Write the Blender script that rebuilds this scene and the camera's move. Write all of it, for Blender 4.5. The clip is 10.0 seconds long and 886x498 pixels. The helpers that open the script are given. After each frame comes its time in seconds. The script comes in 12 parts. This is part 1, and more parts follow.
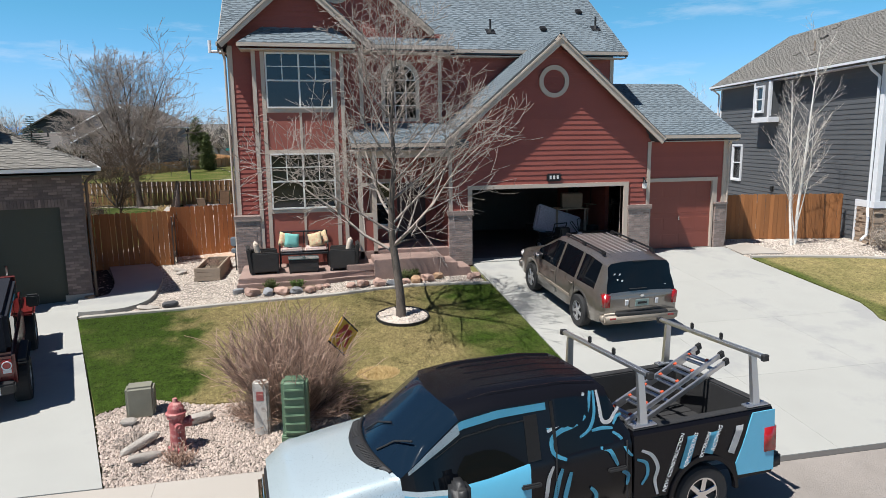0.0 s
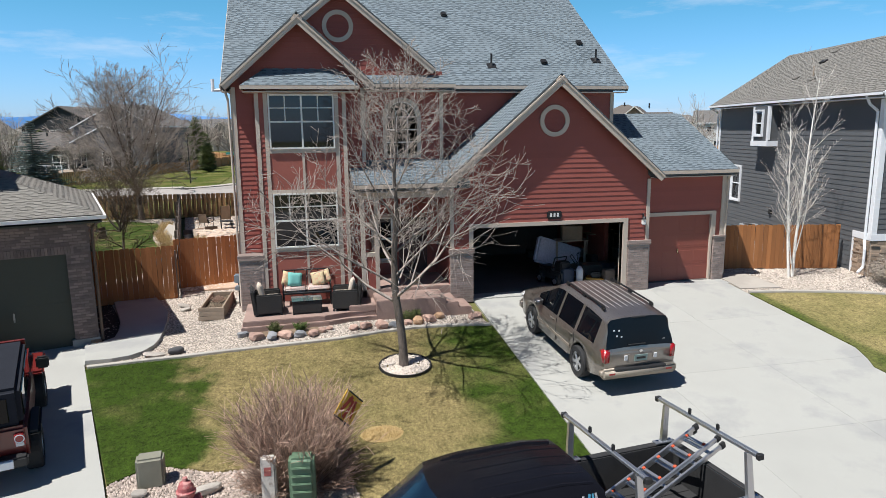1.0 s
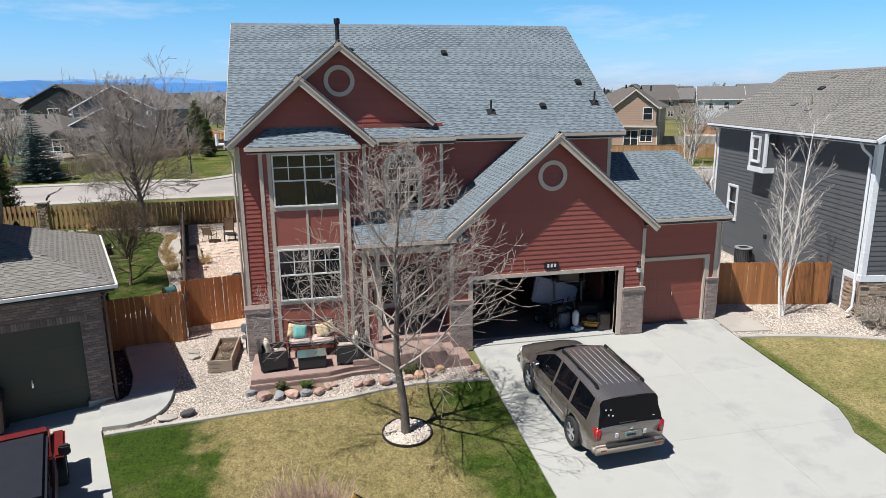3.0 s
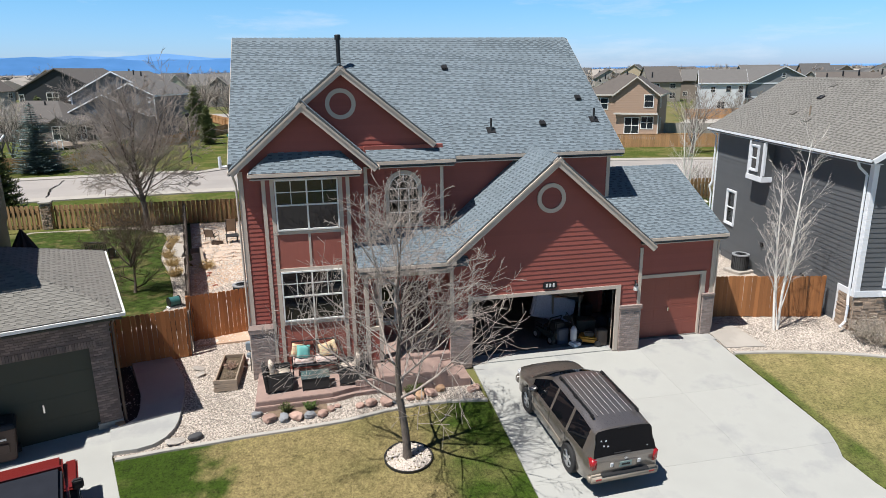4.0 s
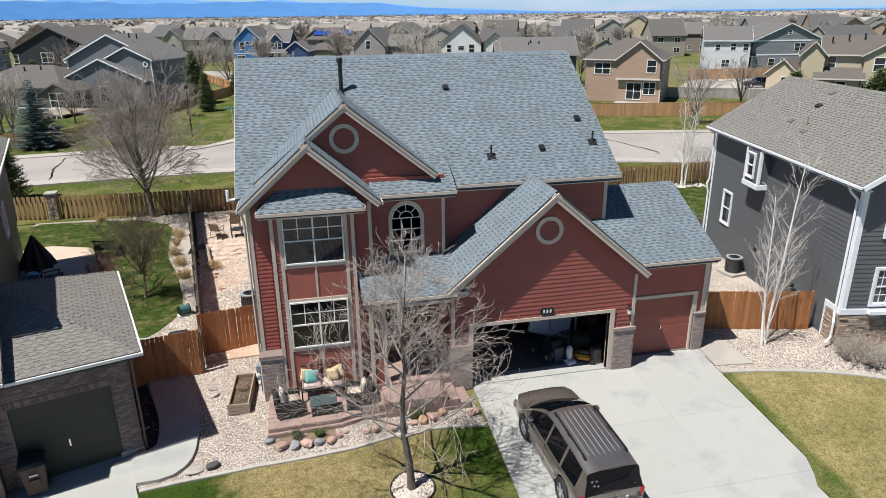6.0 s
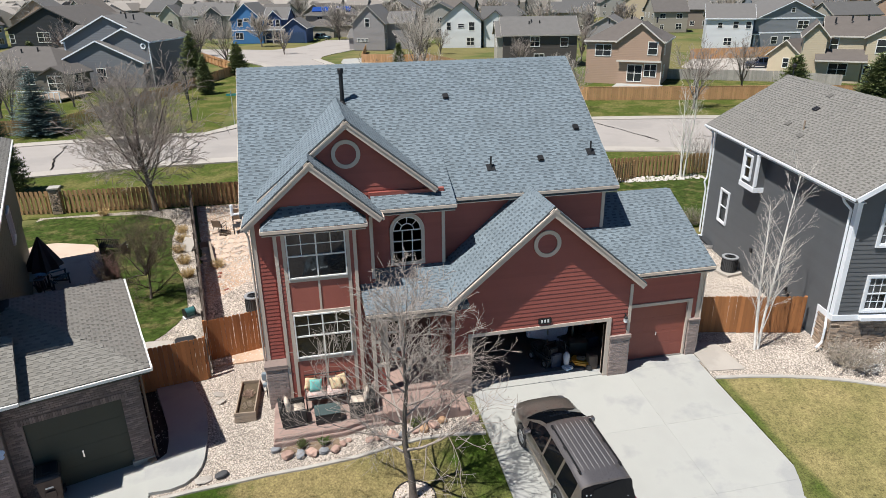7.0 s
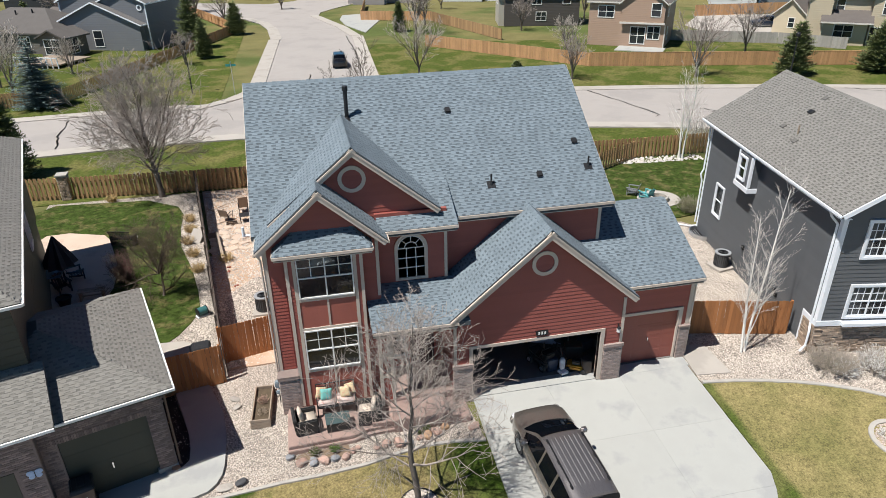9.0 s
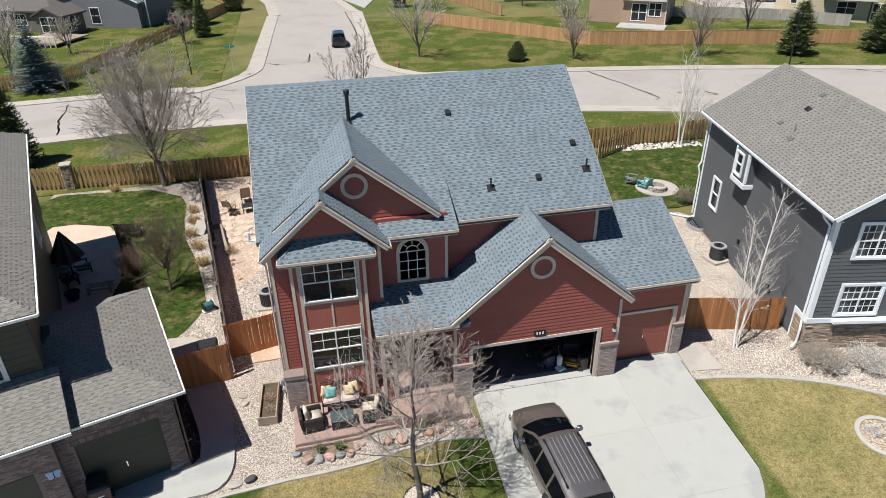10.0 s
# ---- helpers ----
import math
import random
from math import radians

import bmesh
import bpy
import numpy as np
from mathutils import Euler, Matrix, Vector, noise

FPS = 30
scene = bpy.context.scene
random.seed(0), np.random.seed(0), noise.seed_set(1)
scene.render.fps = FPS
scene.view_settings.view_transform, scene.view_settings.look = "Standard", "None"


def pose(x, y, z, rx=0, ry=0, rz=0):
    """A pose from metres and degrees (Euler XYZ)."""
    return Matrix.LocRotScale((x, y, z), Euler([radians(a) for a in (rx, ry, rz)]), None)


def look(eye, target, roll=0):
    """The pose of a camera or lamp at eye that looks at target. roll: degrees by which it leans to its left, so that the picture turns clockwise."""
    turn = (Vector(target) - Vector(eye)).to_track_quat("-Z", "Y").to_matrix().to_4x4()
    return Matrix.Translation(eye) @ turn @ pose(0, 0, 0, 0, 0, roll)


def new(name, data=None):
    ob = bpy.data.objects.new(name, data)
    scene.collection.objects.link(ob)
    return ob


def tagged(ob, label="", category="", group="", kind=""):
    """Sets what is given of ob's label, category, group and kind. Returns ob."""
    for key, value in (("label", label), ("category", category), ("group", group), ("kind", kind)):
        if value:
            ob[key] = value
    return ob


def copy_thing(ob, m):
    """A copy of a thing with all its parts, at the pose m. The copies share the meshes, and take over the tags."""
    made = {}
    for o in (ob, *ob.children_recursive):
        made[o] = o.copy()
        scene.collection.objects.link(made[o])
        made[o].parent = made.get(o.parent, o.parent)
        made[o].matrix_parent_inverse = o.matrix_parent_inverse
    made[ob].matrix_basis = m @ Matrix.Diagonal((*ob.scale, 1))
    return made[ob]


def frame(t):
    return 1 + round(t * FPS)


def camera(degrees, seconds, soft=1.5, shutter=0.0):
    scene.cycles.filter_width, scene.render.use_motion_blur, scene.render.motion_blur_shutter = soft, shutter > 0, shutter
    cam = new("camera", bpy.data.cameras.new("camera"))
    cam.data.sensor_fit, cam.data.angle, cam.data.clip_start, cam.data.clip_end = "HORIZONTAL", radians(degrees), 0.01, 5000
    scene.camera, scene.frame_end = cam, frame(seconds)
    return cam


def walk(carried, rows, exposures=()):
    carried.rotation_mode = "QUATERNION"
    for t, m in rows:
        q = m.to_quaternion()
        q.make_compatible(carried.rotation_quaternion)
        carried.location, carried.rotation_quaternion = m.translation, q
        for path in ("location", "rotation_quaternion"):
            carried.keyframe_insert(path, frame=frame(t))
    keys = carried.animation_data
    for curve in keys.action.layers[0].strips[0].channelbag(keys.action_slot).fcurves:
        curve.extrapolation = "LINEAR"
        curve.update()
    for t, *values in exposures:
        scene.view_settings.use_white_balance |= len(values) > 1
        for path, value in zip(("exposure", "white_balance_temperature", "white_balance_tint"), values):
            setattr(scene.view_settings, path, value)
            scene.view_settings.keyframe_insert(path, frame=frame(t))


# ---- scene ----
# camera: a drone that climbs straight up in front of the house, tilting down
cam = camera(67.96, 10.0, 0.5)
ROWS = [
    (0.0, 0.360, -0.015, 3.700, -12.08, -9.45, -0.70),
    (0.5, 0.319, 0.023, 4.461, -12.18, -9.70, -0.63),
    (1.0, 0.312, 0.028, 5.133, -12.16, -10.26, -0.64),
    (1.5, 0.320, 0.020, 5.810, -12.15, -11.01, -0.66),
    (2.0, 0.327, 0.021, 6.490, -12.13, -11.74, -0.66),
    (2.5, 0.339, 0.005, 7.166, -12.11, -12.48, -0.66),
    (4.0, 0.360, 0.003, 9.236, -12.03, -15.20, -0.67),
    (4.5, 0.381, 0.017, 9.916, -12.01, -16.27, -0.69),
    (5.0, 0.369, 0.039, 10.595, -12.01, -17.37, -0.71),
    (5.5, 0.361, 0.055, 11.275, -11.98, -18.53, -0.72),
    (7.0, 0.377, 0.093, 13.301, -11.93, -21.94, -0.80),
    (7.5, 0.371, 0.123, 13.958, -11.91, -23.04, -0.84),
    (8.0, 0.371, 0.136, 14.618, -11.86, -24.12, -0.87),
    (8.5, 0.365, 0.137, 15.277, -11.84, -25.23, -0.91),
    (9.0, 0.357, 0.146, 15.939, -11.81, -26.51, -0.95),
    (9.5, 0.357, 0.161, 16.590, -11.77, -27.78, -0.99),
    (10.0, 0.364, 0.197, 17.241, -11.76, -29.07, -1.04),
]
walk(cam, [(t, pose(x, y, z, 90 + pitch, 0, yaw) @ pose(0, 0, 0, 0, 0, roll)) for t, x, y, z, yaw, pitch, roll in ROWS],
     [(0.0, 0.54, 6200, 10), (10.0, 0.54, 6250, 10)])

# daylight: high spring sun from the left, slightly in front of the facade
SUN_WAY = Vector((0.97, 0.40, -2.10)).normalized()
sun_el = math.asin(-SUN_WAY.z)
world = bpy.data.worlds.new("sky")
scene.world = world
world.use_nodes = True
wn, wl = world.node_tree.nodes, world.node_tree.links
wn.clear()
sky = wn.new("ShaderNodeTexSky")
sky.sky_type = "NISHITA"
sky.sun_disc = False
sky.sun_elevation = sun_el
sky.sun_rotation = math.atan2(-SUN_WAY.x, -SUN_WAY.y)
sky.air_density, sky.dust_density, sky.ozone_density = 1.0, 0.4, 3.0
w_co = wn.new("ShaderNodeTexCoord")
w_map = wn.new("ShaderNodeMapping")
w_map.inputs["Scale"].default_value = (1.6, 1.6, 9.0)
w_noise = wn.new("ShaderNodeTexNoise")
w_noise.inputs["Scale"].default_value = 2.2
w_noise.inputs["Detail"].default_value = 7
w_noise.inputs["Roughness"].default_value = 0.62
w_ramp = wn.new("ShaderNodeMapRange")
w_ramp.inputs["From Min"].default_value, w_ramp.inputs["From Max"].default_value = 0.56, 0.80
w_ramp.inputs["To Max"].default_value = 0.6
w_mix = wn.new("ShaderNodeMix")
w_mix.data_type = "RGBA"
w_mix.inputs[7].default_value = (9.5, 10.2, 11.2, 1)
w_bg = wn.new("ShaderNodeBackground")
w_bg.inputs["Strength"].default_value = 0.060
w_out = wn.new("ShaderNodeOutputWorld")
wl.new(w_co.outputs["Generated"], w_map.inputs["Vector"])
wl.new(w_map.outputs["Vector"], w_noise.inputs["Vector"])
wl.new(w_noise.outputs["Fac"], w_ramp.inputs["Value"])
wl.new(w_ramp.outputs["Result"], w_mix.inputs["Factor"])
w_tint = wn.new("ShaderNodeMix")
w_tint.data_type, w_tint.blend_type = "RGBA", "MULTIPLY"
w_tint.inputs["Factor"].default_value = 1.0
w_sep = wn.new("ShaderNodeSeparateXYZ")
wl.new(w_co.outputs["Generated"], w_sep.inputs[0])
w_grad = wn.new("ShaderNodeMapRange")
w_grad.inputs["From Min"].default_value, w_grad.inputs["From Max"].default_value = 0.0, 0.17
wl.new(w_sep.outputs["Z"], w_grad.inputs["Value"])
w_hue = wn.new("ShaderNodeMix")
w_hue.data_type = "RGBA"
w_hue.inputs[6].default_value = (1.00, 1.28, 2.05, 1)
w_hue.inputs[7].default_value = (0.68, 1.36, 1.52, 1)
wl.new(w_grad.outputs["Result"], w_hue.inputs["Factor"])
w_high = wn.new("ShaderNodeMapRange")
w_high.inputs["From Min"].default_value, w_high.inputs["From Max"].default_value = 0.19, 0.33
wl.new(w_sep.outputs["Z"], w_high.inputs["Value"])
w_deep = wn.new("ShaderNodeMix")
w_deep.data_type = "RGBA"
w_deep.inputs[7].default_value = (0.135, 0.285, 0.465, 1)
wl.new(w_high.outputs["Result"], w_deep.inputs["Factor"])
wl.new(w_hue.outputs[2], w_deep.inputs[6])
wl.new(w_deep.outputs[2], w_tint.inputs[7])
wl.new(sky.outputs["Color"], w_tint.inputs[6])
wl.new(w_tint.outputs[2], w_mix.inputs[6])
wl.new(w_mix.outputs[2], w_bg.inputs["Color"])
wl.new(w_bg.outputs["Background"], w_out.inputs["Surface"])

sun_data = bpy.data.lights.new("sun", "SUN")
sun_data.energy, sun_data.angle, sun_data.color = 5.0, radians(0.53), (1.0, 0.955, 0.88)
sun = new("sun", sun_data)
sun.matrix_world = look(Vector((0, 0, 60)), Vector((0, 0, 60)) + SUN_WAY)


# ---------- materials ----------
def mat(name, col, rough=0.7, metal=0.0, var=0.18, scale=3.0, fine=60.0, bump=0.15, rnd=0.0, isl=0.0,
        col2=None, spots=0.0, spot_scale=1.2, coat=0.0, spec=0.5, stretch=None, emit=0.0):
    """A surface with colour variation at two scales, fine relief and gloss variation.
    rnd: brightness spread from object to object; isl: the same from piece to piece of one mesh; spots: share of col2 in large stains."""
    m = bpy.data.materials.new(name)
    m.use_nodes = True
    n, l = m.node_tree.nodes, m.node_tree.links
    p = n["Principled BSDF"]
    p.inputs["Metallic"].default_value = metal
    p.inputs["Specular IOR Level"].default_value = spec
    p.inputs["Coat Weight"].default_value = coat
    p.inputs["Coat Roughness"].default_value = 0.06
    geo = n.new("ShaderNodeNewGeometry")
    vec = geo.outputs["Position"]
    if stretch:
        mp = n.new("ShaderNodeMapping")
        mp.inputs["Scale"].default_value = stretch
        l.new(vec, mp.inputs["Vector"])
        vec = mp.outputs["Vector"]

    def tex(s, detail):
        t = n.new("ShaderNodeTexNoise")
        t.inputs["Scale"].default_value, t.inputs["Detail"].default_value = s, detail
        t.inputs["Roughness"].default_value = 0.6
        l.new(vec, t.inputs["Vector"])
        return t.outputs["Fac"]

    def maths(op, a, b):
        q = n.new("ShaderNodeMath")
        q.operation = op
        for i, v in enumerate((a, b)):
            if isinstance(v, (int, float)):
                q.inputs[i].default_value = v
            else:
                l.new(v, q.inputs[i])
        return q.outputs[0]

    big, small = tex(scale, 4), tex(fine, 3)
    tone = maths("ADD", maths("MULTIPLY", maths("SUBTRACT", big, 0.5), var * 2.4), 1.0)
    tone = maths("ADD", tone, maths("MULTIPLY", maths("SUBTRACT", small, 0.5), var * 1.6))
    if rnd:
        oi = n.new("ShaderNodeObjectInfo")
        tone = maths("MULTIPLY", tone, maths("ADD", maths("MULTIPLY", oi.outputs["Random"], rnd), 1 - rnd / 2))
    if isl:
        tone = maths("MULTIPLY", tone, maths("ADD", maths("MULTIPLY", geo.outputs["Random Per Island"], isl), 1 - isl / 2))
    base = n.new("ShaderNodeMix")
    base.data_type = "RGBA"
    base.inputs[6].default_value = (*col, 1)
    base.inputs[7].default_value = (*(col2 or col), 1)
    if col2:
        mr = n.new("ShaderNodeMapRange")
        mr.inputs["From Min"].default_value, mr.inputs["From Max"].default_value = 0.62 - 0.3 * spots, 0.72 - 0.3 * spots
        l.new(tex(spot_scale, 6), mr.inputs["Value"])
        l.new(mr.outputs["Result"], base.inputs["Factor"])
    else:
        base.inputs["Factor"].default_value = 0
    mul = n.new("ShaderNodeVectorMath")
    mul.operation = "SCALE"
    l.new(base.outputs[2], mul.inputs[0])
    l.new(tone, mul.inputs["Scale"])
    l.new(mul.outputs[0], p.inputs["Base Color"])
    l.new(maths("ADD", maths("MULTIPLY", maths("SUBTRACT", small, 0.5), 0.2), rough), p.inputs["Roughness"])
    if bump:
        b = n.new("ShaderNodeBump")
        b.inputs["Strength"].default_value, b.inputs["Distance"].default_value = bump, 0.02
        l.new(small, b.inputs["Height"])
        l.new(b.outputs["Normal"], p.inputs["Normal"])
    if emit:
        p.inputs["Emission Color"].default_value = (*col, 1)
        p.inputs["Emission Strength"].default_value = emit
    return m


def glass_mat(name, tint, rough=0.03, spec=0.6):
    """Dark glazing seen from outside: mirrors the sky, shows little of the room."""
    m = bpy.data.materials.new(name)
    m.use_nodes = True
    p = m.node_tree.nodes["Principled BSDF"]
    p.inputs["Base Color"].default_value = (*tint, 1)
    p.inputs["Roughness"].default_value = rough
    p.inputs["IOR"].default_value = 1.52
    p.inputs["Specular IOR Level"].default_value = spec
    return m


RED = mat("red_siding_paint", (0.275, 0.074, 0.056), 0.62, var=0.10, scale=1.1, fine=45, bump=0.08, rnd=0.10)
REDP = mat("red_panel_paint", (0.31, 0.095, 0.070), 0.6, var=0.14, scale=1.6, fine=40, bump=0.08, rnd=0.08, stretch=(1, 1, 0.25))
TAUPE = mat("taupe_trim_paint", (0.50, 0.425, 0.355), 0.6, var=0.08, scale=1.5, fine=50, bump=0.06)
FRAME_W = mat("white_window_frame", (0.70, 0.69, 0.66), 0.5, var=0.05, bump=0.03)
WHITE = mat("white_paint", (0.74, 0.76, 0.79), 0.5, var=0.05, bump=0.03)
BLINDGLASS = glass_mat("window_glass_with_blind", (0.15, 0.155, 0.14))
GLASS = glass_mat("window_glass", (0.012, 0.015, 0.018))
DARKGLASS = glass_mat("dark_car_glass", (0.003, 0.004, 0.006), 0.02, 0.2)
SHINGLE = mat("grey_shingles", (0.148, 0.182, 0.206), 0.88, var=0.24, scale=1.2, fine=45, bump=0.6, isl=0.16)
# cut-outs: the laminate's darker band, with shade under the tabs put in its colour
RECESS_SHADE = {"grey_shingles": mat("grey_shingle_recess_shade", (0.084, 0.103, 0.118), 0.9, var=0.2, fine=45, bump=0.4, isl=0.4),
          "taupe_shingles": mat("taupe_shingle_recess_shade", (0.105, 0.098, 0.087), 0.9, var=0.15, fine=70, bump=0.4, isl=0.3),
          "weathered_taupe_shingles": mat("weathered_shingle_recess_shade", (0.140, 0.132, 0.117), 0.9, var=0.15, fine=70, bump=0.4, isl=0.3)}
SHINGLE_BASE = mat("grey_shingle_underlay", (0.074, 0.085, 0.092), 0.9, var=0.15, fine=70, bump=0.4)
SHINGLE_T = mat("taupe_shingles", (0.185, 0.175, 0.158), 0.9, var=0.16, scale=2.0, fine=50, bump=0.5, isl=0.16)
SHINGLE_L = mat("weathered_taupe_shingles", (0.185, 0.174, 0.155), 0.9, var=0.14, scale=2.0, fine=50, bump=0.5, isl=0.16)
BRICKL = mat("dark_brown_brick", (0.205, 0.150, 0.130), 0.85, var=0.2, scale=9, fine=90, bump=0.4, rnd=0.7, isl=0.7)
SHINGLE_TB = mat("taupe_shingle_underlay", (0.118, 0.110, 0.099), 0.9, var=0.15, fine=70, bump=0.4)
BRICKM = mat("brown_grey_brick", (0.29, 0.225, 0.198), 0.85, var=0.15, scale=9, fine=90, bump=0.4, rnd=0.5, isl=0.5)
MORTAR = mat("mortar", (0.33, 0.30, 0.27), 0.9, var=0.12, fine=90, bump=0.3)
CONC = mat("pale_concrete", (0.348, 0.346, 0.322), 0.85, var=0.11, scale=0.5, fine=80, bump=0.12, rnd=0.03, col2=(0.285, 0.285, 0.275), spots=0.30, spot_scale=0.5)
CONC_W = mat("warm_concrete", (0.37, 0.335, 0.295), 0.85, var=0.08, scale=0.6, fine=80, bump=0.12, rnd=0.05, col2=(0.32, 0.29, 0.255), spots=0.3, spot_scale=0.5)
EDGEC = mat("edging_concrete", (0.36, 0.335, 0.30), 0.88, var=0.2, scale=3, fine=70, bump=0.2, rnd=0.1)
STREET = mat("street_surface", (0.32, 0.29, 0.265), 0.88, var=0.09, scale=0.4, fine=55, bump=0.2, col2=(0.28, 0.255, 0.235), spots=0.35, spot_scale=0.2)
ROADN = mat("near_road_chipseal", (0.27, 0.24, 0.215), 0.9, var=0.22, scale=1.2, fine=130, bump=0.5)
TAR = mat("crack_sealant", (0.085, 0.08, 0.075), 0.6, var=0.1, bump=0.1)
GRAVEL = mat("cream_gravel", (0.53, 0.462, 0.398), 0.9, var=0.14, scale=1.0, fine=40, bump=0.3, isl=0.55)


def pebble_mat(name, col, col2, size):
    """Packed stones: every cell of the pattern is one stone with its own tone; shade in the gaps between is put into
    the colour, with relief.
    """
    m = bpy.data.materials.new(name)
    m.use_nodes = True
    n, l = m.node_tree.nodes, m.node_tree.links
    p = n["Principled BSDF"]
    p.inputs["Roughness"].default_value = 0.9
    p.inputs["Specular IOR Level"].default_value = 0.25
    geo = n.new("ShaderNodeNewGeometry")
    v = n.new("ShaderNodeTexVoronoi")
    v.inputs["Scale"].default_value = 1 / size
    v.inputs["Randomness"].default_value = 1.0
    l.new(geo.outputs["Position"], v.inputs["Vector"])
    big = n.new("ShaderNodeTexNoise")
    big.inputs["Scale"].default_value, big.inputs["Detail"].default_value = 0.9, 5
    l.new(geo.outputs["Position"], big.inputs["Vector"])
    sp = n.new("ShaderNodeSeparateColor")
    l.new(v.outputs["Color"], sp.inputs[0])
    hue = n.new("ShaderNodeMix")
    hue.data_type = "RGBA"
    hue.inputs[6].default_value, hue.inputs[7].default_value = (*col, 1), (*col2, 1)
    l.new(sp.outputs[0], hue.inputs["Factor"])
    tone = n.new("ShaderNodeMapRange")
    tone.inputs["To Min"].default_value, tone.inputs["To Max"].default_value = 0.55, 1.35
    l.new(sp.outputs[1], tone.inputs["Value"])
    t2 = n.new("ShaderNodeMapRange")
    t2.inputs["From Min"].default_value, t2.inputs["From Max"].default_value = 0.3, 0.7
    t2.inputs["To Min"].default_value, t2.inputs["To Max"].default_value = 0.82, 1.14
    l.new(big.outputs["Fac"], t2.inputs["Value"])
    # colour darkens away from each stone's middle, as shade in the gaps
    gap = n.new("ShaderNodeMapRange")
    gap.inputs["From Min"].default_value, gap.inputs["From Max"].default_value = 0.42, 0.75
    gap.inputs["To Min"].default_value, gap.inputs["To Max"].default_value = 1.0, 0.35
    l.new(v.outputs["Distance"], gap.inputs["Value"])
    ml = n.new("ShaderNodeMath")
    ml.operation = "MULTIPLY"
    l.new(tone.outputs[0], ml.inputs[0])
    l.new(t2.outputs[0], ml.inputs[1])
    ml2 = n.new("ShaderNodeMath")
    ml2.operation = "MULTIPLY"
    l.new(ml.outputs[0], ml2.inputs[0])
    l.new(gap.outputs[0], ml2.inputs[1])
    sc = n.new("ShaderNodeVectorMath")
    sc.operation = "SCALE"
    l.new(hue.outputs[2], sc.inputs[0])
    l.new(ml2.outputs[0], sc.inputs["Scale"])
    l.new(sc.outputs[0], p.inputs["Base Color"])
    b = n.new("ShaderNodeBump")
    b.invert = True
    b.inputs["Strength"].default_value, b.inputs["Distance"].default_value = 1.0, size * 0.8
    l.new(v.outputs["Distance"], b.inputs["Height"])
    l.new(b.outputs["Normal"], p.inputs["Normal"])
    return m


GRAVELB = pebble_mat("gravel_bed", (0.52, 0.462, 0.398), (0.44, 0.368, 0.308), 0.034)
PEBBLE = mat("river_pebbles", (0.42, 0.345, 0.295), 0.85, var=0.15, scale=1.0, fine=40, bump=0.2, isl=0.7)
WHITESTONE = mat("white_stones", (0.52, 0.48, 0.44), 0.85, var=0.12, fine=40, bump=0.2, isl=0.4)
CEDAR = mat("orange_cedar_boards", (0.33, 0.135, 0.045), 0.75, var=0.16, scale=4, fine=25, bump=0.2, rnd=0.35, stretch=(1, 1, 0.12))
BROWNFENCE = mat("weathered_brown_boards", (0.33, 0.20, 0.095), 0.8, var=0.22, scale=4, fine=25, bump=0.2, rnd=0.4, isl=0.4, stretch=(1, 1, 0.12))
GREYWOOD = mat("weathered_timber", (0.30, 0.235, 0.175), 0.85, var=0.2, scale=3, fine=30, bump=0.3, rnd=0.3)
DARKMETAL = mat("dark_metal", (0.03, 0.03, 0.032), 0.5, metal=0.6, var=0.1, bump=0.05)
BLACKP = mat("black_plastic", (0.018, 0.018, 0.019), 0.55, var=0.15, bump=0.08)
BLACK_WICKER = mat("black_wicker", (0.022, 0.021, 0.020), 0.6, var=0.3, scale=20, fine=140, bump=0.6)
ALU = mat("brushed_aluminium", (0.62, 0.63, 0.65), 0.32, metal=0.9, var=0.06, fine=60, bump=0.04)
CHROME = mat("chrome", (0.7, 0.7, 0.71), 0.12, metal=1.0, var=0.03, bump=0.0)
RUBBER = mat("tyre_rubber", (0.02, 0.02, 0.021), 0.85, var=0.2, fine=60, bump=0.2)
BARK = mat("grey_brown_bark", (0.135, 0.110, 0.092), 0.9, var=0.55, scale=9, fine=45, bump=0.9, stretch=(1, 1, 0.35))
TWIG = mat("pale_twigs", (0.325, 0.275, 0.24), 0.85, var=0.2, scale=3, fine=40, bump=0.2)
BIRCHT = mat("birch_twigs", (0.52, 0.47, 0.42), 0.85, var=0.25, scale=9, fine=30, bump=0.2)
BIRCH = mat("white_birch_bark", (0.70, 0.67, 0.62), 0.8, var=0.25, scale=9, fine=30, bump=0.3)
BUSHM = mat("reddish_stems", (0.37, 0.25, 0.19), 0.85, var=0.25, scale=4, fine=30, bump=0.1, isl=0.9)
CLOTH = mat("cream_cushion", (0.52, 0.44, 0.36), 0.9, var=0.12, scale=6, fine=70, bump=0.3)


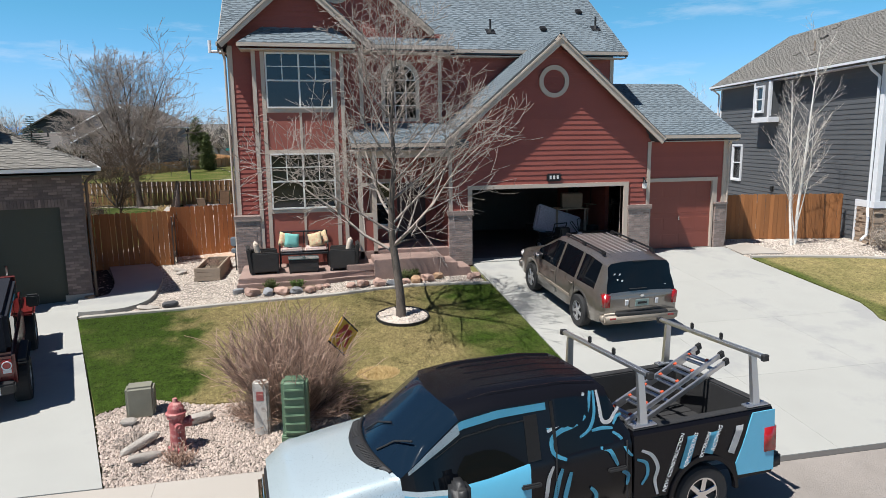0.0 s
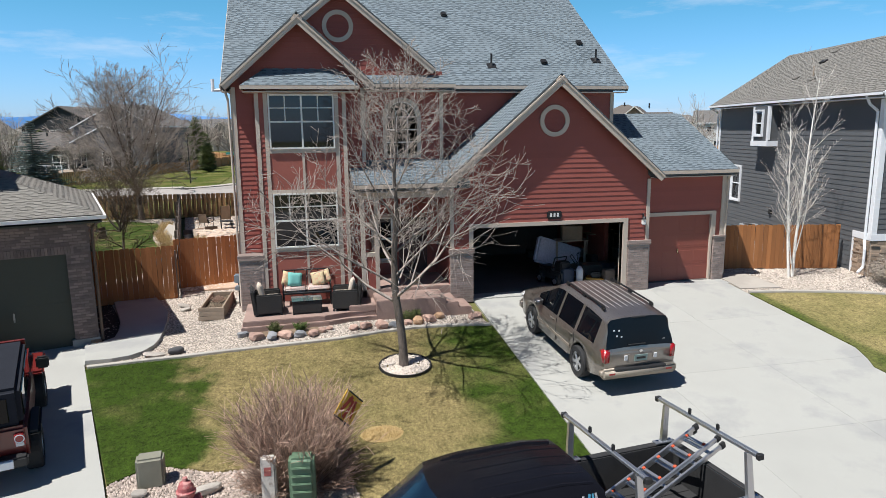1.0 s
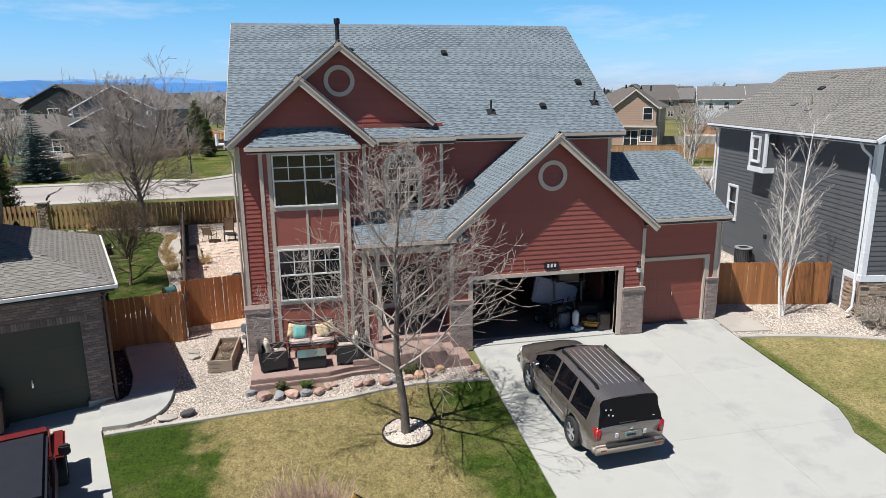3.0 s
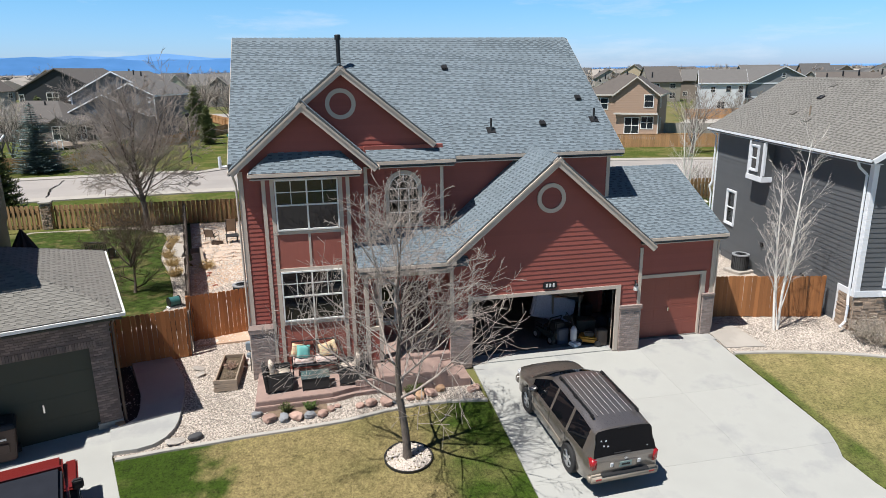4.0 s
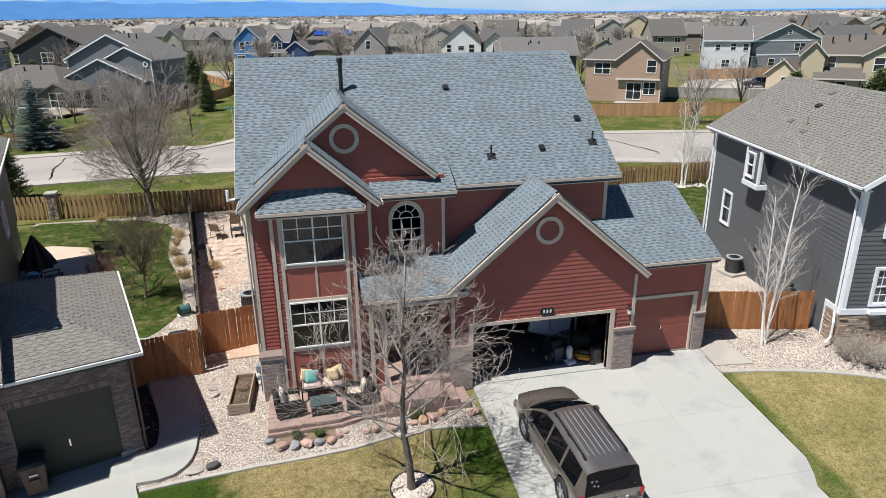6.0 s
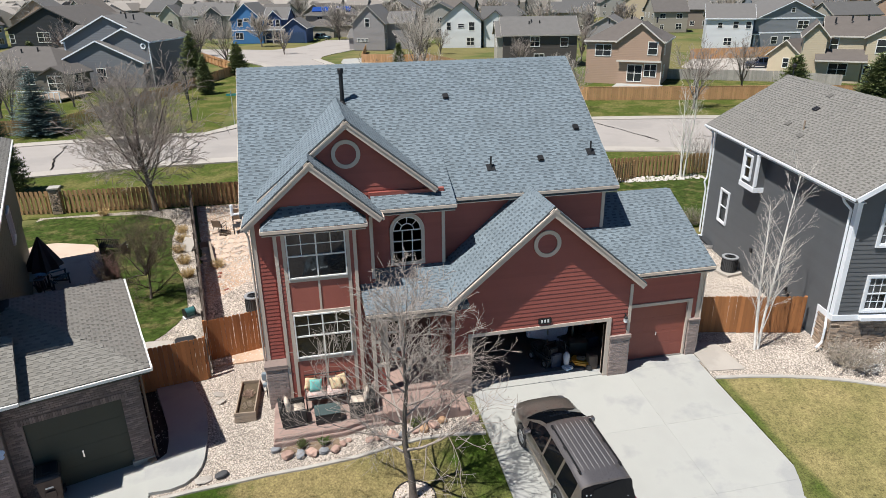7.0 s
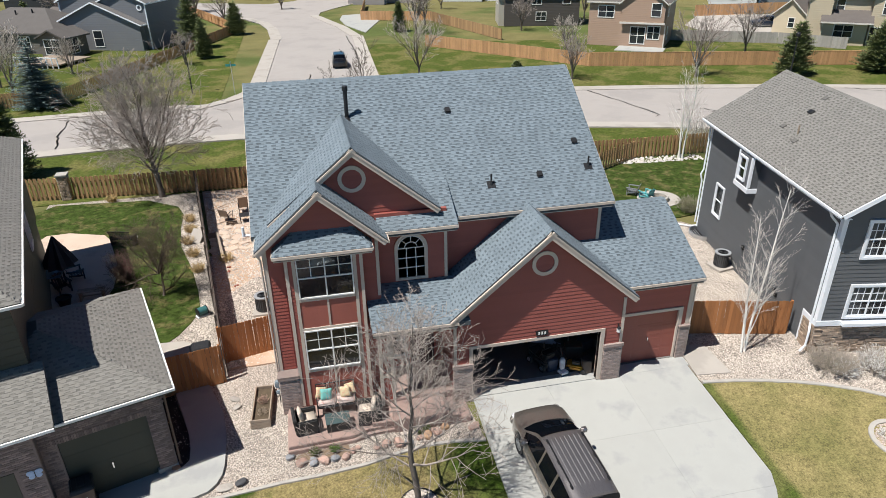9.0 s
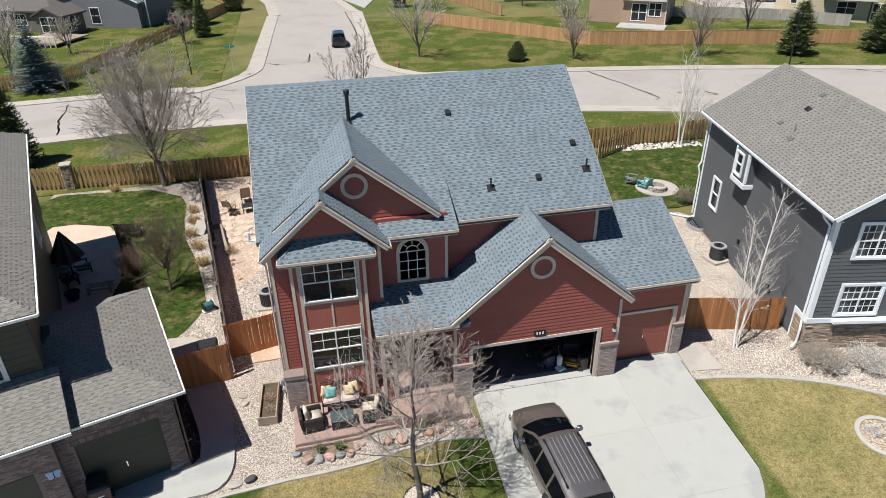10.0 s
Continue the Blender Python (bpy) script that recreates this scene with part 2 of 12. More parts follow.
def grass_mat(name, isl=0.0):
    """Spring lawn: watered green strips along the edges, straw-coloured middle."""
    m = bpy.data.materials.new(name)
    m.use_nodes = True
    n, l = m.node_tree.nodes, m.node_tree.links
    p = n["Principled BSDF"]
    p.inputs["Roughness"].default_value = 0.9
    p.inputs["Specular IOR Level"].default_value = 0.2
    geo = n.new("ShaderNodeNewGeometry")
    sep = n.new("ShaderNodeSeparateXYZ")
    l.new(geo.outputs["Position"], sep.inputs[0])

    def tex(s, d):
        t = n.new("ShaderNodeTexNoise")
        t.inputs["Scale"].default_value, t.inputs["Detail"].default_value = s, d
        l.new(geo.outputs["Position"], t.inputs["Vector"])
        return t.outputs["Fac"]

    def maths(op, a, b):
        q = n.new("ShaderNodeMath")
        q.operation = op
        for i, v in enumerate((a, b)):
            if isinstance(v, (int, float)):
                q.inputs[i].default_value = v
            else:
                l.new(v, q.inputs[i])
        return q.outputs[0]

    def band(v, a, b):
        r = n.new("ShaderNodeMapRange")
        r.interpolation_type = "SMOOTHSTEP"
        r.inputs["From Min"].default_value, r.inputs["From Max"].default_value = a, b
        l.new(v, r.inputs["Value"])
        return r.outputs["Result"]

    wob = maths("MULTIPLY", maths("SUBTRACT", tex(1.1, 7), 0.5), 2.8)
    # the edge between the two lawns runs a little slanted
    u = maths("ADD", maths("ADD", sep.outputs["X"], maths("MULTIPLY", sep.outputs["Y"], 0.16)), wob)
    left = band(u, 0.55, -0.15)
    right = band(maths("ADD", sep.outputs["X"], maths("MULTIPLY", wob, 0.8)), 2.7, 4.6)
    beyond = band(sep.outputs["X"], 9.0, 9.5)
    back = band(sep.outputs["Y"], 22.0, 24.0)
    edge = maths("MULTIPLY", right, maths("SUBTRACT", 1.0, beyond))
    green = maths("MAXIMUM", maths("MAXIMUM", left, edge), maths("MULTIPLY", back, 0.95))
    green = maths("MULTIPLY", green, maths("ADD", 0.62, maths("MULTIPLY", tex(1.6, 4), 0.6)))
    green = maths("ADD", green, maths("MULTIPLY", maths("SUBTRACT", tex(0.7, 5), 0.42), 1.0))
    east = band(sep.outputs["X"], 13.0, 13.6)
    rim = band(maths("ADD", sep.outputs["X"], maths("MULTIPLY", wob, 0.12)), 14.65, 14.3)
    green = maths("MAXIMUM", green, maths("MULTIPLY", east, maths("ADD", maths("MULTIPLY", rim, 0.55), maths("ADD", maths("MULTIPLY", tex(0.6, 6), 1.1), -0.30))))
    g2 = n.new("ShaderNodeClamp")
    l.new(green, g2.inputs["Value"])
    mix = n.new("ShaderNodeMix")
    mix.data_type = "RGBA"
    mix.inputs[6].default_value = (0.275, 0.220, 0.098, 1)
    mix.inputs[7].default_value = (0.042, 0.074, 0.007, 1)
    l.new(g2.outputs[0], mix.inputs["Factor"])
    tone = maths("ADD", -1.32, maths("ADD", maths("ADD", maths("MULTIPLY", tex(45, 3), 1.7), maths("MULTIPLY", tex(4.5, 6), 1.1)), maths("MULTIPLY", tex(15, 6), 1.8)))
    tone = maths("MAXIMUM", tone, 0.2)
    if isl:
        tone = maths("MULTIPLY", tone, maths("ADD", maths("MULTIPLY", geo.outputs["Random Per Island"], isl), 1 - isl / 2))
    mul = n.new("ShaderNodeVectorMath")
    mul.operation = "SCALE"
    l.new(mix.outputs[2], mul.inputs[0])
    l.new(tone, mul.inputs["Scale"])
    l.new(mul.outputs[0], p.inputs["Base Color"])
    b = n.new("ShaderNodeBump")
    b.inputs["Strength"].default_value, b.inputs["Distance"].default_value = 0.6, 0.03
    l.new(tex(70, 3), b.inputs["Height"])
    if isl:
        # thin blades scatter light all round: shade them as the turf that they make up
        up = n.new("ShaderNodeCombineXYZ")
        up.inputs["Z"].default_value = 1.0
        l.new(up.outputs[0], p.inputs["Normal"])
    else:
        l.new(b.outputs["Normal"], p.inputs["Normal"])
    return m


GRASS = grass_mat("lawn_grass")
BLADES = grass_mat("grass_blades", 0.6)


# ---------- building helpers ----------
def place_of(ob):
    m = Matrix.Identity(4)
    while ob:
        m = ob.matrix_basis @ m
        ob = ob.parent
    return m


def thing(name, label, category, at=(0, 0, 0), rz=0.0, group="", kind=""):
    ob = new(name)
    ob.empty_display_size = 0.2
    ob.matrix_basis = pose(*at, 0, 0, rz)
    return tagged(ob, label, category, group, kind)


def solid(name, bm, material, label="", category="", group="", kind="", smooth=False):
    """A top-level thing that is one mesh."""
    me = bpy.data.meshes.new(name)
    bm.to_mesh(me)
    bm.free()
    for mt in (material if isinstance(material, (list, tuple)) else [material]):
        me.materials.append(mt)
    if smooth:
        me.shade_smooth()
    return tagged(new(name, me), label, category, group, kind)


def part(name, bm, material, parent, label="", smooth=False, local=False):
    """One mesh under a thing or a part. Coordinates are the world's unless local."""
    if not local:
        bm.transform(place_of(parent).inverted())
    ob = solid(name, bm, material, label, smooth=smooth)
    ob.parent = parent
    return ob


def mesh_from(name, verts, faces, material):
    me = bpy.data.meshes.new(name)
    me.from_pydata([tuple(v) for v in verts], [], faces)
    me.materials.append(material)
    return me


def piece(name, me, parent, m=None):
    """A repeated piece that shares its mesh, at the pose m in its parent."""
    ob = new(name, me)
    ob.parent = parent
    if m is not None:
        ob.matrix_basis = m
    return ob


def box(bm, x0, x1, y0, y1, z0, z1, m=None):
    vs = [bm.verts.new(Vector(c) if m is None else m @ Vector(c)) for c in
          ((x0, y0, z0), (x1, y0, z0), (x1, y1, z0), (x0, y1, z0), (x0, y0, z1), (x1, y0, z1), (x1, y1, z1), (x0, y1, z1))]
    for f in ((0, 3, 2, 1), (4, 5, 6, 7), (0, 1, 5, 4), (1, 2, 6, 5), (2, 3, 7, 6), (3, 0, 4, 7)):
        bm.faces.new([vs[i] for i in f])
    return vs


def bbox(x0, x1, y0, y1, z0, z1, bevel=0.0, seg=2, m=None):
    """A box with rounded edges, as a bmesh of its own."""
    bm = bmesh.new()
    box(bm, x0, x1, y0, y1, z0, z1)
    if bevel:
        bmesh.ops.bevel(bm, geom=bm.edges[:], offset=bevel, segments=seg, affect="EDGES")
    if m is not None:
        bm.transform(m)
    return bm


def joinbm(a, b):
    """Adds the mesh of b to a."""
    me = bpy.data.meshes.new("join")
    b.to_mesh(me)
    b.free()
    a.from_mesh(me)
    bpy.data.meshes.remove(me)
    return a


def hull(bm, low, high):
    """A closed solid between two rings of the same length."""
    a, b = [bm.verts.new(v) for v in low], [bm.verts.new(v) for v in high]
    n = len(a)
    bm.faces.new(a[::-1])
    bm.faces.new(b)
    for i in range(n):
        bm.faces.new((a[i], a[(i + 1) % n], b[(i + 1) % n], b[i]))


def prism(bm, poly, way):
    """Extrudes a flat 3D polygon along a vector."""
    way = Vector(way)
    hull(bm, poly, [Vector(p) + way for p in poly])
    bmesh.ops.recalc_face_normals(bm, faces=bm.faces[:])


def cyl(bm, p0, p1, r0, r1=None, seg=10, cap=True):
    p0, p1 = Vector(p0), Vector(p1)
    r1 = r0 if r1 is None else r1
    d = (p1 - p0).normalized()
    s = d.orthogonal().normalized()
    t = d.cross(s)
    ring = lambda p, r: [bm.verts.new(p + r * (math.cos(a) * s + math.sin(a) * t)) for a in (2 * math.pi * i / seg for i in range(seg))]
    a, b = ring(p0, r0), ring(p1, r1)
    for i in range(seg):
        bm.faces.new((a[i], a[(i + 1) % seg], b[(i + 1) % seg], b[i]))
    if cap:
        bm.faces.new(a[::-1])
        bm.faces.new(b)


def tube(bm, pts, r, seg=8):
    for a, b in zip(pts, pts[1:]):
        cyl(bm, a, b, r, r, seg)


def lathe(bm, profile, at=(0, 0, 0), seg=20):
    """Turns a profile of (radius, height) round the z axis."""
    at = Vector(at)
    rings = []
    for r, z in profile:
        rings.append([bm.verts.new(at + Vector((r * math.cos(2 * math.pi * i / seg), r * math.sin(2 * math.pi * i / seg), z))) for i in range(seg)])
    for a, b in zip(rings, rings[1:]):
        for i in range(seg):
            bm.faces.new((a[i], a[(i + 1) % seg], b[(i + 1) % seg], b[i]))
    bm.faces.new(rings[0][::-1])
    bm.faces.new(rings[-1])


def ring_bm(c, r0, r1, y0, y1, seg=40, arc=2 * math.pi, start=0.0):
    """A flat ring in the xz plane, thick from y0 to y1."""
    bm = bmesh.new()
    closed = abs(arc - 2 * math.pi) < 1e-6
    n = seg if closed else seg + 1
    rows = []
    for i in range(n):
        a = start + arc * i / seg
        cs, sn = math.cos(a), math.sin(a)
        rows.append([bm.verts.new((c[0] + r * cs, y, c[1] + r * sn)) for r, y in ((r0, y0), (r1, y0), (r1, y1), (r0, y1))])
    for i in range(n if closed else n - 1):
        a, b = rows[i], rows[(i + 1) % n]
        for k in range(4):
            bm.faces.new((a[k], a[(k + 1) % 4], b[(k + 1) % 4], b[k]))
    bmesh.ops.recalc_face_normals(bm, faces=bm.faces[:])
    return bm


def smoothstep(a, b, v):
    u = min(1.0, max(0.0, (v - a) / (b - a)))
    return u * u * (3 - 2 * u)


KERB_Y = 8.25


def ground_z(x, y):
    """The lie of the land: level at the house, falling to the street in front."""
    if y < KERB_Y:
        return -1.13
    z = -0.095 * max(0.0, 19.2 - y)
    left = smoothstep(-0.5, -2.5, x)
    z -= 0.2 * smoothstep(15, 19, y) * left
    z -= 0.2 * smoothstep(20, 30, y) * (1 - left)
    return z


def flat_poly(name, pts, dz, depth, material, label, category="", kind="structure", cell=1.2):
    """A sheet of the given outline laid on the land, with thickness."""
    bm = bmesh.new()
    vs = [bm.verts.new((x, y, 0)) for x, y in pts]
    bm.faces.new(vs)
    xs, ys = [p[0] for p in pts], [p[1] for p in pts]
    for axis, lo, hi in ((0, min(xs), max(xs)), (1, min(ys), max(ys))):
        k = lo + cell
        while k < hi - 0.01:
            co, no = [0, 0, 0], [0, 0, 0]
            co[axis], no[axis] = k, 1
            bmesh.ops.bisect_plane(bm, geom=bm.verts[:] + bm.edges[:] + bm.faces[:], plane_co=co, plane_no=no)
            k += cell
    bmesh.ops.recalc_face_normals(bm, faces=bm.faces[:])
    if bm.faces and sum(f.normal.z for f in bm.faces) < 0:
        bmesh.ops.reverse_faces(bm, faces=bm.faces[:])
    for v in bm.verts:
        v.co.z = ground_z(v.co.x, v.co.y) + dz
    rim = [e for e in bm.edges if len(e.link_faces) == 1]
    ex = bmesh.ops.extrude_edge_only(bm, edges=rim)
    for v in ex["geom"]:
        if isinstance(v, bmesh.types.BMVert):
            v.co.z -= depth
    bmesh.ops.recalc_face_normals(bm, faces=bm.faces[:])
    return solid(name, bm, material, label, category, kind=kind)


def strip(name, pts, width, dz, height, material, label, kind="structure", seg_len=0.9, parent=None):
    """A low kerb-like band along a line on the ground, laid in lengths."""
    bm = bmesh.new()
    pts = [Vector((p[0], p[1], 0)) for p in pts]
    fine = []
    for a, b in zip(pts, pts[1:]):
        n = max(1, int((b - a).length / seg_len))
        fine += [a.lerp(b, i / n) for i in range(n)]
    fine.append(pts[-1])
    rows = []
    for i, p in enumerate(fine):
        d = (fine[min(i + 1, len(fine) - 1)] - fine[max(i - 1, 0)]).normalized()
        s = Vector((-d.y, d.x, 0)) * width / 2
        g = ground_z(p.x, p.y) + dz
        q = s * 0.8
        rows.append([bm.verts.new((*(p - s).xy, g - 0.15)), bm.verts.new((*(p - s).xy, g + height * 0.75)), bm.verts.new((*(p - q).xy, g + height)),
                     bm.verts.new((*(p + q).xy, g + height)), bm.verts.new((*(p + s).xy, g + height * 0.75)), bm.verts.new((*(p + s).xy, g - 0.15))])
    for a, b in zip(rows, rows[1:]):
        for k in range(5):
            bm.faces.new((a[k], a[k + 1], b[k + 1], b[k]))
    bm.faces.new(rows[0][::-1])
    bm.faces.new(rows[-1])
    bmesh.ops.recalc_face_normals(bm, faces=bm.faces[:])
    return solid(name, bm, material, label, kind=kind)


# ---------- the land, roads and paving ----------
def land_sheet():
    """One sheet to the horizon, fine near the houses."""
    xs = [-4500, -2500, -1200, -600, -300, -150, -80, -50, -30, -20] + [-16 + i for i in range(46)] + [34, 45, 60, 90, 150, 300, 600, 1200, 2500, 4500]
    ys = [-400, -150, -60, -20, 0, 4, 7.0, KERB_Y - 0.01, KERB_Y + 0.01] + [9 + 0.75 * i for i in range(32)] + [34, 38, 45, 55, 70, 90, 130, 200, 350, 700, 1500, 3000, 4700]
    bm = bmesh.new()
    rows = [[bm.verts.new((x, y, ground_z(x, y) - 0.06)) for x in xs] for y in ys]
    for a, b in zip(rows, rows[1:]):
        for i in range(len(xs) - 1):
            bm.faces.new((a[i], a[i + 1], b[i + 1], b[i]))
    return solid("ground", bm, FARGROUND, "dry suburban ground of soil and rough spring grass", "ground", kind="structure")


FARGROUND = mat("rough_spring_grass", (0.15, 0.135, 0.055), 0.95, spec=0.1, var=0.3, scale=0.25, fine=30, bump=0.5, col2=(0.085, 0.105, 0.032), spots=0.5, spot_scale=0.05)
land_sheet()

# near street with its kerb walk
bm = bmesh.new()
box(bm, -60, 60, -14, 7.92, -1.4, -1.085)
solid("road", bm, ROADN, "worn brown-grey chipseal street in front of the house", "road", kind="structure")
bm = bmesh.new()
box(bm, -60, 60, 7.85, 7.99, -1.4, -1.078)
solid("gutter_joint", bm, TAR, "dark joint between street and concrete", "road", kind="structure")



def slab_piece(parent, name, x0, x1, y0, y1, dz=0.0, thick=0.12, gap=0.002, material=CONC):
    """A concrete slab that follows the fall of the land."""
    bm = bmesh.new()
    lo, hi = [], []
    for x, y in ((x0 + gap, y0 + gap), (x1 - gap, y0 + gap), (x1 - gap, y1 - gap), (x0 + gap, y1 - gap)):
        z = -0.095 * max(0.0, 19.2 - y) + dz
        hi.append((x, y, z))
        lo.append((x, y, z - thick))
    hull(bm, lo, hi)
    return part(name, bm, material, parent)


drive = thing("driveway", "pale broom-finished concrete driveway in jointed slabs, faintly stained", "driveway", (9.75, 13.5, -0.55), kind="structure")
for x0, x1 in ((5.35, 8.28), (8.28, 11.21), (11.21, 14.15)):
    for y0, y1 in ((7.98, 10.5), (10.5, 13.2), (13.2, 16.15), (16.15, 19.02)):
        slab_piece(drive, "concrete_slab", x0, x1, y0, y1)
slab_piece(drive, "concrete_slab", 11.19, 14.25, 19.02, 19.75)
sidewalk = thing("sidewalk", "warm grey concrete kerb walk in short slabs", "sidewalk", (0, 8.5, -1.0), kind="structure")
k = -20.0
while k < 5.2:
    k2 = min(5.35, k + 1.82)
    slab_piece(sidewalk, "concrete_slab", k, k2, 7.98, 9.12, material=CONC_W)
    k = k2
k = 14.15
while k < 40:
    slab_piece(sidewalk, "concrete_slab", k, k + 1.82, 7.98, 9.12, material=CONC_W)
    k += 1.82

flat_poly("neighbour_driveway", [(-4.95, 16.62), (-4.95, 16.5), (-3.2, 11.3), (-2.49, 9.13), (-16, 9.13), (-16, 22), (-9.6, 19.5), (-5.35, 18.15)], 0.01, 0.12, CONC,
          "pale concrete driveway of the brick neighbour house", "driveway")
FRONT_EDGE = [(-4.82, 16.3), (-3.65, 16.46), (-2.75, 16.54), (-1.64, 16.62), (-0.48, 16.62), (1.11, 16.76), (2.18, 17.0), (3.2, 17.14), (4.2, 17.12), (5.28, 16.97)]
LAWN = [(-4.86, 16.22), *[(x, y - 0.07) for x, y in FRONT_EDGE], (5.33, 16.9), (5.33, 9.13), (1.25, 9.13), (0.95, 10.6), (0.0, 11.35), (-1.35, 11.36), (-2.5, 11.78), (-3.16, 11.33)]
flat_poly("front_lawn", LAWN, 0.0, 0.1, GRASS, "patchy spring lawn, green strips and straw-coloured middle", "lawn", cell=0.8)
BED = [(-2.47, 9.14), (-3.16, 11.31), (-2.5, 11.76), (-1.35, 11.34), (0.0, 11.33), (0.95, 10.58), (1.25, 9.14)]
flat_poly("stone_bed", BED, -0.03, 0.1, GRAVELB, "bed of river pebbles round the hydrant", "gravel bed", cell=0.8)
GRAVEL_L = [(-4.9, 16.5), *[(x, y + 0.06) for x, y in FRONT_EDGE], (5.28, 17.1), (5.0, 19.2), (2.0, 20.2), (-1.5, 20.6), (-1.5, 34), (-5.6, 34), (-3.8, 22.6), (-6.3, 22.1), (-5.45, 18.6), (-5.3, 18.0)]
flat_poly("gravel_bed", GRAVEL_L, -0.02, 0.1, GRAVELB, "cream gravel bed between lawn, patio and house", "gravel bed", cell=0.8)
strip("lawn_edging", FRONT_EDGE, 0.13, 0.0, 0.06, EDGEC, "pale concrete lawn edging")
RIGHT_EDGE = [(14.2, 17.97), (15.4, 17.8), (16.6, 17.55), (17.74, 17.24), (18.8, 16.85), (19.84, 16.36), (21.01, 15.62), (22.4, 14.4), (23.6, 12.8)]
flat_poly("neighbour_lawn", [(14.17, 17.9), *[(x, y - 0.08) for x, y in RIGHT_EDGE], (24.5, 9.13), (14.17, 9.13), (13.7, 11.6), (13.66, 12.62), (13.9, 13.05), (14.17, 13.75)], 0.025, 0.12, GRASS, "straw-coloured spring lawn beside the driveway", "lawn", cell=0.8)
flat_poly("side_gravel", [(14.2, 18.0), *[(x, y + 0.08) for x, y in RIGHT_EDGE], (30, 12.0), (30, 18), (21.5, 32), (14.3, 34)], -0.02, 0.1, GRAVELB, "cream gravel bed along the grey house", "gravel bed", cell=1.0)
strip("side_edging", RIGHT_EDGE, 0.16, 0.0, 0.08, EDGEC, "pale concrete edging of the gravel bed")
flat_poly("side_path", [(14.35, 20.3), (15.5, 20.1), (15.62, 18.25), (14.2, 18.4)], 0.02, 0.1, CONC_W, "short pale concrete path beside the garage", "path")
flat_poly("curved_path", [(-5.70, 22.2), (-4.50, 22.45), (-3.75, 20.4), (-3.57, 19.27), (-3.53, 18.5), (-3.52, 17.8), (-3.57, 17.4), (-3.72, 17.02), (-3.98, 16.74), (-4.35, 16.6), (-4.95, 16.58), (-5.34, 17.95), (-4.95, 17.95), (-4.70, 18.25), (-4.72, 18.8), (-4.85, 19.5)],
          0.09, 0.22, CONC, "curved concrete path from the driveway to the side gate", "path")
flat_poly("mulch_bed", [(-5.30, 17.74), (-5.0, 17.87), (-4.74, 18.2), (-4.71, 18.8), (-4.85, 19.5), (-5.07, 20.2), (-5.33, 20.95), (-5.72, 22.0), (-6.25, 22.0), (-5.5, 18.6)],
          0.0, 0.1, mat("dark_mulch", (0.028, 0.022, 0.019), 0.95, var=0.6, scale=9, fine=60, bump=1.0), "dark mulch strip between garage wall and path", "mulch bed", cell=0.6)

# the back streets
def street_near(x):
    return 55.9 - 0.0045 * (x + 4) ** 2 - 0.02 * x


def street_far(x):
    return 69.3 - 0.0026 * (x + 2) ** 2 - 0.02 * x


def ribbon(name, x0, x1, fy0, fy1, z, material, label, step=3.0, category="street"):
    bm = bmesh.new()
    prev = None
    x = x0
    while x <= x1 + 0.01:
        cur = [bm.verts.new((x, fy0(x), z - 0.2)), bm.verts.new((x, fy0(x), z)), bm.verts.new((x, fy1(x), z)), bm.verts.new((x, fy1(x), z - 0.2))]
        if prev:
            for i in range(3):
                bm.faces.new((prev[i], cur[i], cur[i + 1], prev[i + 1]))
        prev = cur
        x += step
    bmesh.ops.recalc_face_normals(bm, faces=bm.faces[:])
    return solid(name, bm, material, label, category, kind="structure")


BZ = -0.2
ribbon("back_street", -140, 110, street_near, street_far, BZ + 0.02, STREET, "wide pale street behind the back fence")
ribbon("back_walk", -140, 110, lambda x: street_near(x) - 0.1, lambda x: street_near(x) + 1.5, BZ + 0.10, CONC_W, "pale concrete walk along the back street", category="sidewalk")
for a, b in ((-140, -8.6), (12.2, 110)):
    ribbon("back_walk", a, b, lambda x: street_far(x) - 1.5, lambda x: street_far(x) + 0.1, BZ + 0.10, CONC_W, "pale concrete walk along the back street", category="sidewalk")


def side_mid(y):
    """The middle of the side street, which bends away to the left far off."""
    return 1.6 + 0.045 * (y - 69)


def side_ribbon(name, w0, w1, y0, y1, z, material, label, flare=True, step=2.0, category="street"):
    bm = bmesh.new()
    prev = None
    y = y0
    while y <= y1 + 0.01:
        f = 4.5 * max(0.0, 1 - (y - 68.0) / 8.0) ** 2 if flare else 0.0
        f0, f1 = (-f, f) if w0 < 0 < w1 else ((-f, -f) if w0 < 0 else (f, f))
        c = side_mid(y)
        cur = [bm.verts.new((c + w0 + f0, y, z - 0.2)), bm.verts.new((c + w0 + f0, y, z)), bm.verts.new((c + w1 + f1, y, z)), bm.verts.new((c + w1 + f1, y, z - 0.2))]
        if prev:
            for i in range(3):
                bm.faces.new((prev[i], prev[i + 1], cur[i + 1], cur[i]))
        prev = cur
        y += step
    bmesh.ops.recalc_face_normals(bm, faces=bm.faces[:])
    return solid(name, bm, material, label, category, kind="structure")


side_ribbon("side_street", -7.0, 7.0, 67, 109, BZ + 0.03, STREET, "pale residential side street running away between lawns")
side_ribbon("side_walk", -7.3, -5.6, 67, 109, BZ + 0.11, CONC_W, "pale concrete walk beside the side street", category="sidewalk")
side_ribbon("side_walk", 5.6, 7.3, 67, 109, BZ + 0.11, CONC_W, "pale concrete walk beside the side street", category="sidewalk")
def bend(name, edge_a, edge_b, dz, material, label, category):
    flat_poly(name, edge_a + edge_b[::-1], dz, 0.15, material, label, category, cell=30)


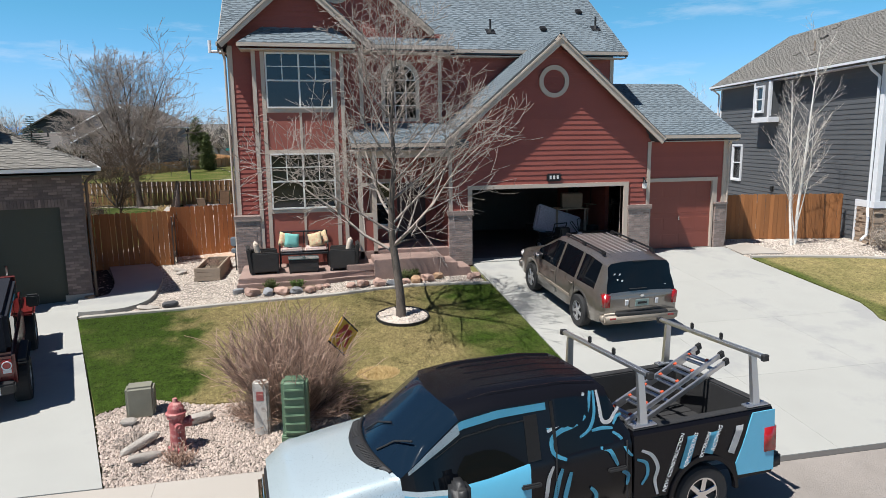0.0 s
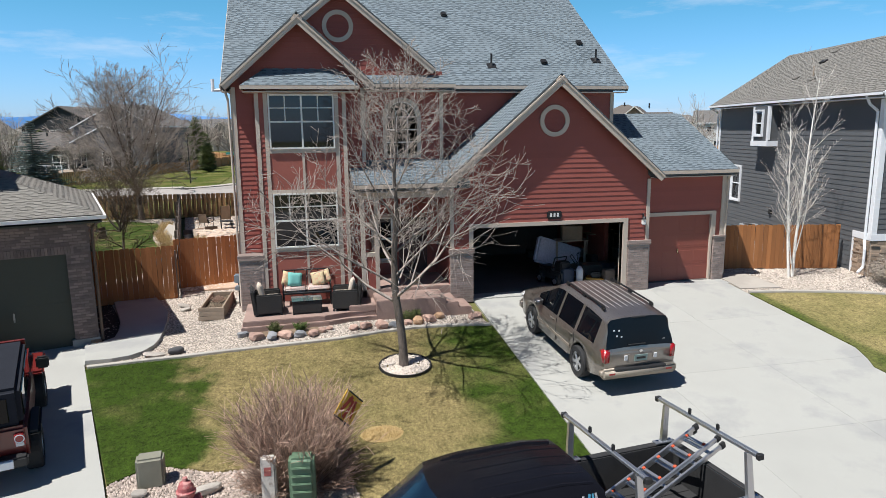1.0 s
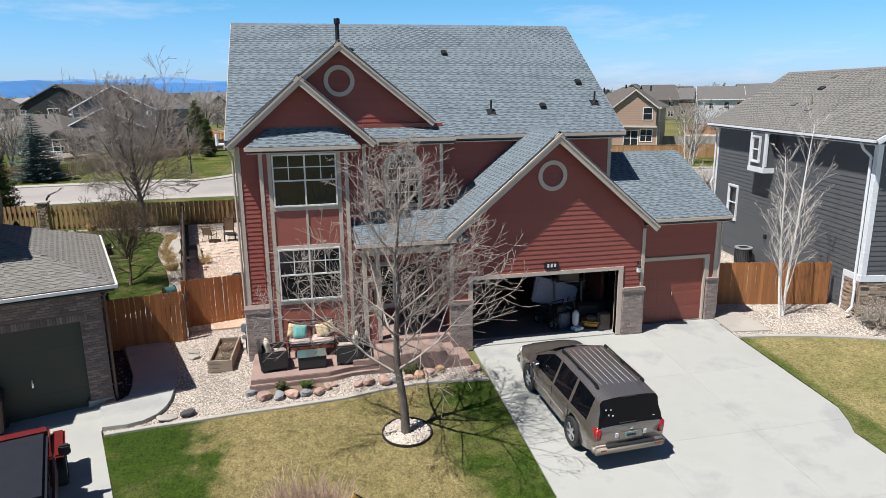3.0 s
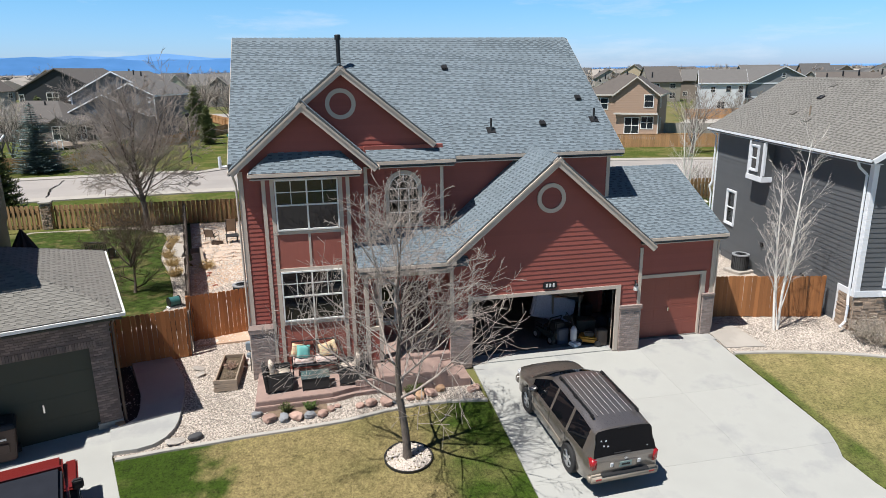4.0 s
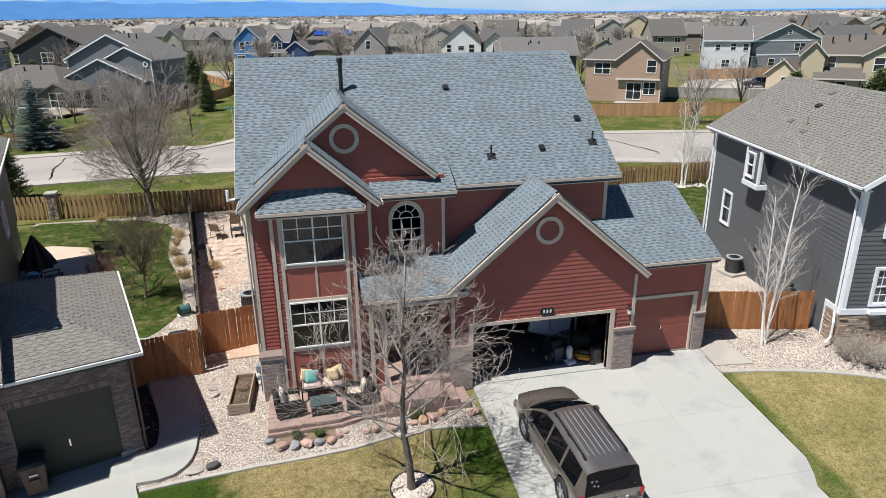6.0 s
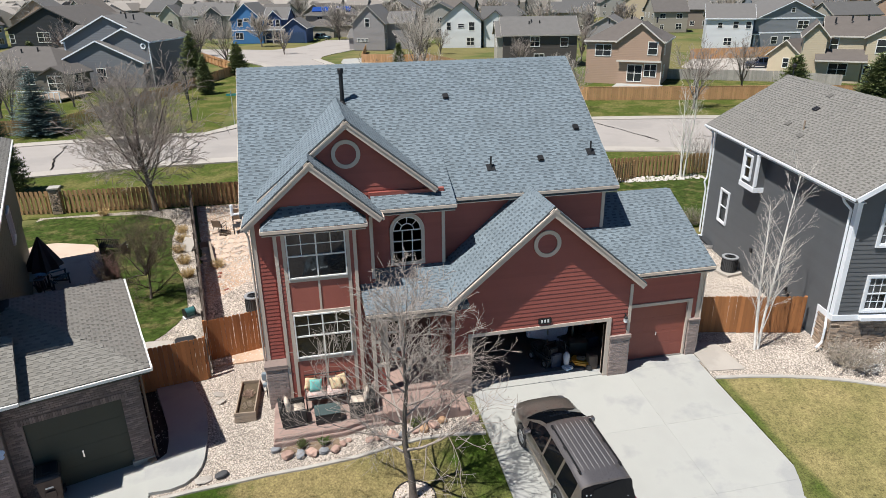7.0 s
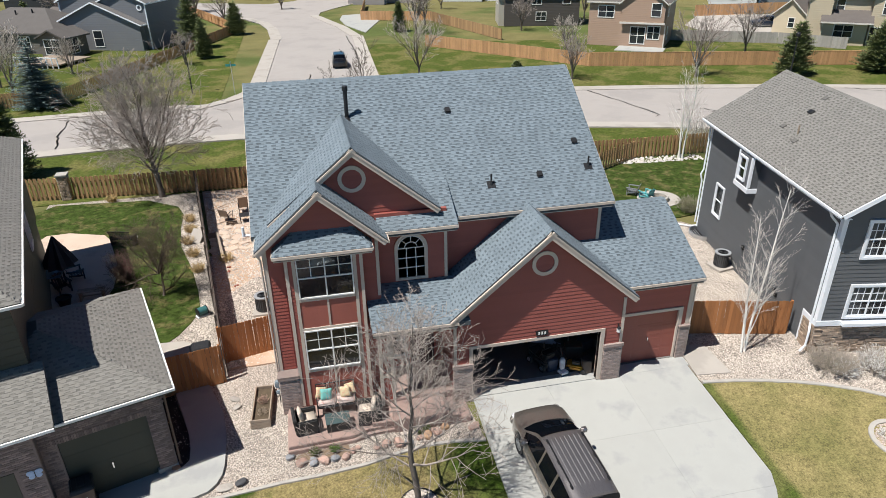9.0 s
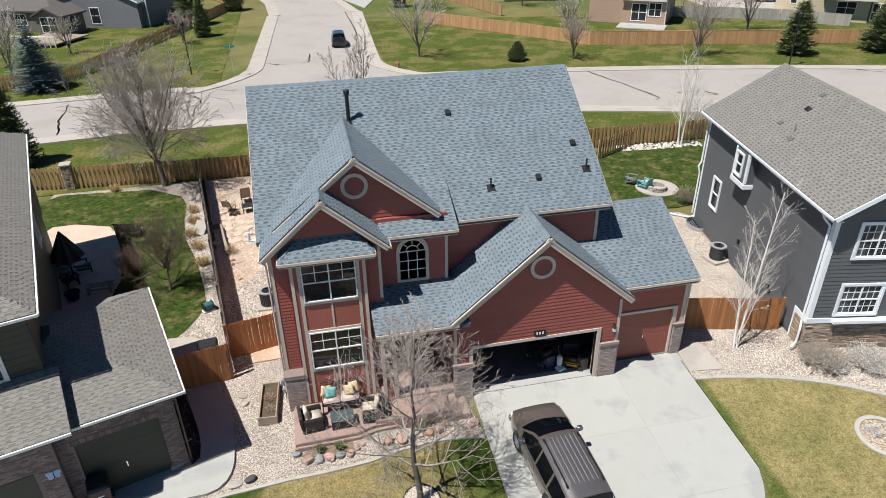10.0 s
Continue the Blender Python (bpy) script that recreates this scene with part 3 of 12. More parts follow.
KERB_L = [(-3.6, 109.0), (-4.4, 121), (-6.0, 129), (-9.0, 136), (-14, 141), (-24, 147), (-48, 156)]
KERB_R = [(10.4, 109.0), (9.0, 119.5), (6.8, 129), (5.0, 137), (5.6, 142), (8.0, 147), (16, 160), (20, 186), (8.5, 186), (3.6, 172), (0.5, 166), (-5.0, 161.5), (-15, 167), (-48, 179)]
bend("side_street_bend", KERB_L, KERB_R, 0.03, STREET, "pale street bending away to the left between houses", "street")
flat_poly("kerb_walk", KERB_L + [(x + 1.7, y + .3) for x, y in KERB_L[::-1]], 0.11, 0.15, CONC_W, "pale concrete walk round the bend", "sidewalk", cell=30)
flat_poly("kerb_walk", KERB_R[:4] + [(x - 1.7, y + .3) for x, y in KERB_R[:4][::-1]], 0.11, 0.15, CONC_W, "pale concrete walk round the bend", "sidewalk", cell=30)
flat_poly("house_drive", [(11.5, 112.5), (9.0, 122), (8.6, 130), (9.5, 136), (13.5, 137), (16, 128)], 0.05, 0.15, CONC, "pale concrete drive beside a wooden fence", "driveway", cell=30)
BACKGRASS = mat("verge_grass", (0.066, 0.084, 0.018), 0.95, var=0.7, scale=4, fine=22, bump=0.8, spec=0.06, col2=(0.125, 0.118, 0.040), spots=0.5, spot_scale=0.3)
ribbon("back_verge", -140, 110, lambda x: 44.2, lambda x: street_near(x) - 0.1, BZ - 0.01, BACKGRASS, "mown green verge behind the back fence", category="verge")
ribbon("far_verge", 9.6, 110, lambda x: street_far(x) + 0.1, lambda x: street_far(x) + 32, BZ - 0.02, BACKGRASS, "green verge beyond the back street", category="verge")
ribbon("far_verge", -140, -5.2, lambda x: street_far(x) + 0.1, lambda x: street_far(x) + 50, BZ - 0.02, BACKGRASS, "green verge beyond the back street", category="verge")
DEEPGRASS = mat("deep_green_lawn", (0.040, 0.060, 0.013), 0.95, var=1.0, scale=3.5, fine=30, bump=1.2, spec=0.06, col2=(0.100, 0.095, 0.036), spots=0.35, spot_scale=1.3)
flat_poly("back_lawn", [(-17.1, 42.7), (-16.0, 43.9), (-13.4, 43.7), (-10.3, 43.4), (-8.2, 41.8), (-7.7, 40.4), (-7.6, 38.2), (-7.2, 35.5), (-6.3, 32.7), (-5.7, 30.1), (-5.4, 28.2), (-5.7, 27.2), (-6.1, 26.3), (-7.4, 24.5), (-16.5, 25.0)], 0.02, 0.1, DEEPGRASS, "green back lawn of the brick neighbour house", "lawn", cell=3)
flat_poly("back_bed", [(-16.5, 44.2), (-7.2, 44.2), (-3.85, 23.0), (-8, 23.0), (-16.5, 25)], 0.0, 0.1, GRAVELB, "gravel border round the neighbour's back lawn", "gravel bed", cell=3)
FLAGS = mat("pink_sandstone_gravel", (0.46, 0.335, 0.245), 0.95, var=0.2, scale=0.8, fine=30, bump=0.6, col2=(0.40, 0.27, 0.18), spots=0.4, spot_scale=0.5)
flat_poly("back_yard", [(-3.7, 23.2), (-7.0, 44.2), (14, 44.2), (14, 31.9), (-1.55, 31.9), (-1.55, 23.2)], 0.01, 0.1, FLAGS, "back yard of pinkish gravel and flagstones", "yard", cell=3)
flat_poly("right_back_lawn", [(14.5, 43.0), (29, 42.0), (29, 34.0), (21.8, 32.6), (19.5, 32.8), (17.5, 33.2), (14.5, 34)], 0.02, 0.1, DEEPGRASS, "deep green back lawn behind the grey house", "lawn", cell=3)


def crack(pts, w=0.05):
    bm = bmesh.new()
    rng = random.Random(len(pts) * 7 + int(pts[0][0] * 3))
    fine = []
    for a, b in zip(pts, pts[1:]):
        for i in range(6):
            t = i / 6
            fine.append((a[0] + (b[0] - a[0]) * t + rng.uniform(-.12, .12), a[1] + (b[1] - a[1]) * t + rng.uniform(-.12, .12)))
    prev = None
    for x, y in fine:
        ww = w * rng.uniform(0.6, 1.6)
        cur = [bm.verts.new((x - ww, y - ww * .3, BZ + 0.045)), bm.verts.new((x + ww, y + ww * .3, BZ + 0.045))]
        if prev:
            bm.faces.new((prev[0], prev[1], cur[1], cur[0]))
        prev = cur
    bmesh.ops.solidify(bm, geom=bm.faces[:], thickness=0.01)
    solid("sealed_crack", bm, TAR, "dark tar-sealed crack in the street", "crack", kind="structure")


for pts in ([(-21.2, 66.3), (-20.6, 61), (-19.6, 56.5)], [(-11.5, 68.5), (-9.2, 64.5), (-9.6, 58.0)], [(29.5, 64.5), (31, 59), (32.0, 54.0), (31.2, 53.2)], [(34.5, 55.0), (37, 54.8), (37.6, 53.6), (34.5, 53.9)],
            [(52, 62), (57, 57), (61, 54)], [(-2.4, 76.4), (1.2, 77.0), (1.6, 82)], [(-4, 78), (-1.5, 76.2)], [(7.6, 72), (8.2, 95), (8.0, 112)]):
    crack(pts, 0.05)


# ---------- walls, boards, shingles ----------
def boards(parent, o, u, z0, z1, expo, spans, material, name="siding_board", out=0.02):
    """Lap siding: each course a board of its own. o: a point at u = 0, u: unit vector along the wall; spans(z): intervals in u."""
    o, u = Vector(o), Vector(u)
    n = Vector((u.y, -u.x, 0))
    inv = place_of(parent).inverted()
    z = z0
    while z < z1 - 0.02:
        zt = min(z + expo, z1)
        lo, hi = spans(z + 0.005), spans(zt - 0.005)
        if len(lo) != len(hi):
            lo = hi = spans((z + zt) / 2)
        for (a0, b0), (a1, b1) in zip(lo, hi):
            if b0 - a0 < 0.03:
                continue
            if b1 - a1 < 0.02:
                a1 = b1 = (a1 + b1) / 2
                a1, b1 = a1 - 0.01, b1 + 0.01
            vs = []
            for a, b, zz, t in ((a0, b0, z, out), (a1, b1, zt + 0.004, 0.004)):
                for s in (a, b):
                    for q in (-0.004, t):
                        vs.append(inv @ (Vector((o.x, o.y, zz)) + u * s + n * q))
            fs = [(1, 3, 7, 5), (0, 1, 5, 4), (2, 6, 7, 3), (0, 2, 3, 1), (4, 5, 7, 6)]
            piece(name, mesh_from(name, vs, fs, material), parent)
        z += expo


def shingles(parent, p0, u, s, rng_u, slen, mats, name="shingles", expo=0.143, seed=1, singles=0):
    """Courses of shingle tabs with uneven widths on a roof slope. p0: eave corner; u along the eave; s up the slope; rng_u(d): limits at d up the slope."""
    rng = random.Random(seed)
    p0, u, s = Vector(p0), Vector(u).normalized(), Vector(s).normalized()
    n = u.cross(s).normalized()
    if n.z < 0:
        n = -n
    inv = place_of(parent).inverted()
    verts, faces, dark, nsingle = [], [], [], 0
    d = 0.0
    while d < slen:
        a, b = rng_u(d)
        a2, b2 = rng_u(min(d + expo, slen))
        top = min(d + expo + 0.01, slen)
        x = a - rng.uniform(0, 0.2)
        while x < b:
            w = rng.choice((0.12, 0.15, 0.17, 0.20))
            gp = rng.choice((0.11, 0.13, 0.15, 0.17))
            mid = d + expo * rng.uniform(0.48, 0.60)
            # a raised tab, then a cut-out: its shade coloured as a dark band below, the plain course above
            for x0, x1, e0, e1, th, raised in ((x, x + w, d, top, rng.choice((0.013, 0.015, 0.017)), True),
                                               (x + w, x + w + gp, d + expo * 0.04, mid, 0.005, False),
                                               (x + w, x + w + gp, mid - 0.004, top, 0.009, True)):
                x0, x1, e1 = max(x0, a), min(x1, b), min(e1, slen)
                if x1 - x0 < 0.03 or e0 >= e1 - 0.01:
                    continue
                t0, t1 = max(x0, a2) if x0 <= a + 0.001 else x0, min(x1, b2) if x1 >= b - 0.001 else x1
                vs = [inv @ (p0 + u * q + s * e + n * h) for q, e, h in
                      ((x0, e0, 0.0), (x1, e0, 0.0), (x0, e0, th), (x1, e0, th), (t0, e1, 0.002), (t1, e1, 0.002))]
                fs = [(0, 1, 3, 2), (2, 3, 5, 4), (0, 2, 4), (1, 5, 3)]
                if raised and nsingle < singles:
                    nsingle += 1
                    piece("shingle", mesh_from("shingle", vs, fs, mats), parent)
                else:
                    k = len(verts)
                    verts += vs
                    faces += [tuple(i + k for i in f) for f in fs]
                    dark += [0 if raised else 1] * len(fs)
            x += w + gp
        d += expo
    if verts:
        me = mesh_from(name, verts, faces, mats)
        me.materials.append(RECESS_SHADE[mats.name])
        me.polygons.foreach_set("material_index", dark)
        ob = piece(name, me, parent)
        tagged(ob, kind="stuff")
        return ob


def roof_slab(parent, pts, thick, material, name="roof"):
    """A roof slope as a solid plate, given its corners on the top surface."""
    bm = bmesh.new()
    hull(bm, [Vector(p) - Vector((0, 0, thick)) for p in pts], pts)
    bmesh.ops.recalc_face_normals(bm, faces=bm.faces[:])
    return part(name, bm, material, parent)


def beam(parent, name, a, b, w, h, material, up=(0, 0, 1), label=""):
    """A board from a to b, w thick and h high, its top edge on the line."""
    a, b, up = Vector(a), Vector(b), Vector(up)
    d = (b - a).normalized()
    s = d.cross(up).normalized() * w / 2
    v = s.cross(d).normalized()
    if v.z < 0:
        v = -v
    bm = bmesh.new()
    hull(bm, [a - s - v * h, a + s - v * h, a + s, a - s], [b - s - v * h, b + s - v * h, b + s, b - s])
    bmesh.ops.recalc_face_normals(bm, faces=bm.faces[:])
    return part(name, bm, material, parent, label)


def wall_box(parent, name, x0, x1, y0, y1, z0, z1, material, label=""):
    bm = bmesh.new()
    box(bm, x0, x1, y0, y1, z0, z1)
    return part(name, bm, material, parent, label)


def rect_ring(bm, x0, x1, z0, z1, f, y0, y1, m):
    """A rectangular frame f wide as one closed mesh in the plane of a wall."""
    corners = ((x0, z0, 1, 1), (x1, z0, -1, 1), (x1, z1, -1, -1), (x0, z1, 1, -1))
    ring = [[bm.verts.new(m @ Vector((x + sx * d * f, y, z + sz * d * f))) for d, y in ((0, y0), (1, y0), (1, y1), (0, y1))] for x, z, sx, sz in corners]
    for i in range(4):
        a, b = ring[i], ring[(i + 1) % 4]
        for k in range(4):
            bm.faces.new((a[k], b[k], b[(k + 1) % 4], a[(k + 1) % 4]))
    bmesh.ops.recalc_face_normals(bm, faces=bm.faces[:])


def window(parent, o, u, w, h, cols=2, rows=2, frame=0.06, trim=None, material=FRAME_W, trim_w=0.09, muntins=(0, 0), name="window", top_muntins=True, blind=False):
    """A window in a wall: o is its lower left corner, u along the wall. Frame, panes one by one, thin muntins."""
    o, u = Vector(o), Vector(u)
    n = Vector((u.y, -u.x, 0))
    m = Matrix(((u.x, -n.x, 0, o.x), (u.y, -n.y, 0, o.y), (0, 0, 1, o.z), (0, 0, 0, 1)))
    inv = place_of(parent).inverted()
    bm = bmesh.new()
    rect_ring(bm, 0, w, 0, h, frame, -0.05, 0.05, m)
    win = part(name, bm, material, parent)
    for c in range(1, cols):
        bm = bmesh.new()
        box(bm, w * c / cols - frame * .55, w * c / cols + frame * .55, -0.045, 0.048, frame, h - frame, m)
        part("mullion", bm, material, win)
    for r in range(1, rows):
        bm = bmesh.new()
        box(bm, frame, w - frame, -0.04, 0.046, h * r / rows - frame * .5, h * r / rows + frame * .5, m)
        part("transom", bm, material, win)
    cw, ch = w / cols, h / rows
    for c in range(cols):
        for r in range(rows):
            bm = bmesh.new()
            box(bm, c * cw + frame * .5, (c + 1) * cw - frame * .5, 0.0, 0.012, r * ch + frame * .5, (r + 1) * ch - frame * .5, m)
            part("pane", bm, BLINDGLASS if blind and r == rows - 1 else GLASS, win)
            if muntins != (0, 0) and (r == rows - 1 or not top_muntins):
                bm = bmesh.new()
                for i in range(1, muntins[0]):
                    x = c * cw + cw * i / muntins[0]
                    box(bm, x - 0.014, x + 0.014, -0.012, -0.001, r * ch + frame * .5, (r + 1) * ch - frame * .5, m)
                for i in range(1, muntins[1]):
                    z = r * ch + ch * i / muntins[1]
                    box(bm, c * cw + frame * .5, (c + 1) * cw - frame * .5, -0.0125, -0.0015, z - 0.014, z + 0.014, m)
                part("muntin", bm, material, win)
    if trim:
        bm = bmesh.new()
        rect_ring(bm, -trim_w, w + trim_w, -trim_w, h + trim_w, trim_w, -0.075, 0.03, m)
        part("window_trim", bm, trim, win)
    return win


# ---------- the red house ----------
house = thing("house", "dark red lap-sided house with grey shingle roofs and taupe trim", "house", (5, 24, 0))
ML, MR = -1.5, 10.95          # side walls of the main block
GY, BY, AY, MY = 20.2, 19.8, 20.93, 21.4   # wall planes: front gable, bay, arch wall, main wall
ms = (10.46 - 6.53) / (26.6 - 21.02)


def main_roof_z(y):
    return 6.53 + (y - 21.02) * ms if y <= 26.6 else 10.46 - (y - 26.6) * ms


XD, YD = Vector((1, 0, 0)), Vector((0, 1, 0))
# solid walls
bm = bmesh.new()
prism(bm, [(ML, MY, -0.3), (ML, 31.8, -0.3), (ML, 31.8, 6.6), (ML, 26.6, 10.2), (ML, MY, 6.6)], (0.15, 0, 0))
part("wall", bm, RED, house)
bm = bmesh.new()
prism(bm, [(MR, MY, -0.3), (MR, 31.8, -0.3), (MR, 31.8, 6.6), (MR, 26.6, 10.2), (MR, MY, 6.6)], (-0.15, 0, 0))
part("wall", bm, RED, house)
wall_box(house, "wall", ML + .15, MR - .15, 31.65, 31.8, -0.3, 6.7, RED)
wall_box(house, "wall", 4.85, MR - .15, MY, MY + .15, 3.0, 6.75, RED)
wall_box(house, "wall", 2.3, 4.85, AY, AY + .15, -0.1, 6.95, RED)
wall_box(house, "wall", 4.70, 4.85, AY + .15, MY + .15, 3.0, 6.8, RED)
bm = bmesh.new()
prism(bm, [(ML, GY, -0.3), (2.3, GY, -0.3), (2.3, GY, 6.55), (0.43, GY, 8.2), (ML, GY, 6.55)], (0, 0.15, 0))
part("wall", bm, RED, house)
wall_box(house, "wall", ML, ML + .15, GY + .15, MY, -0.3, 6.6, RED)
wall_box(house, "wall", 2.15, 2.3, GY + .15, AY, -0.3, 6.6, RED)
bm = bmesh.new()
prism(bm, [(-0.9, 21.07, 6.6), (4.5, 21.07, 6.9), (1.67, 21.07, 9.2)], (0, 0.15, 0))
part("wall", bm, RED, house)
# bay
wall_box(house, "wall", -0.86, 1.72, BY, GY, 0.02, 6.45, RED)

# siding courses
def g2span(z):
    a = max(ML + 0.06, 0.43 - (8.28 - z) / 0.9)
    b = min(2.24, 0.43 + (8.28 - z) / 0.9)
    if z < 6.9:
        return [(a, -0.93), (1.79, b)]
    return [(a, b)]


boards(house, (0, GY, 0), XD, 0.1, 8.2, 0.135, g2span, RED)
boards(house, (0, 21.07, 0), XD, 6.85, 9.2, 0.15, lambda z: [(max(-0.7, 1.67 - (9.27 - z) / 0.82), 1.67 + (9.27 - z) / 0.82)], RED)
boards(house, (0, AY, 0), XD, 4.1, 6.5, 0.15, lambda z: [(2.36, 2.95), (4.12, 4.78)] if z > 4.35 else [(2.36, 4.78)], RED)
boards(house, (0, MY, 0), XD, 3.8, 6.5, 0.15, lambda z: [(4.86, MR - .08)], RED)
boards(house, (MR, 0, 0), YD, 3.8, 6.5, 0.15, lambda z: [(MY + .08, 31.7)], RED)
boards(house, (ML, 0, 0), -YD, 0.1, 6.5, 0.15, lambda z: [(-31.7, -GY - .08)], RED)
boards(house, (0, BY, 0), XD, 0.25, 6.4, 0.135, lambda z: [(-0.74, -0.62), (1.50, 1.60)], RED)

# garage block
GF = 19.0
GX0, GX1 = 4.62, 11.14
gs = 0.865


def ggspan(z):
    a, b = max(GX0 + .08, 7.95 - (6.52 - z) / gs), min(GX1 - .14, 7.95 + (6.52 - z) / gs)
    if z < 1.5:
        return []
    if z < 2.33:
        return [(a, 5.2), (10.48, b)]
    return [(a, b)]


bm = bmesh.new()
prism(bm, [(GX0, GF, 2.21), (GX1, GF, 2.21), (GX1, GF, 3.6), (7.95, GF, 6.45), (GX0, GF, 3.6)], (0, 0.16, 0))
part("wall", bm, RED, house)
wall_box(house, "wall", GX0, 5.33, GF, GF + .16, -0.2, 2.21, RED)
wall_box(house, "wall", 10.24, GX1, GF, GF + .16, -0.2, 2.21, RED)
wall_box(house, "wall", GX0, GX0 + .15, GF + .16, AY + .3, -0.2, 3.7, RED)
wall_box(house, "wall", GX1 - .15, GX1, GF + .16, 19.66, -0.2, 3.8, RED)
boards(house, (0, GF, 0), XD, 1.56, 6.5, 0.15, ggspan, RED)
wall_box(house, "wall", GX1, 11.44, 19.66, 19.8, -0.2, 3.85, RED)
wall_box(house, "wall", 13.86, 14.28, 19.66, 19.8, -0.2, 3.85, RED)
wall_box(house, "wall", 11.44, 13.86, 19.66, 19.8, 2.28, 3.85, RED)
boards(house, (0, 19.66, 0), XD, 2.45, 3.75, 0.15, lambda z: [(GX1 + .02, 14.2)], RED)
bm = bmesh.new()
prism(bm, [(14.28, 19.8, -0.3), (14.28, 26, -0.3), (14.28, 26, 3.9), (14.28, 22.93, 5.4), (14.28, 19.8, 3.85)], (-0.15, 0, 0))
part("wall", bm, RED, house)
boards(house, (14.28, 0, 0), YD, 0.1, 3.8, 0.15, lambda z: [(19.8, 26)], RED)
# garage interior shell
# walls and ceiling coloured darker than drywall, standing in for the dim interior
GWALL = mat("dim_garage_drywall", (0.10, 0.09, 0.08), 0.9, var=0.15, bump=0.1)
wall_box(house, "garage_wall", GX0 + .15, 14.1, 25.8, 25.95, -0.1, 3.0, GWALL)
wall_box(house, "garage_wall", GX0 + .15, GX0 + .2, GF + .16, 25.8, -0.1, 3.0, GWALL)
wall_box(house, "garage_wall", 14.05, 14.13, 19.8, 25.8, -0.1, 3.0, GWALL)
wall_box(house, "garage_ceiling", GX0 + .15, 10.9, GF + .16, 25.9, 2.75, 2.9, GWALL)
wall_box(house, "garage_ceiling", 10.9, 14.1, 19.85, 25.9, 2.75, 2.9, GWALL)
# front strip keeps the sunlit concrete colour; shade is put into the floor behind
wall_box(house, "garage_sill", GX0 + .15, 10.9, GF + .02, GF + .6, -0.15, 0.015, CONC)
wall_box(house, "garage_floor", GX0 + .15, 14.1, GF + .61, 25.9, -0.15, 0.013, mat("shaded_garage_concrete", (0.13, 0.12, 0.11), 0.8, var=0.25, scale=1.2, bump=0.1))

# roof slopes: plates, then shingle courses
def slope(parent, p0, u, s, ulen, slen, lim, mats, base, thick=0.16, seed=1, singles=0, plate=None):
    p0, u, s = Vector(p0), Vector(u).normalized(), Vector(s).normalized()
    if plate is None:
        a0, b0 = lim(0)
        a1, b1 = lim(slen)
        plate = [p0 + u * a0, p0 + u * b0, p0 + u * b1 + s * slen, p0 + u * a1 + s * slen]
    roof_slab(parent, plate, thick, base)
    shingles(parent, p0, u, s, lim, slen, mats, seed=seed, singles=singles)


def full(a, b):
    return lambda d: (a, b)


sl = math.hypot(1, ms)
slope(house, (0, 21.02, 6.53), XD, (0, 1, ms), 0, (26.6 - 21.02) * sl, full(-1.87, 11.3), SHINGLE, SHINGLE_BASE, seed=3, singles=150)
roof_slab(house, [(11.3, 32.2, 6.5), (-1.87, 32.2, 6.5), (-1.87, 26.6, 10.46), (11.3, 26.6, 10.46)], 0.16, SHINGLE_BASE)
# upper front gable
for sx, seed in ((-1, 4), (1, 5)):
    k = math.hypot(1, 0.82)
    hw = 2.93
    p0 = Vector((1.67 + sx * hw, 20.75 if sx < 0 else 25.25, 9.45 - hw * 0.82))
    slope(house, p0, (0, -sx, 0), (-sx, 0, 0.82), 0, hw * k, full(0, 4.5), SHINGLE, SHINGLE_BASE, seed=seed)
# lower front gable
for sx, seed in ((-1, 6), (1, 7)):
    k = math.hypot(1, 0.9)
    hw = 2.17
    p0 = Vector((0.43 + sx * hw, 19.82 if sx < 0 else 24.0, 8.44 - hw * 0.9))
    slope(house, p0, (0, -sx, 0), (-sx, 0, 0.9), 0, hw * k, full(0, 4.18), SHINGLE, SHINGLE_BASE, seed=seed)
# pent roof above the arched window
slope(house, (0, 20.35, 6.53), XD, (0, 1, .50), 0, 2.25 * math.hypot(1, .50), full(2.35, 5.15), SHINGLE, SHINGLE_BASE, seed=8)
# garage gable
for sx, seed in ((-1, 9), (1, 10)):
    k = math.hypot(1, gs)
    hw = 3.5
    p0 = Vector((7.95 + sx * hw, 18.69 if sx < 0 else 22.2, 6.72 - hw * gs))
    slope(house, p0, (0, -sx, 0), (-sx, 0, gs), 0, hw * k, full(0, 3.51), SHINGLE, SHINGLE_BASE, seed=seed, singles=75)
# porch roof
slope(house, (0, 18.68, 3.62), XD, (0, 1, 0.27), 0, 2.27 * math.hypot(1, .27), full(1.78, 5.16), SHINGLE, SHINGLE_BASE, seed=11)
# single garage roof
ss = (5.62 - 3.76) / (22.93 - 19.3)
slope(house, (0, 19.3, 3.76), XD, (0, 1, ss), 0, 3.63 * math.hypot(1, ss), full(9.2, 14.5), SHINGLE, SHINGLE_BASE, seed=12)
roof_slab(house, [(14.5, 26.6, 3.76), (10.9, 26.6, 3.76), (10.9, 22.93, 5.62), (14.5, 22.93, 5.62)], 0.16, SHINGLE_BASE)
# bay hip roof
EZ, TZ = 6.42, 6.95
b0, b1, t0, t1 = Vector((-1.18, 19.5, EZ)), Vector((2.06, 19.5, EZ)), Vector((-0.5, 20.22, TZ)), Vector((1.46, 20.22, TZ))
bl, br = Vector((-1.18, 20.22, EZ)), Vector((2.06, 20.22, EZ))
bm = bmesh.new()
v = [bm.verts.new(q) for q in (b0, b1, br, bl, t0, t1)]
for f in ((0, 1, 5, 4), (1, 2, 5), (0, 4, 3), (3, 4, 5, 2), (0, 3, 2, 1)):
    bm.faces.new([v[i] for i in f])
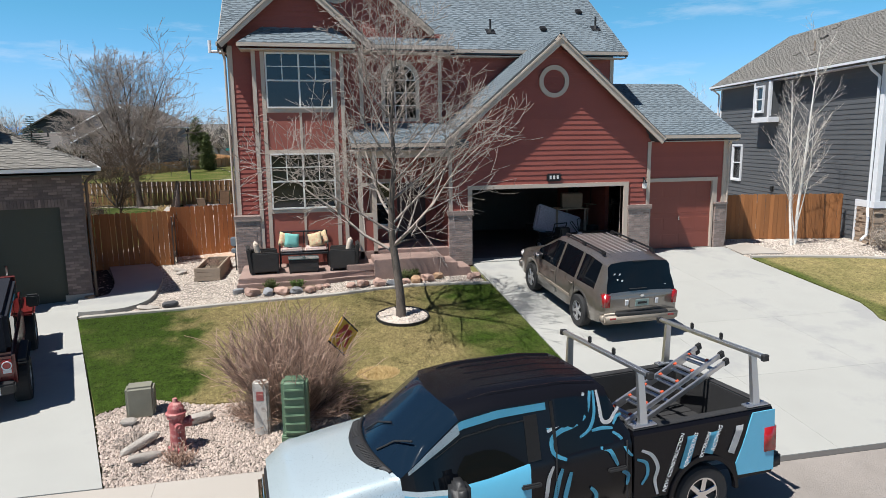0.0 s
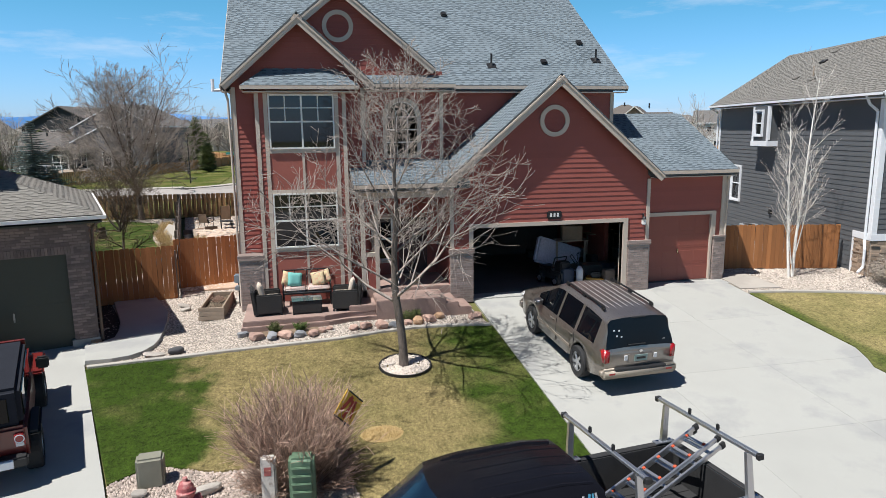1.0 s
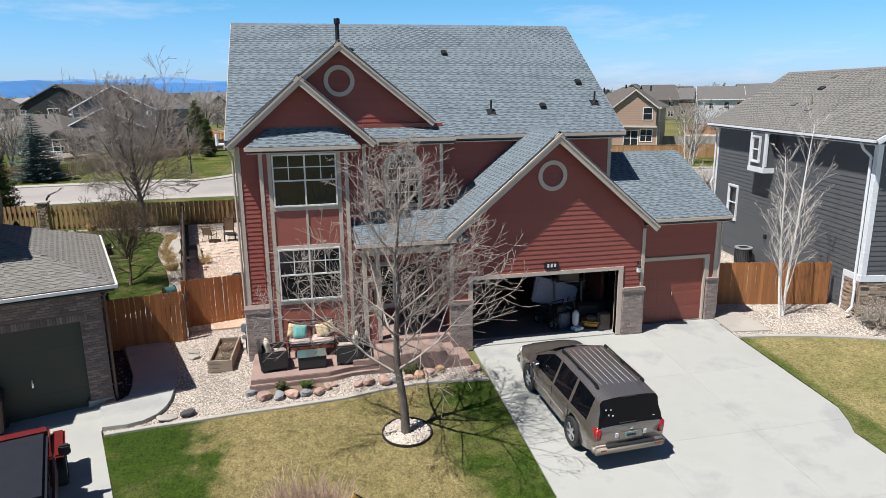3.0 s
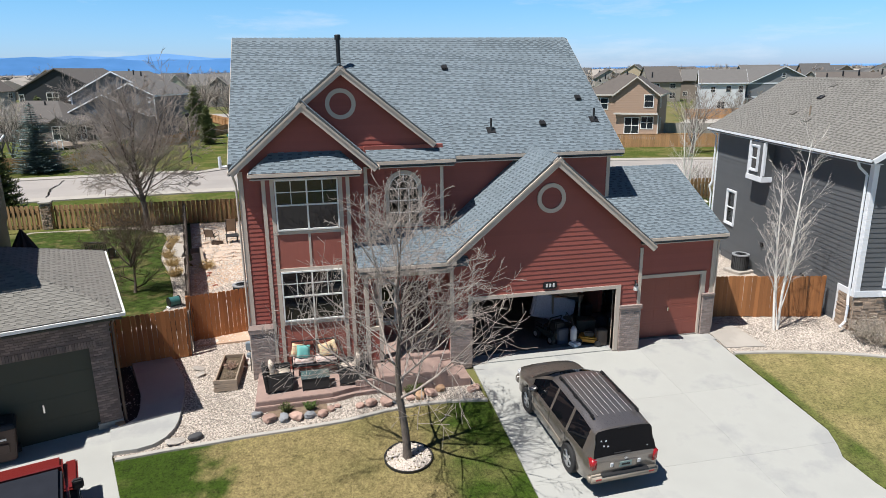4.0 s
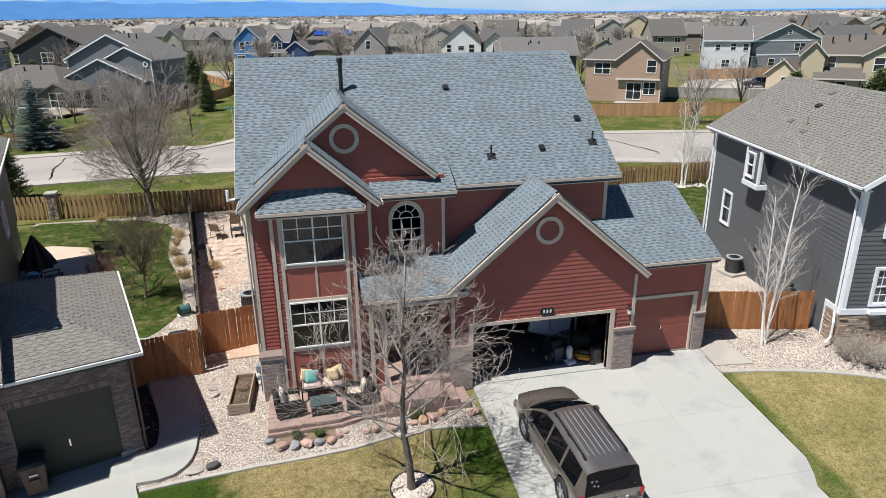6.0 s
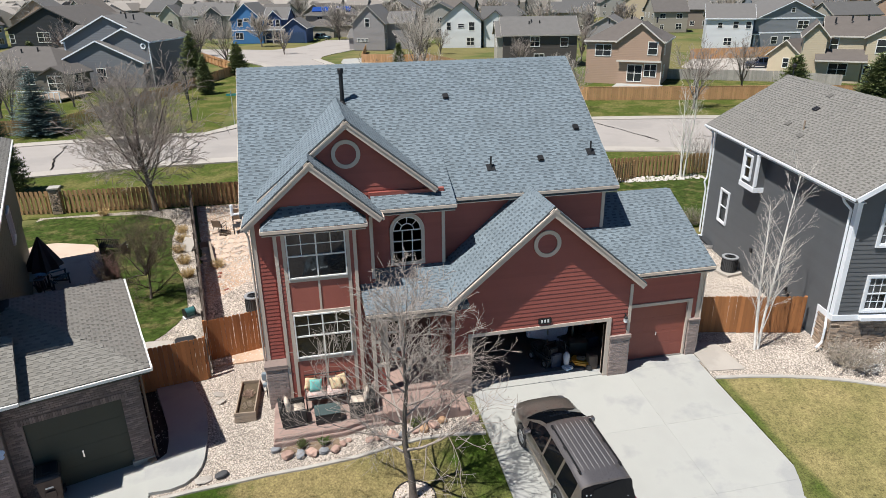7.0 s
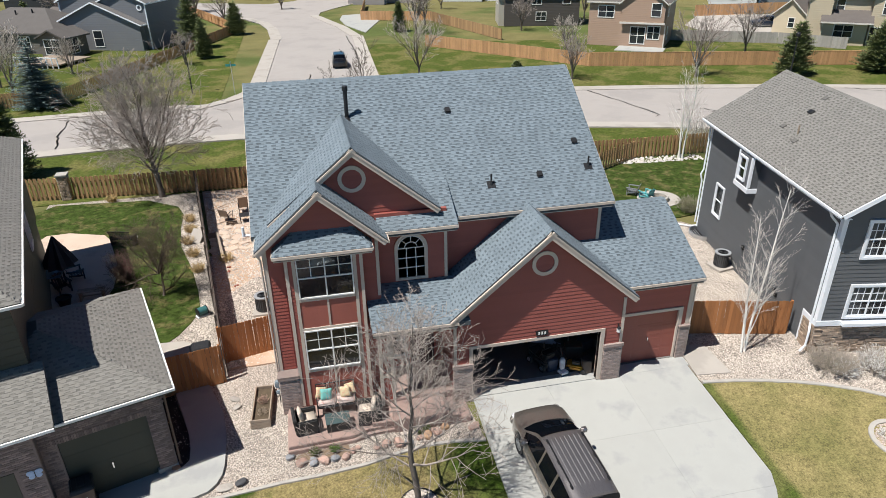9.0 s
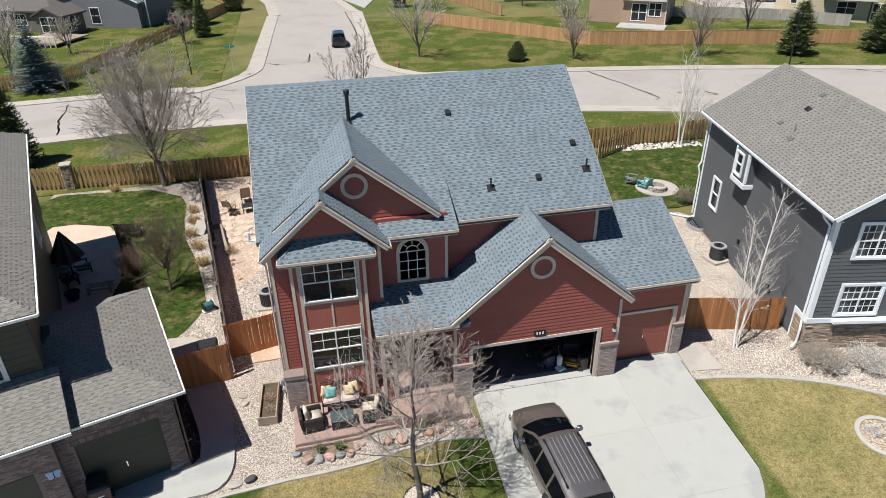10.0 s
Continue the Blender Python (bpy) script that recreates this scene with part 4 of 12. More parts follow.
bmesh.ops.recalc_face_normals(bm, faces=bm.faces[:])
part("bay_roof", bm, SHINGLE_BASE, house)
sdir = Vector((0, 0.72, TZ - EZ))
shingles(house, (0, 19.5, EZ), XD, sdir, lambda d: (-1.18 + 0.68 * d / sdir.length, 2.06 - 0.6 * d / sdir.length), sdir.length, SHINGLE, seed=13)
shingles(house, (-1.18, 20.22, EZ), -YD, (0.68, 0, TZ - EZ), lambda d: (0, 0.72 * (1 - d / 0.86)), 0.86, SHINGLE, seed=14)
shingles(house, (2.06, 19.5, EZ), YD, (-0.6, 0, TZ - EZ), lambda d: (0.72 * d / 0.8, 0.72), 0.8, SHINGLE, seed=15)
# ridge caps
for a, b in (((-1.87, 26.6, 10.47), (11.3, 26.6, 10.47)), ((1.67, 20.75, 9.46), (1.67, 25.2, 9.46)), ((0.43, 19.82, 8.45), (0.43, 21.4, 8.45)),
             ((7.95, 18.69, 6.73), (7.95, 21.3, 6.73)), ((9.6, 22.93, 5.63), (14.5, 22.93, 5.63))):
    a, b = Vector(a), Vector(b)
    d = (b - a).normalized()
    side = d.cross(Vector((0, 0, 1)))
    bm = bmesh.new()
    n = int((b - a).length / 0.16)
    for i in range(n):
        p = a + d * (i * 0.16)
        q = p + d * 0.15
        lift = 0.012 + 0.004 * (i % 2)
        hull(bm, [p - side * .13 + Vector((0, 0, -0.10)), p + Vector((0, 0, lift + .012)), p + side * .13 + Vector((0, 0, -0.10)), p - Vector((0, 0, 0.05))],
             [q - side * .13 + Vector((0, 0, -0.10)), q + Vector((0, 0, lift)), q + side * .13 + Vector((0, 0, -0.10)), q - Vector((0, 0, 0.05))])
    bmesh.ops.recalc_face_normals(bm, faces=bm.faces[:])
    tagged(part("ridge_cap", bm, SHINGLE, house), kind="stuff")

# fascia and rake boards
FA = 0.10
def rake(px, y, ztop, hw, k, depth=0.17, w=0.05):
    for sx in (-1, 1):
        e = -sx * 0.05
        y += 0.003 * (sx > 0)
        beam(house, "rake_board", (px + e, y, ztop - 0.055 + 0.01 * k), (px + sx * hw, y, ztop - hw * k - 0.055), w, depth, TAUPE)
        beam(house, "rake_trim", (px + e, y - 0.035, ztop - 0.05 + 0.01 * k), (px + sx * hw, y - 0.035, ztop - hw * k - 0.05), 0.03, 0.05, TAUPE)


rake(0.43, 19.80, 8.44, 2.17, 0.9)
rake(1.67, 20.73, 9.45, 2.93, 0.82)
rake(7.95, 18.67, 6.72, 3.5, gs, 0.19)
for a, b in (((5.2, 21.0, 6.52), (11.3, 21.0, 6.52)), ((2.5, 20.33, 6.52), (5.15, 20.33, 6.52)), ((1.78, 18.66, 3.61), (4.75, 18.66, 3.61)), ((11.35, 19.28, 3.75), (14.5, 19.28, 3.75)),
             ((-1.18, 19.48, 6.41), (2.06, 19.48, 6.41)), ((-1.76, 19.8, 6.46), (-1.76, 21.2, 6.46)), ((2.64, 19.8, 6.46), (2.64, 20.4, 6.46)), ((-1.19, 19.5, 6.41), (-1.19, 20.2, 6.41)), ((2.07, 19.5, 6.41), (2.07, 20.2, 6.41))):
    beam(house, "fascia", a, b, 0.04, FA, TAUPE)
for x in (-1.86, 11.29):
    beam(house, "rake_board", (x, 21.02, 6.52), (x, 26.6, 10.45), 0.05, 0.2, TAUPE)
    beam(house, "rake_board", (x, 32.2, 6.52), (x, 26.6, 10.45), 0.05, 0.2, TAUPE)
beam(house, "rake_board", (14.49, 19.3, 3.75), (14.49, 22.93, 5.6), 0.05, 0.2, TAUPE)
# soffits
for x0, x1, y0, y1, z in ((-1.85, 11.25, 21.0, 21.4, 6.34), (2.3, 5.1, 20.35, 20.93, 6.34), (-1.15, 2.03, 19.5, 20.2, 6.26), (1.8, 4.7, 18.7, 20.9, 3.42), (10.9, 14.45, 19.3, 19.66, 3.57)):
    wall_box(house, "soffit", x0, x1, y0, y1, z - 0.03, z, TAUPE)
# corner and band trim
def vtrim(x, y, z0, z1, w=0.11, d=0.035, x_side=0):
    wall_box(house, "corner_trim", x - w / 2, x + w / 2, y - d, y, z0, z1, TAUPE)


for x, y, z0, z1 in ((ML + .055, GY, 1.45, 6.4), (2.245, GY, 4.2, 6.4), (4.80, AY, 4.15, 6.35), (-0.80, BY, 0.15, 6.28), (1.66, BY, 0.15, 6.28), (-0.56, BY, 0.15, 6.28), (1.44, BY, 0.15, 6.28),
                     (GX0 + .055, GF, 1.5, 3.5), (GX1 - .055, GF, 1.5, 3.55), (14.22, 19.66, 1.5, 3.6), (MR - .055, MY, 4.5, 6.35)):
    vtrim(x, y, z0, z1)
wall_box(house, "corner_trim", MR, MR + .035, MY, MY + .11, 4.6, 6.35, TAUPE)
wall_box(house, "corner_trim", ML - .035, ML, GY - .035, GY + .1, 0.1, 6.35, TAUPE)
wall_box(house, "corner_trim", 14.28, 14.315, 19.62, 19.75, 1.5, 3.6, TAUPE)
# garage door casings
for x0, x1, z0, z1, y in ((10.24, 10.40, 0, 2.33, GF), (5.2, 5.33, 1.5, 2.33, GF), (5.33, 10.24, 2.21, 2.33, GF), (11.3, 13.98, 2.24, 2.36, 19.66), (13.86, 13.98, 1.5, 2.24, 19.66)):
    wall_box(house, "casing", x0, x1, y - 0.05, y + 0.02, z0, z1, TAUPE)
wall_box(house, "casing", 10.24, 10.27, GF, GF + .2, 0.0, 2.21, TAUPE)
wall_box(house, "casing", 13.80, 13.86, 19.6, 19.72, 0.0, 2.24, TAUPE)

# bay panels and windows
for z0, z1 in ((0.45, 1.62), (3.46, 4.52)):
    for x0, x1 in ((-0.50, 0.405), (0.475, 1.38)):
        wall_box(house, "wall_panel", x0, x1, BY - .012, BY, z0, z1, REDP, "smooth weathered red panel")
    wall_box(house, "panel_trim", 0.405, 0.475, BY - .035, BY, z0, z1, TAUPE)
for z0, wh in ((1.74, 1.62), (4.64, 1.55)):
    wall_box(house, "window_casing", -0.50, 1.38, BY - .045, BY + .01, z0 - 0.12, z0, TAUPE)
    wall_box(house, "window_casing", -0.50, 1.38, BY - .045, BY + .01, z0 + wh, z0 + wh + .1, TAUPE)
    window(house, (-0.49, BY - .03, z0), XD, 1.86, wh, 2, 2, 0.045, None, FRAME_W, muntins=(2, 2))
# round louvred vents
for cx, cz, y, r in ((7.87, 5.37, GF, 0.47), (1.645, 8.27, 21.07, 0.47)):
    vent = part("gable_vent", ring_bm((cx, cz), r - 0.13, r, y - 0.06, y + 0.0), TAUPE, house, "round taupe vent ring")
    for i in range(7):
        z = cz - 0.3 + 0.1 * i
        hwid = math.sqrt(max(0.01, (r - .12) ** 2 - (z - cz) ** 2))
        bm = bmesh.new()
        hull(bm, [(cx - hwid, y - .035, z - .05), (cx + hwid, y - .035, z - .05), (cx + hwid, y - .03, z - .04), (cx - hwid, y - .03, z - .04)],
             [(cx - hwid, y - .01, z + .05), (cx + hwid, y - .01, z + .05), (cx + hwid, y - .002, z + .055), (cx - hwid, y - .002, z + .055)])
        part("louvre", bm, RED, vent)
# arched window
ax, az0, azs, ar = 3.53, 4.38, 5.55, 0.50
bm = ring_bm((ax, azs), ar - .02, ar + .10, AY - .06, AY, 24, math.pi)
box(bm, ax - ar - .10, ax - ar + .02, AY - .06, AY, az0, azs)
box(bm, ax + ar - .02, ax + ar + .10, AY - .06, AY, az0, azs)
box(bm, ax - ar - .10, ax + ar + .10, AY - .06, AY, az0 - .1, az0)
arch = part("window", bm, TAUPE, house, "arched window with radiating muntins")
bm = bmesh.new()
ring = [(ax + ar * math.cos(math.pi * i / 24), AY - .008, azs + ar * math.sin(math.pi * i / 24)) for i in range(25)] + [(ax - ar, AY - .008, az0), (ax + ar, AY - .008, az0)]
bm.faces.new([bm.verts.new(q) for q in ring])
bmesh.ops.solidify(bm, geom=bm.faces[:], thickness=0.006)
part("pane", bm, BLINDGLASS, arch)
bm = ring_bm((ax, azs), 0.215, 0.245, AY - .03, AY - .012, 16, math.pi)
for i in range(1, 4):
    a = math.pi * i / 4
    cyl(bm, (ax + .23 * math.cos(a), AY - .022, azs + .23 * math.sin(a)), (ax + ar * math.cos(a), AY - .022, azs + ar * math.sin(a)), .016, seg=4)
for x in (-.17, .17):
    box(bm, ax + x - .016, ax + x + .016, AY - .03, AY - .012, az0, azs)
for z in (az0 + .39, az0 + .78, azs):
    box(bm, ax - ar, ax + ar, AY - .031, AY - .013, z - .016, z + .016)
joinbm(bm, ring_bm((ax, azs), ar - .05, ar - .01, AY - .035, AY - .01, 24, math.pi))
part("muntin", bm, FRAME_W, arch)
# porch: column pair, door, window
for x in (2.02, 2.42):
    wall_box(house, "porch_column", x - .06, x + .06, 18.95, 19.07, 0.3, 3.4, TAUPE)
wall_box(house, "column_panel", 2.08, 2.36, 18.98, 19.04, 0.35, 1.5, RED)
wall_box(house, "column_rail", 2.08, 2.36, 18.96, 19.06, 1.5, 1.62, TAUPE)
wall_box(house, "column_rail", 2.08, 2.36, 18.96, 19.06, 2.4, 2.5, TAUPE)
wall_box(house, "porch_beam", 1.9, 4.7, 18.93, 19.09, 3.2, 3.42, TAUPE)
door = wall_box(house, "front_door", 3.35, 4.27, AY - .04, AY, 0.32, 2.36, mat("dark_door_paint", (0.05, 0.02, 0.018), 0.45, var=0.1))
for z0, z1 in ((0.45, 1.05), (1.2, 2.2)):
    for x0, x1 in ((3.45, 3.77), (3.85, 4.17)):
        wall_box(door, "door_panel", x0, x1, AY - .055, AY - .035, z0, z1, mat("door_panel", (0.055, 0.022, 0.02), 0.45) if z1 < 1.1 and x0 < 3.5 else bpy.data.materials["door_panel"])
window(house, (2.55, AY - .02, 1.0), XD, 0.6, 1.4, 1, 2, 0.05, TAUPE, FRAME_W)

# brick piers
def brick_wall(parent, x0, x1, y0, y1, z0, z1, singles=True, soldier=True):
    """A pier: mortar core with bricks in running bond on its faces."""
    wall_box(parent, "pier_core", x0 + .01, x1 - .01, y0 + .01, y1, z0, z1, MORTAR)
    bl_, bh, g = 0.194, 0.062, 0.009
    course, z = 0, z0
    fr = mesh_from("brick", *brick_shape(bl_, 0.03, bh), BRICKM)
    half = mesh_from("brick", *brick_shape(bl_ / 2 - g / 2, 0.03, bh), BRICKM)
    base = place_of(parent).inverted()
    while z + bh <= z1 + 0.001:
        faces = [((x0, y0), 0, x1 - x0), ((x1, y0), 90, y1 - y0), ((x0, y1), -90, y1 - y0)]
        for (ox, oy), rz, ln in faces:
            s = 0.0
            first = True
            while s < ln - 0.04:
                small = first and course % 2
                lnb = bl_ / 2 - g / 2 if small or ln - s < bl_ else bl_
                if s + lnb > ln + 0.02:
                    break
                m = base @ pose(ox, oy, z, 0, 0, rz) @ Matrix.Translation((s, random.uniform(-.003, .003), 0))
                piece("brick", half if lnb < 0.12 else fr, parent, m)
                s += lnb + g
                first = False
        z += bh + g
        course += 1
    wall_box(parent, "pier_cap", x0 - .03, x1 + .03, y0 - .03, y1, z1, z1 + .06, BRICKM, "brick pier cap")


def brick_shape(l, d, h):
    e = 0.004
    vs = [(0, 0, 0), (l, 0, 0), (l, d, 0), (0, d, 0), (0, 0, h), (l, 0, h), (l, d, h), (0, d, h)]
    vs = [(x + (e if x == 0 else -e) * (1 if y == 0 else 0), y, z + (e if z == 0 else -e) * (1 if y == 0 else 0)) for x, y, z in vs]
    return vs, [(0, 1, 5, 4), (1, 2, 6, 5), (3, 0, 4, 7), (4, 5, 6, 7), (0, 3, 2, 1)]


brick_wall(house, 10.41, 11.16, 18.90, GF, -0.05, 1.46)
brick_wall(house, 4.60, 5.32, 18.90, GF, -0.05, 1.46)
brick_wall(house, 13.90, 14.32, 19.54, 19.66, -0.05, 1.46)
brick_wall(house, -1.56, -0.86, 19.75, GY, -0.3, 1.42)
for x0, x1, y in ((10.38, 11.19, 18.88), (4.57, 5.35, 18.88)):
    wall_box(house, "pier_ledge", x0, x1, y, GF, 1.52, 1.60, BRICKM)
wall_box(house, "pier_ledge", -1.6, -0.84, 19.72, GY, 1.48, 1.56, BRICKM)
# closed single garage door with raised panels
gd = wall_box(house, "garage_door", 11.44, 13.86, 19.70, 19.75, 0.02, 2.26, mat("garage_door_paint", (0.24, 0.066, 0.047), 0.5, var=0.07, scale=0.8, bump=0.04))
for r in range(4):
    for c in range(4):
        x, z = 11.52 + c * 0.58, 0.1 + r * 0.55
        bm = bbox(x, x + .5, 19.697, 19.71, z, z + .38, 0.003, 1)
        part("door_panel", bm, bpy.data.materials["garage_door_paint"], gd)
    wall_box(gd, "panel_joint", 11.44, 13.86, 19.696, 19.7, 0.02 + r * .56, 0.026 + r * .56, bpy.data.materials["garage_door_paint"]) if r else None
part("door_handle", bbox(12.62, 12.66, 19.66, 19.695, 0.95, 1.1, 0.008, 1), CHROME, gd, "small chrome handle")
# open double garage door tracks overhead: the door itself lies under the ceiling
part("garage_door", bbox(5.4, 10.2, 19.4, 21.7, 2.36, 2.42, 0.01, 1), bpy.data.materials["garage_door_paint"], house, "raised sectional door under the ceiling")
# wall lamp and number plate
lamp = part("wall_lamp", bbox(10.86, 10.98, 18.86, 18.97, 2.10, 2.28, 0.02, 2), FRAME_W, house, "small carriage lamp")
bm = bmesh.new()
lathe(bm, [(0.075, 0), (0.05, 0.05), (0.01, 0.1)], (10.92, 18.9, 2.28), 10)
part("lamp_cap", bm, DARKMETAL, lamp)
part("lamp_bracket", bbox(10.9, 10.94, 18.93, 19.0, 2.3, 2.46, 0.01, 1), DARKMETAL, lamp)
plate = part("number_plate", bbox(7.67, 8.15, 18.93, 18.98, 2.40, 2.64, 0.03, 2), DARKMETAL, house, "dark house number plaque")
for i in range(3):
    part("plaque_bar", bbox(7.76 + i * .115, 7.82 + i * .115, 18.922, 18.93, 2.47, 2.58), FRAME_W, plate)
# roof fittings
bm = bmesh.new()
cyl(bm, (1.9, 24.97, 9.2), (1.9, 24.97, 10.35), 0.075, seg=14)
pipe = part("flue_pipe", bm, DARKMETAL, house, "black flue pipe")
bm = bmesh.new()
lathe(bm, [(0.11, 0), (0.11, 0.16), (0.085, 0.19)], (1.9, 24.97, 10.33), 14)
part("flue_cap", bm, DARKMETAL, pipe)
bm = bmesh.new()
lathe(bm, [(0.19, 0), (0.12, 0.05), (0.08, 0.12)], (1.9, 24.97, main_roof_z(24.9) - .03), 14)
part("flue_collar", bm, DARKMETAL, pipe)
for x, y, kind_ in ((6.78, 22.0, 1), (10.71, 22.35, 1), (8.71, 22.2, 0), (10.49, 23.35, 0), (5.80, 24.95, 0)):
    z = main_roof_z(y)
    if kind_:
        bm = bmesh.new()
        cyl(bm, (x, y, z - .1), (x, y, z + .42), 0.035, seg=10)
        pp = part("vent_pipe", bm, DARKMETAL, house)
        bm = bbox(-.15, .15, -.15, .15, 0, .02, m=Matrix.Translation((x, y, z + .015)) @ Matrix.Rotation(math.atan(ms), 4, "X"))
        part("flashing", bm, DARKMETAL, pp)
        bm = bmesh.new()
        cyl(bm, (x, y, z), (x, y, z + .12), 0.07, 0.04, seg=10)
        part("boot", bm, BLACKP, pp)
    else:
        bm = bbox(-.11, .11, -.13, .13, 0, .10, 0.03, 2, Matrix.Translation((x, y, z + .01)) @ Matrix.Rotation(math.atan(ms), 4, "X"))
        part("roof_vent", bm, DARKMETAL, house)
# gutters and downpipe on the left corner
bm = bmesh.new()
tube(bm, [(-1.66, 20.05, 6.3), (-1.60, 20.15, 6.05), (-1.58, 20.17, 0.9), (-1.58, 20.0, 0.1)], 0.035, 8)
part("downpipe", bm, TAUPE, house)
bm = bmesh.new()
tube(bm, [(14.36, 19.5, 3.6), (14.36, 19.62, 3.4), (14.36, 19.62, 0.2)], 0.035, 8)
part("downpipe", bm, TAUPE, house)
bm = bmesh.new()
tube(bm, [(-1.75, 21.5, 6.4), (-2.12, 21.5, 6.4)], 0.045, 8)
cyl(bm, (-2.14, 21.5, 6.36), (-2.14, 21.5, 6.72), 0.05, seg=10)
part("antenna_pipe", bm, WHITE, house, "white pipe stub")


# ---------- the grey neighbour house ----------
GREY = mat("charcoal_siding_paint", (0.098, 0.102, 0.108), 0.6, var=0.08, scale=1.0, fine=45, bump=0.06, rnd=0.08)
STONE = mat("tan_ledgestone", (0.33, 0.25, 0.185), 0.85, var=0.2, scale=7, fine=50, bump=0.5, rnd=0.6)
grey = thing("house", "charcoal lap-sided two-storey house with white trim and taupe shingle roof", "house", (19.42, 18.72, 0.1), -10.87)
GM = place_of(grey)


def gpt(x, y, z):
    return GM @ Vector((x, y, z - 0.1))


def gbox(parent, name, x0, x1, y0, y1, z0, z1, material, label="", bevel=0.0):
    bm = bmesh.new()
    box(bm, x0, x1, y0, y1, z0 - 0.1, z1 - 0.1)
    bm.transform(GM)
    return part(name, bm, material, parent, label)


GU, GV = (GM.to_3x3() @ Vector((1, 0, 0))), (GM.to_3x3() @ Vector((0, 1, 0)))
gbox(grey, "wall", 0, 0.15, 0, 12.4, -0.3, 6.1, GREY)
bm = bmesh.new()
prism(bm, [gpt(0.15, 0, -0.3), gpt(7.0, 0, -0.3), gpt(7.0, 0, 6.1), gpt(3.5, 0, 8.3), gpt(0.15, 0, 6.1)], GV * 0.15)
part("wall", bm, GREY, grey)
bm = bmesh.new()
prism(bm, [gpt(0.15, 12.25, -0.3), gpt(7.0, 12.25, -0.3), gpt(7.0, 12.25, 6.1), gpt(3.5, 12.25, 8.3), gpt(0.15, 12.25, 6.1)], GV * 0.15)
part("wall", bm, GREY, grey)
gbox(grey, "wall", 6.85, 7.0, 0.15, 12.25, -0.3, 6.1, GREY)


def side_span(z):
    out = [(-12.34, -0.12)]
    if 1.5 < z < 3.4:
        out = [(-12.34, -10.74), (-9.66, -0.12)]
    if 4.3 < z < 6.15:
        out = [(-12.34, -8.0), (-6.62, -0.12)]
    return out


boards(grey, gpt(0, 0, 0), -GV, 0.15, 6.05, 0.178, side_span, GREY)


def gfront_span(z):
    a, b = 0.14, 6.9
    if z > 6.1:
        a, b = 3.5 - (8.25 - z) / 0.63, 3.5 + (8.25 - z) / 0.63
    cut = [(0.95, 2.75)] if 1.55 < z < 3.1 or 4.2 < z < 5.85 else []
    if cut:
        return [(a, cut[0][0]), (cut[0][1], b)]
    return [(a, b)]


boards(grey, gpt(0, 0, 0), GU, 1.45, 8.2, 0.178, gfront_span, GREY)
# white trim
gbox(grey, "corner_trim", -0.03, 0.15, -0.04, 0.0, 1.3, 6.0, WHITE)
gbox(grey, "corner_trim", -0.04, 0.0, 0.0, 0.16, 1.3, 6.0, WHITE)
gbox(grey, "corner_trim", -0.03, 0.0, 12.25, 12.4, 0.0, 6.0, WHITE)
gbox(grey, "band_trim", -0.05, 7.0, -0.06, 0.02, 1.22, 1.45, WHITE)
gbox(grey, "band_trim", -0.05, 0.0, 0.0, 0.95, 1.22, 1.45, WHITE)
gbox(grey, "band_trim", -0.045, 0.0, 0.85, 0.95, -0.1, 1.22, WHITE)
# windows
window(grey, gpt(0, 10.62, 1.62), -GV, 0.85, 1.6, 1, 2, 0.05, WHITE, WHITE, 0.08)
window(grey, gpt(1.05, 0, 1.65), GU, 1.6, 1.35, 2, 2, 0.05, WHITE, WHITE, 0.10, muntins=(3, 2), top_muntins=False, blind=True)
window(grey, gpt(1.05, 0, 4.3), GU, 1.6, 1.45, 2, 2, 0.05, WHITE, WHITE, 0.10, muntins=(3, 2), top_muntins=False, blind=True)
gbox(grey, "flower_box", 0.95, 3.4, -0.25, -0.02, 1.28, 1.42, WHITE, "white window flower box")
# projecting bay window box
bay = gbox(grey, "bay_box", -0.45, 0.0, 6.62, 7.98, 4.4, 6.0, GREY)
for y0, y1 in ((6.60, 6.72), (7.88, 8.0)):
    gbox(bay, "bay_trim", -0.48, -0.44, y0, y1, 4.4, 6.0, WHITE)
gbox(bay, "bay_trim", -0.46, -0.36, 6.585, 6.62, 4.55, 6.0, WHITE)
gbox(bay, "bay_sill", -0.5, 0.0, 6.57, 8.03, 4.28, 4.5, WHITE)
window(bay, gpt(-0.46, 7.72, 4.75), -GV, 0.62, 1.05, 1, 2, 0.05, WHITE, WHITE, 0.06)
# stone veneer, stone by stone
rng = random.Random(5)
def ledgestone(parent, o, u, ln, z0, z1):
    o, u = Vector(o), Vector(u)
    n = Vector((u.y, -u.x, 0))
    inv = place_of(parent).inverted()
    z = z0
    while z < z1 - 0.02:
        h = rng.uniform(0.05, 0.11)
        h = min(h, z1 - z)
        s = 0.0
        while s < ln - 0.02:
            w = min(rng.uniform(0.14, 0.42), ln - s)
            t = rng.uniform(0.02, 0.06)
            g = 0.005
            vs = [inv @ (Vector((o.x, o.y, zz)) + u * q + n * tt) for zz in (z + g, z + h - g) for q in (s + g, s + w - g) for tt in (0.0, t)]
            vs = [Vector(q) for q in vs]
            piece("stone", mesh_from("stone", vs, [(1, 3, 7, 5), (0, 1, 5, 4), (2, 6, 7, 3), (4, 5, 7, 6), (0, 2, 3, 1)], STONE), parent)
            s += w
        z += h


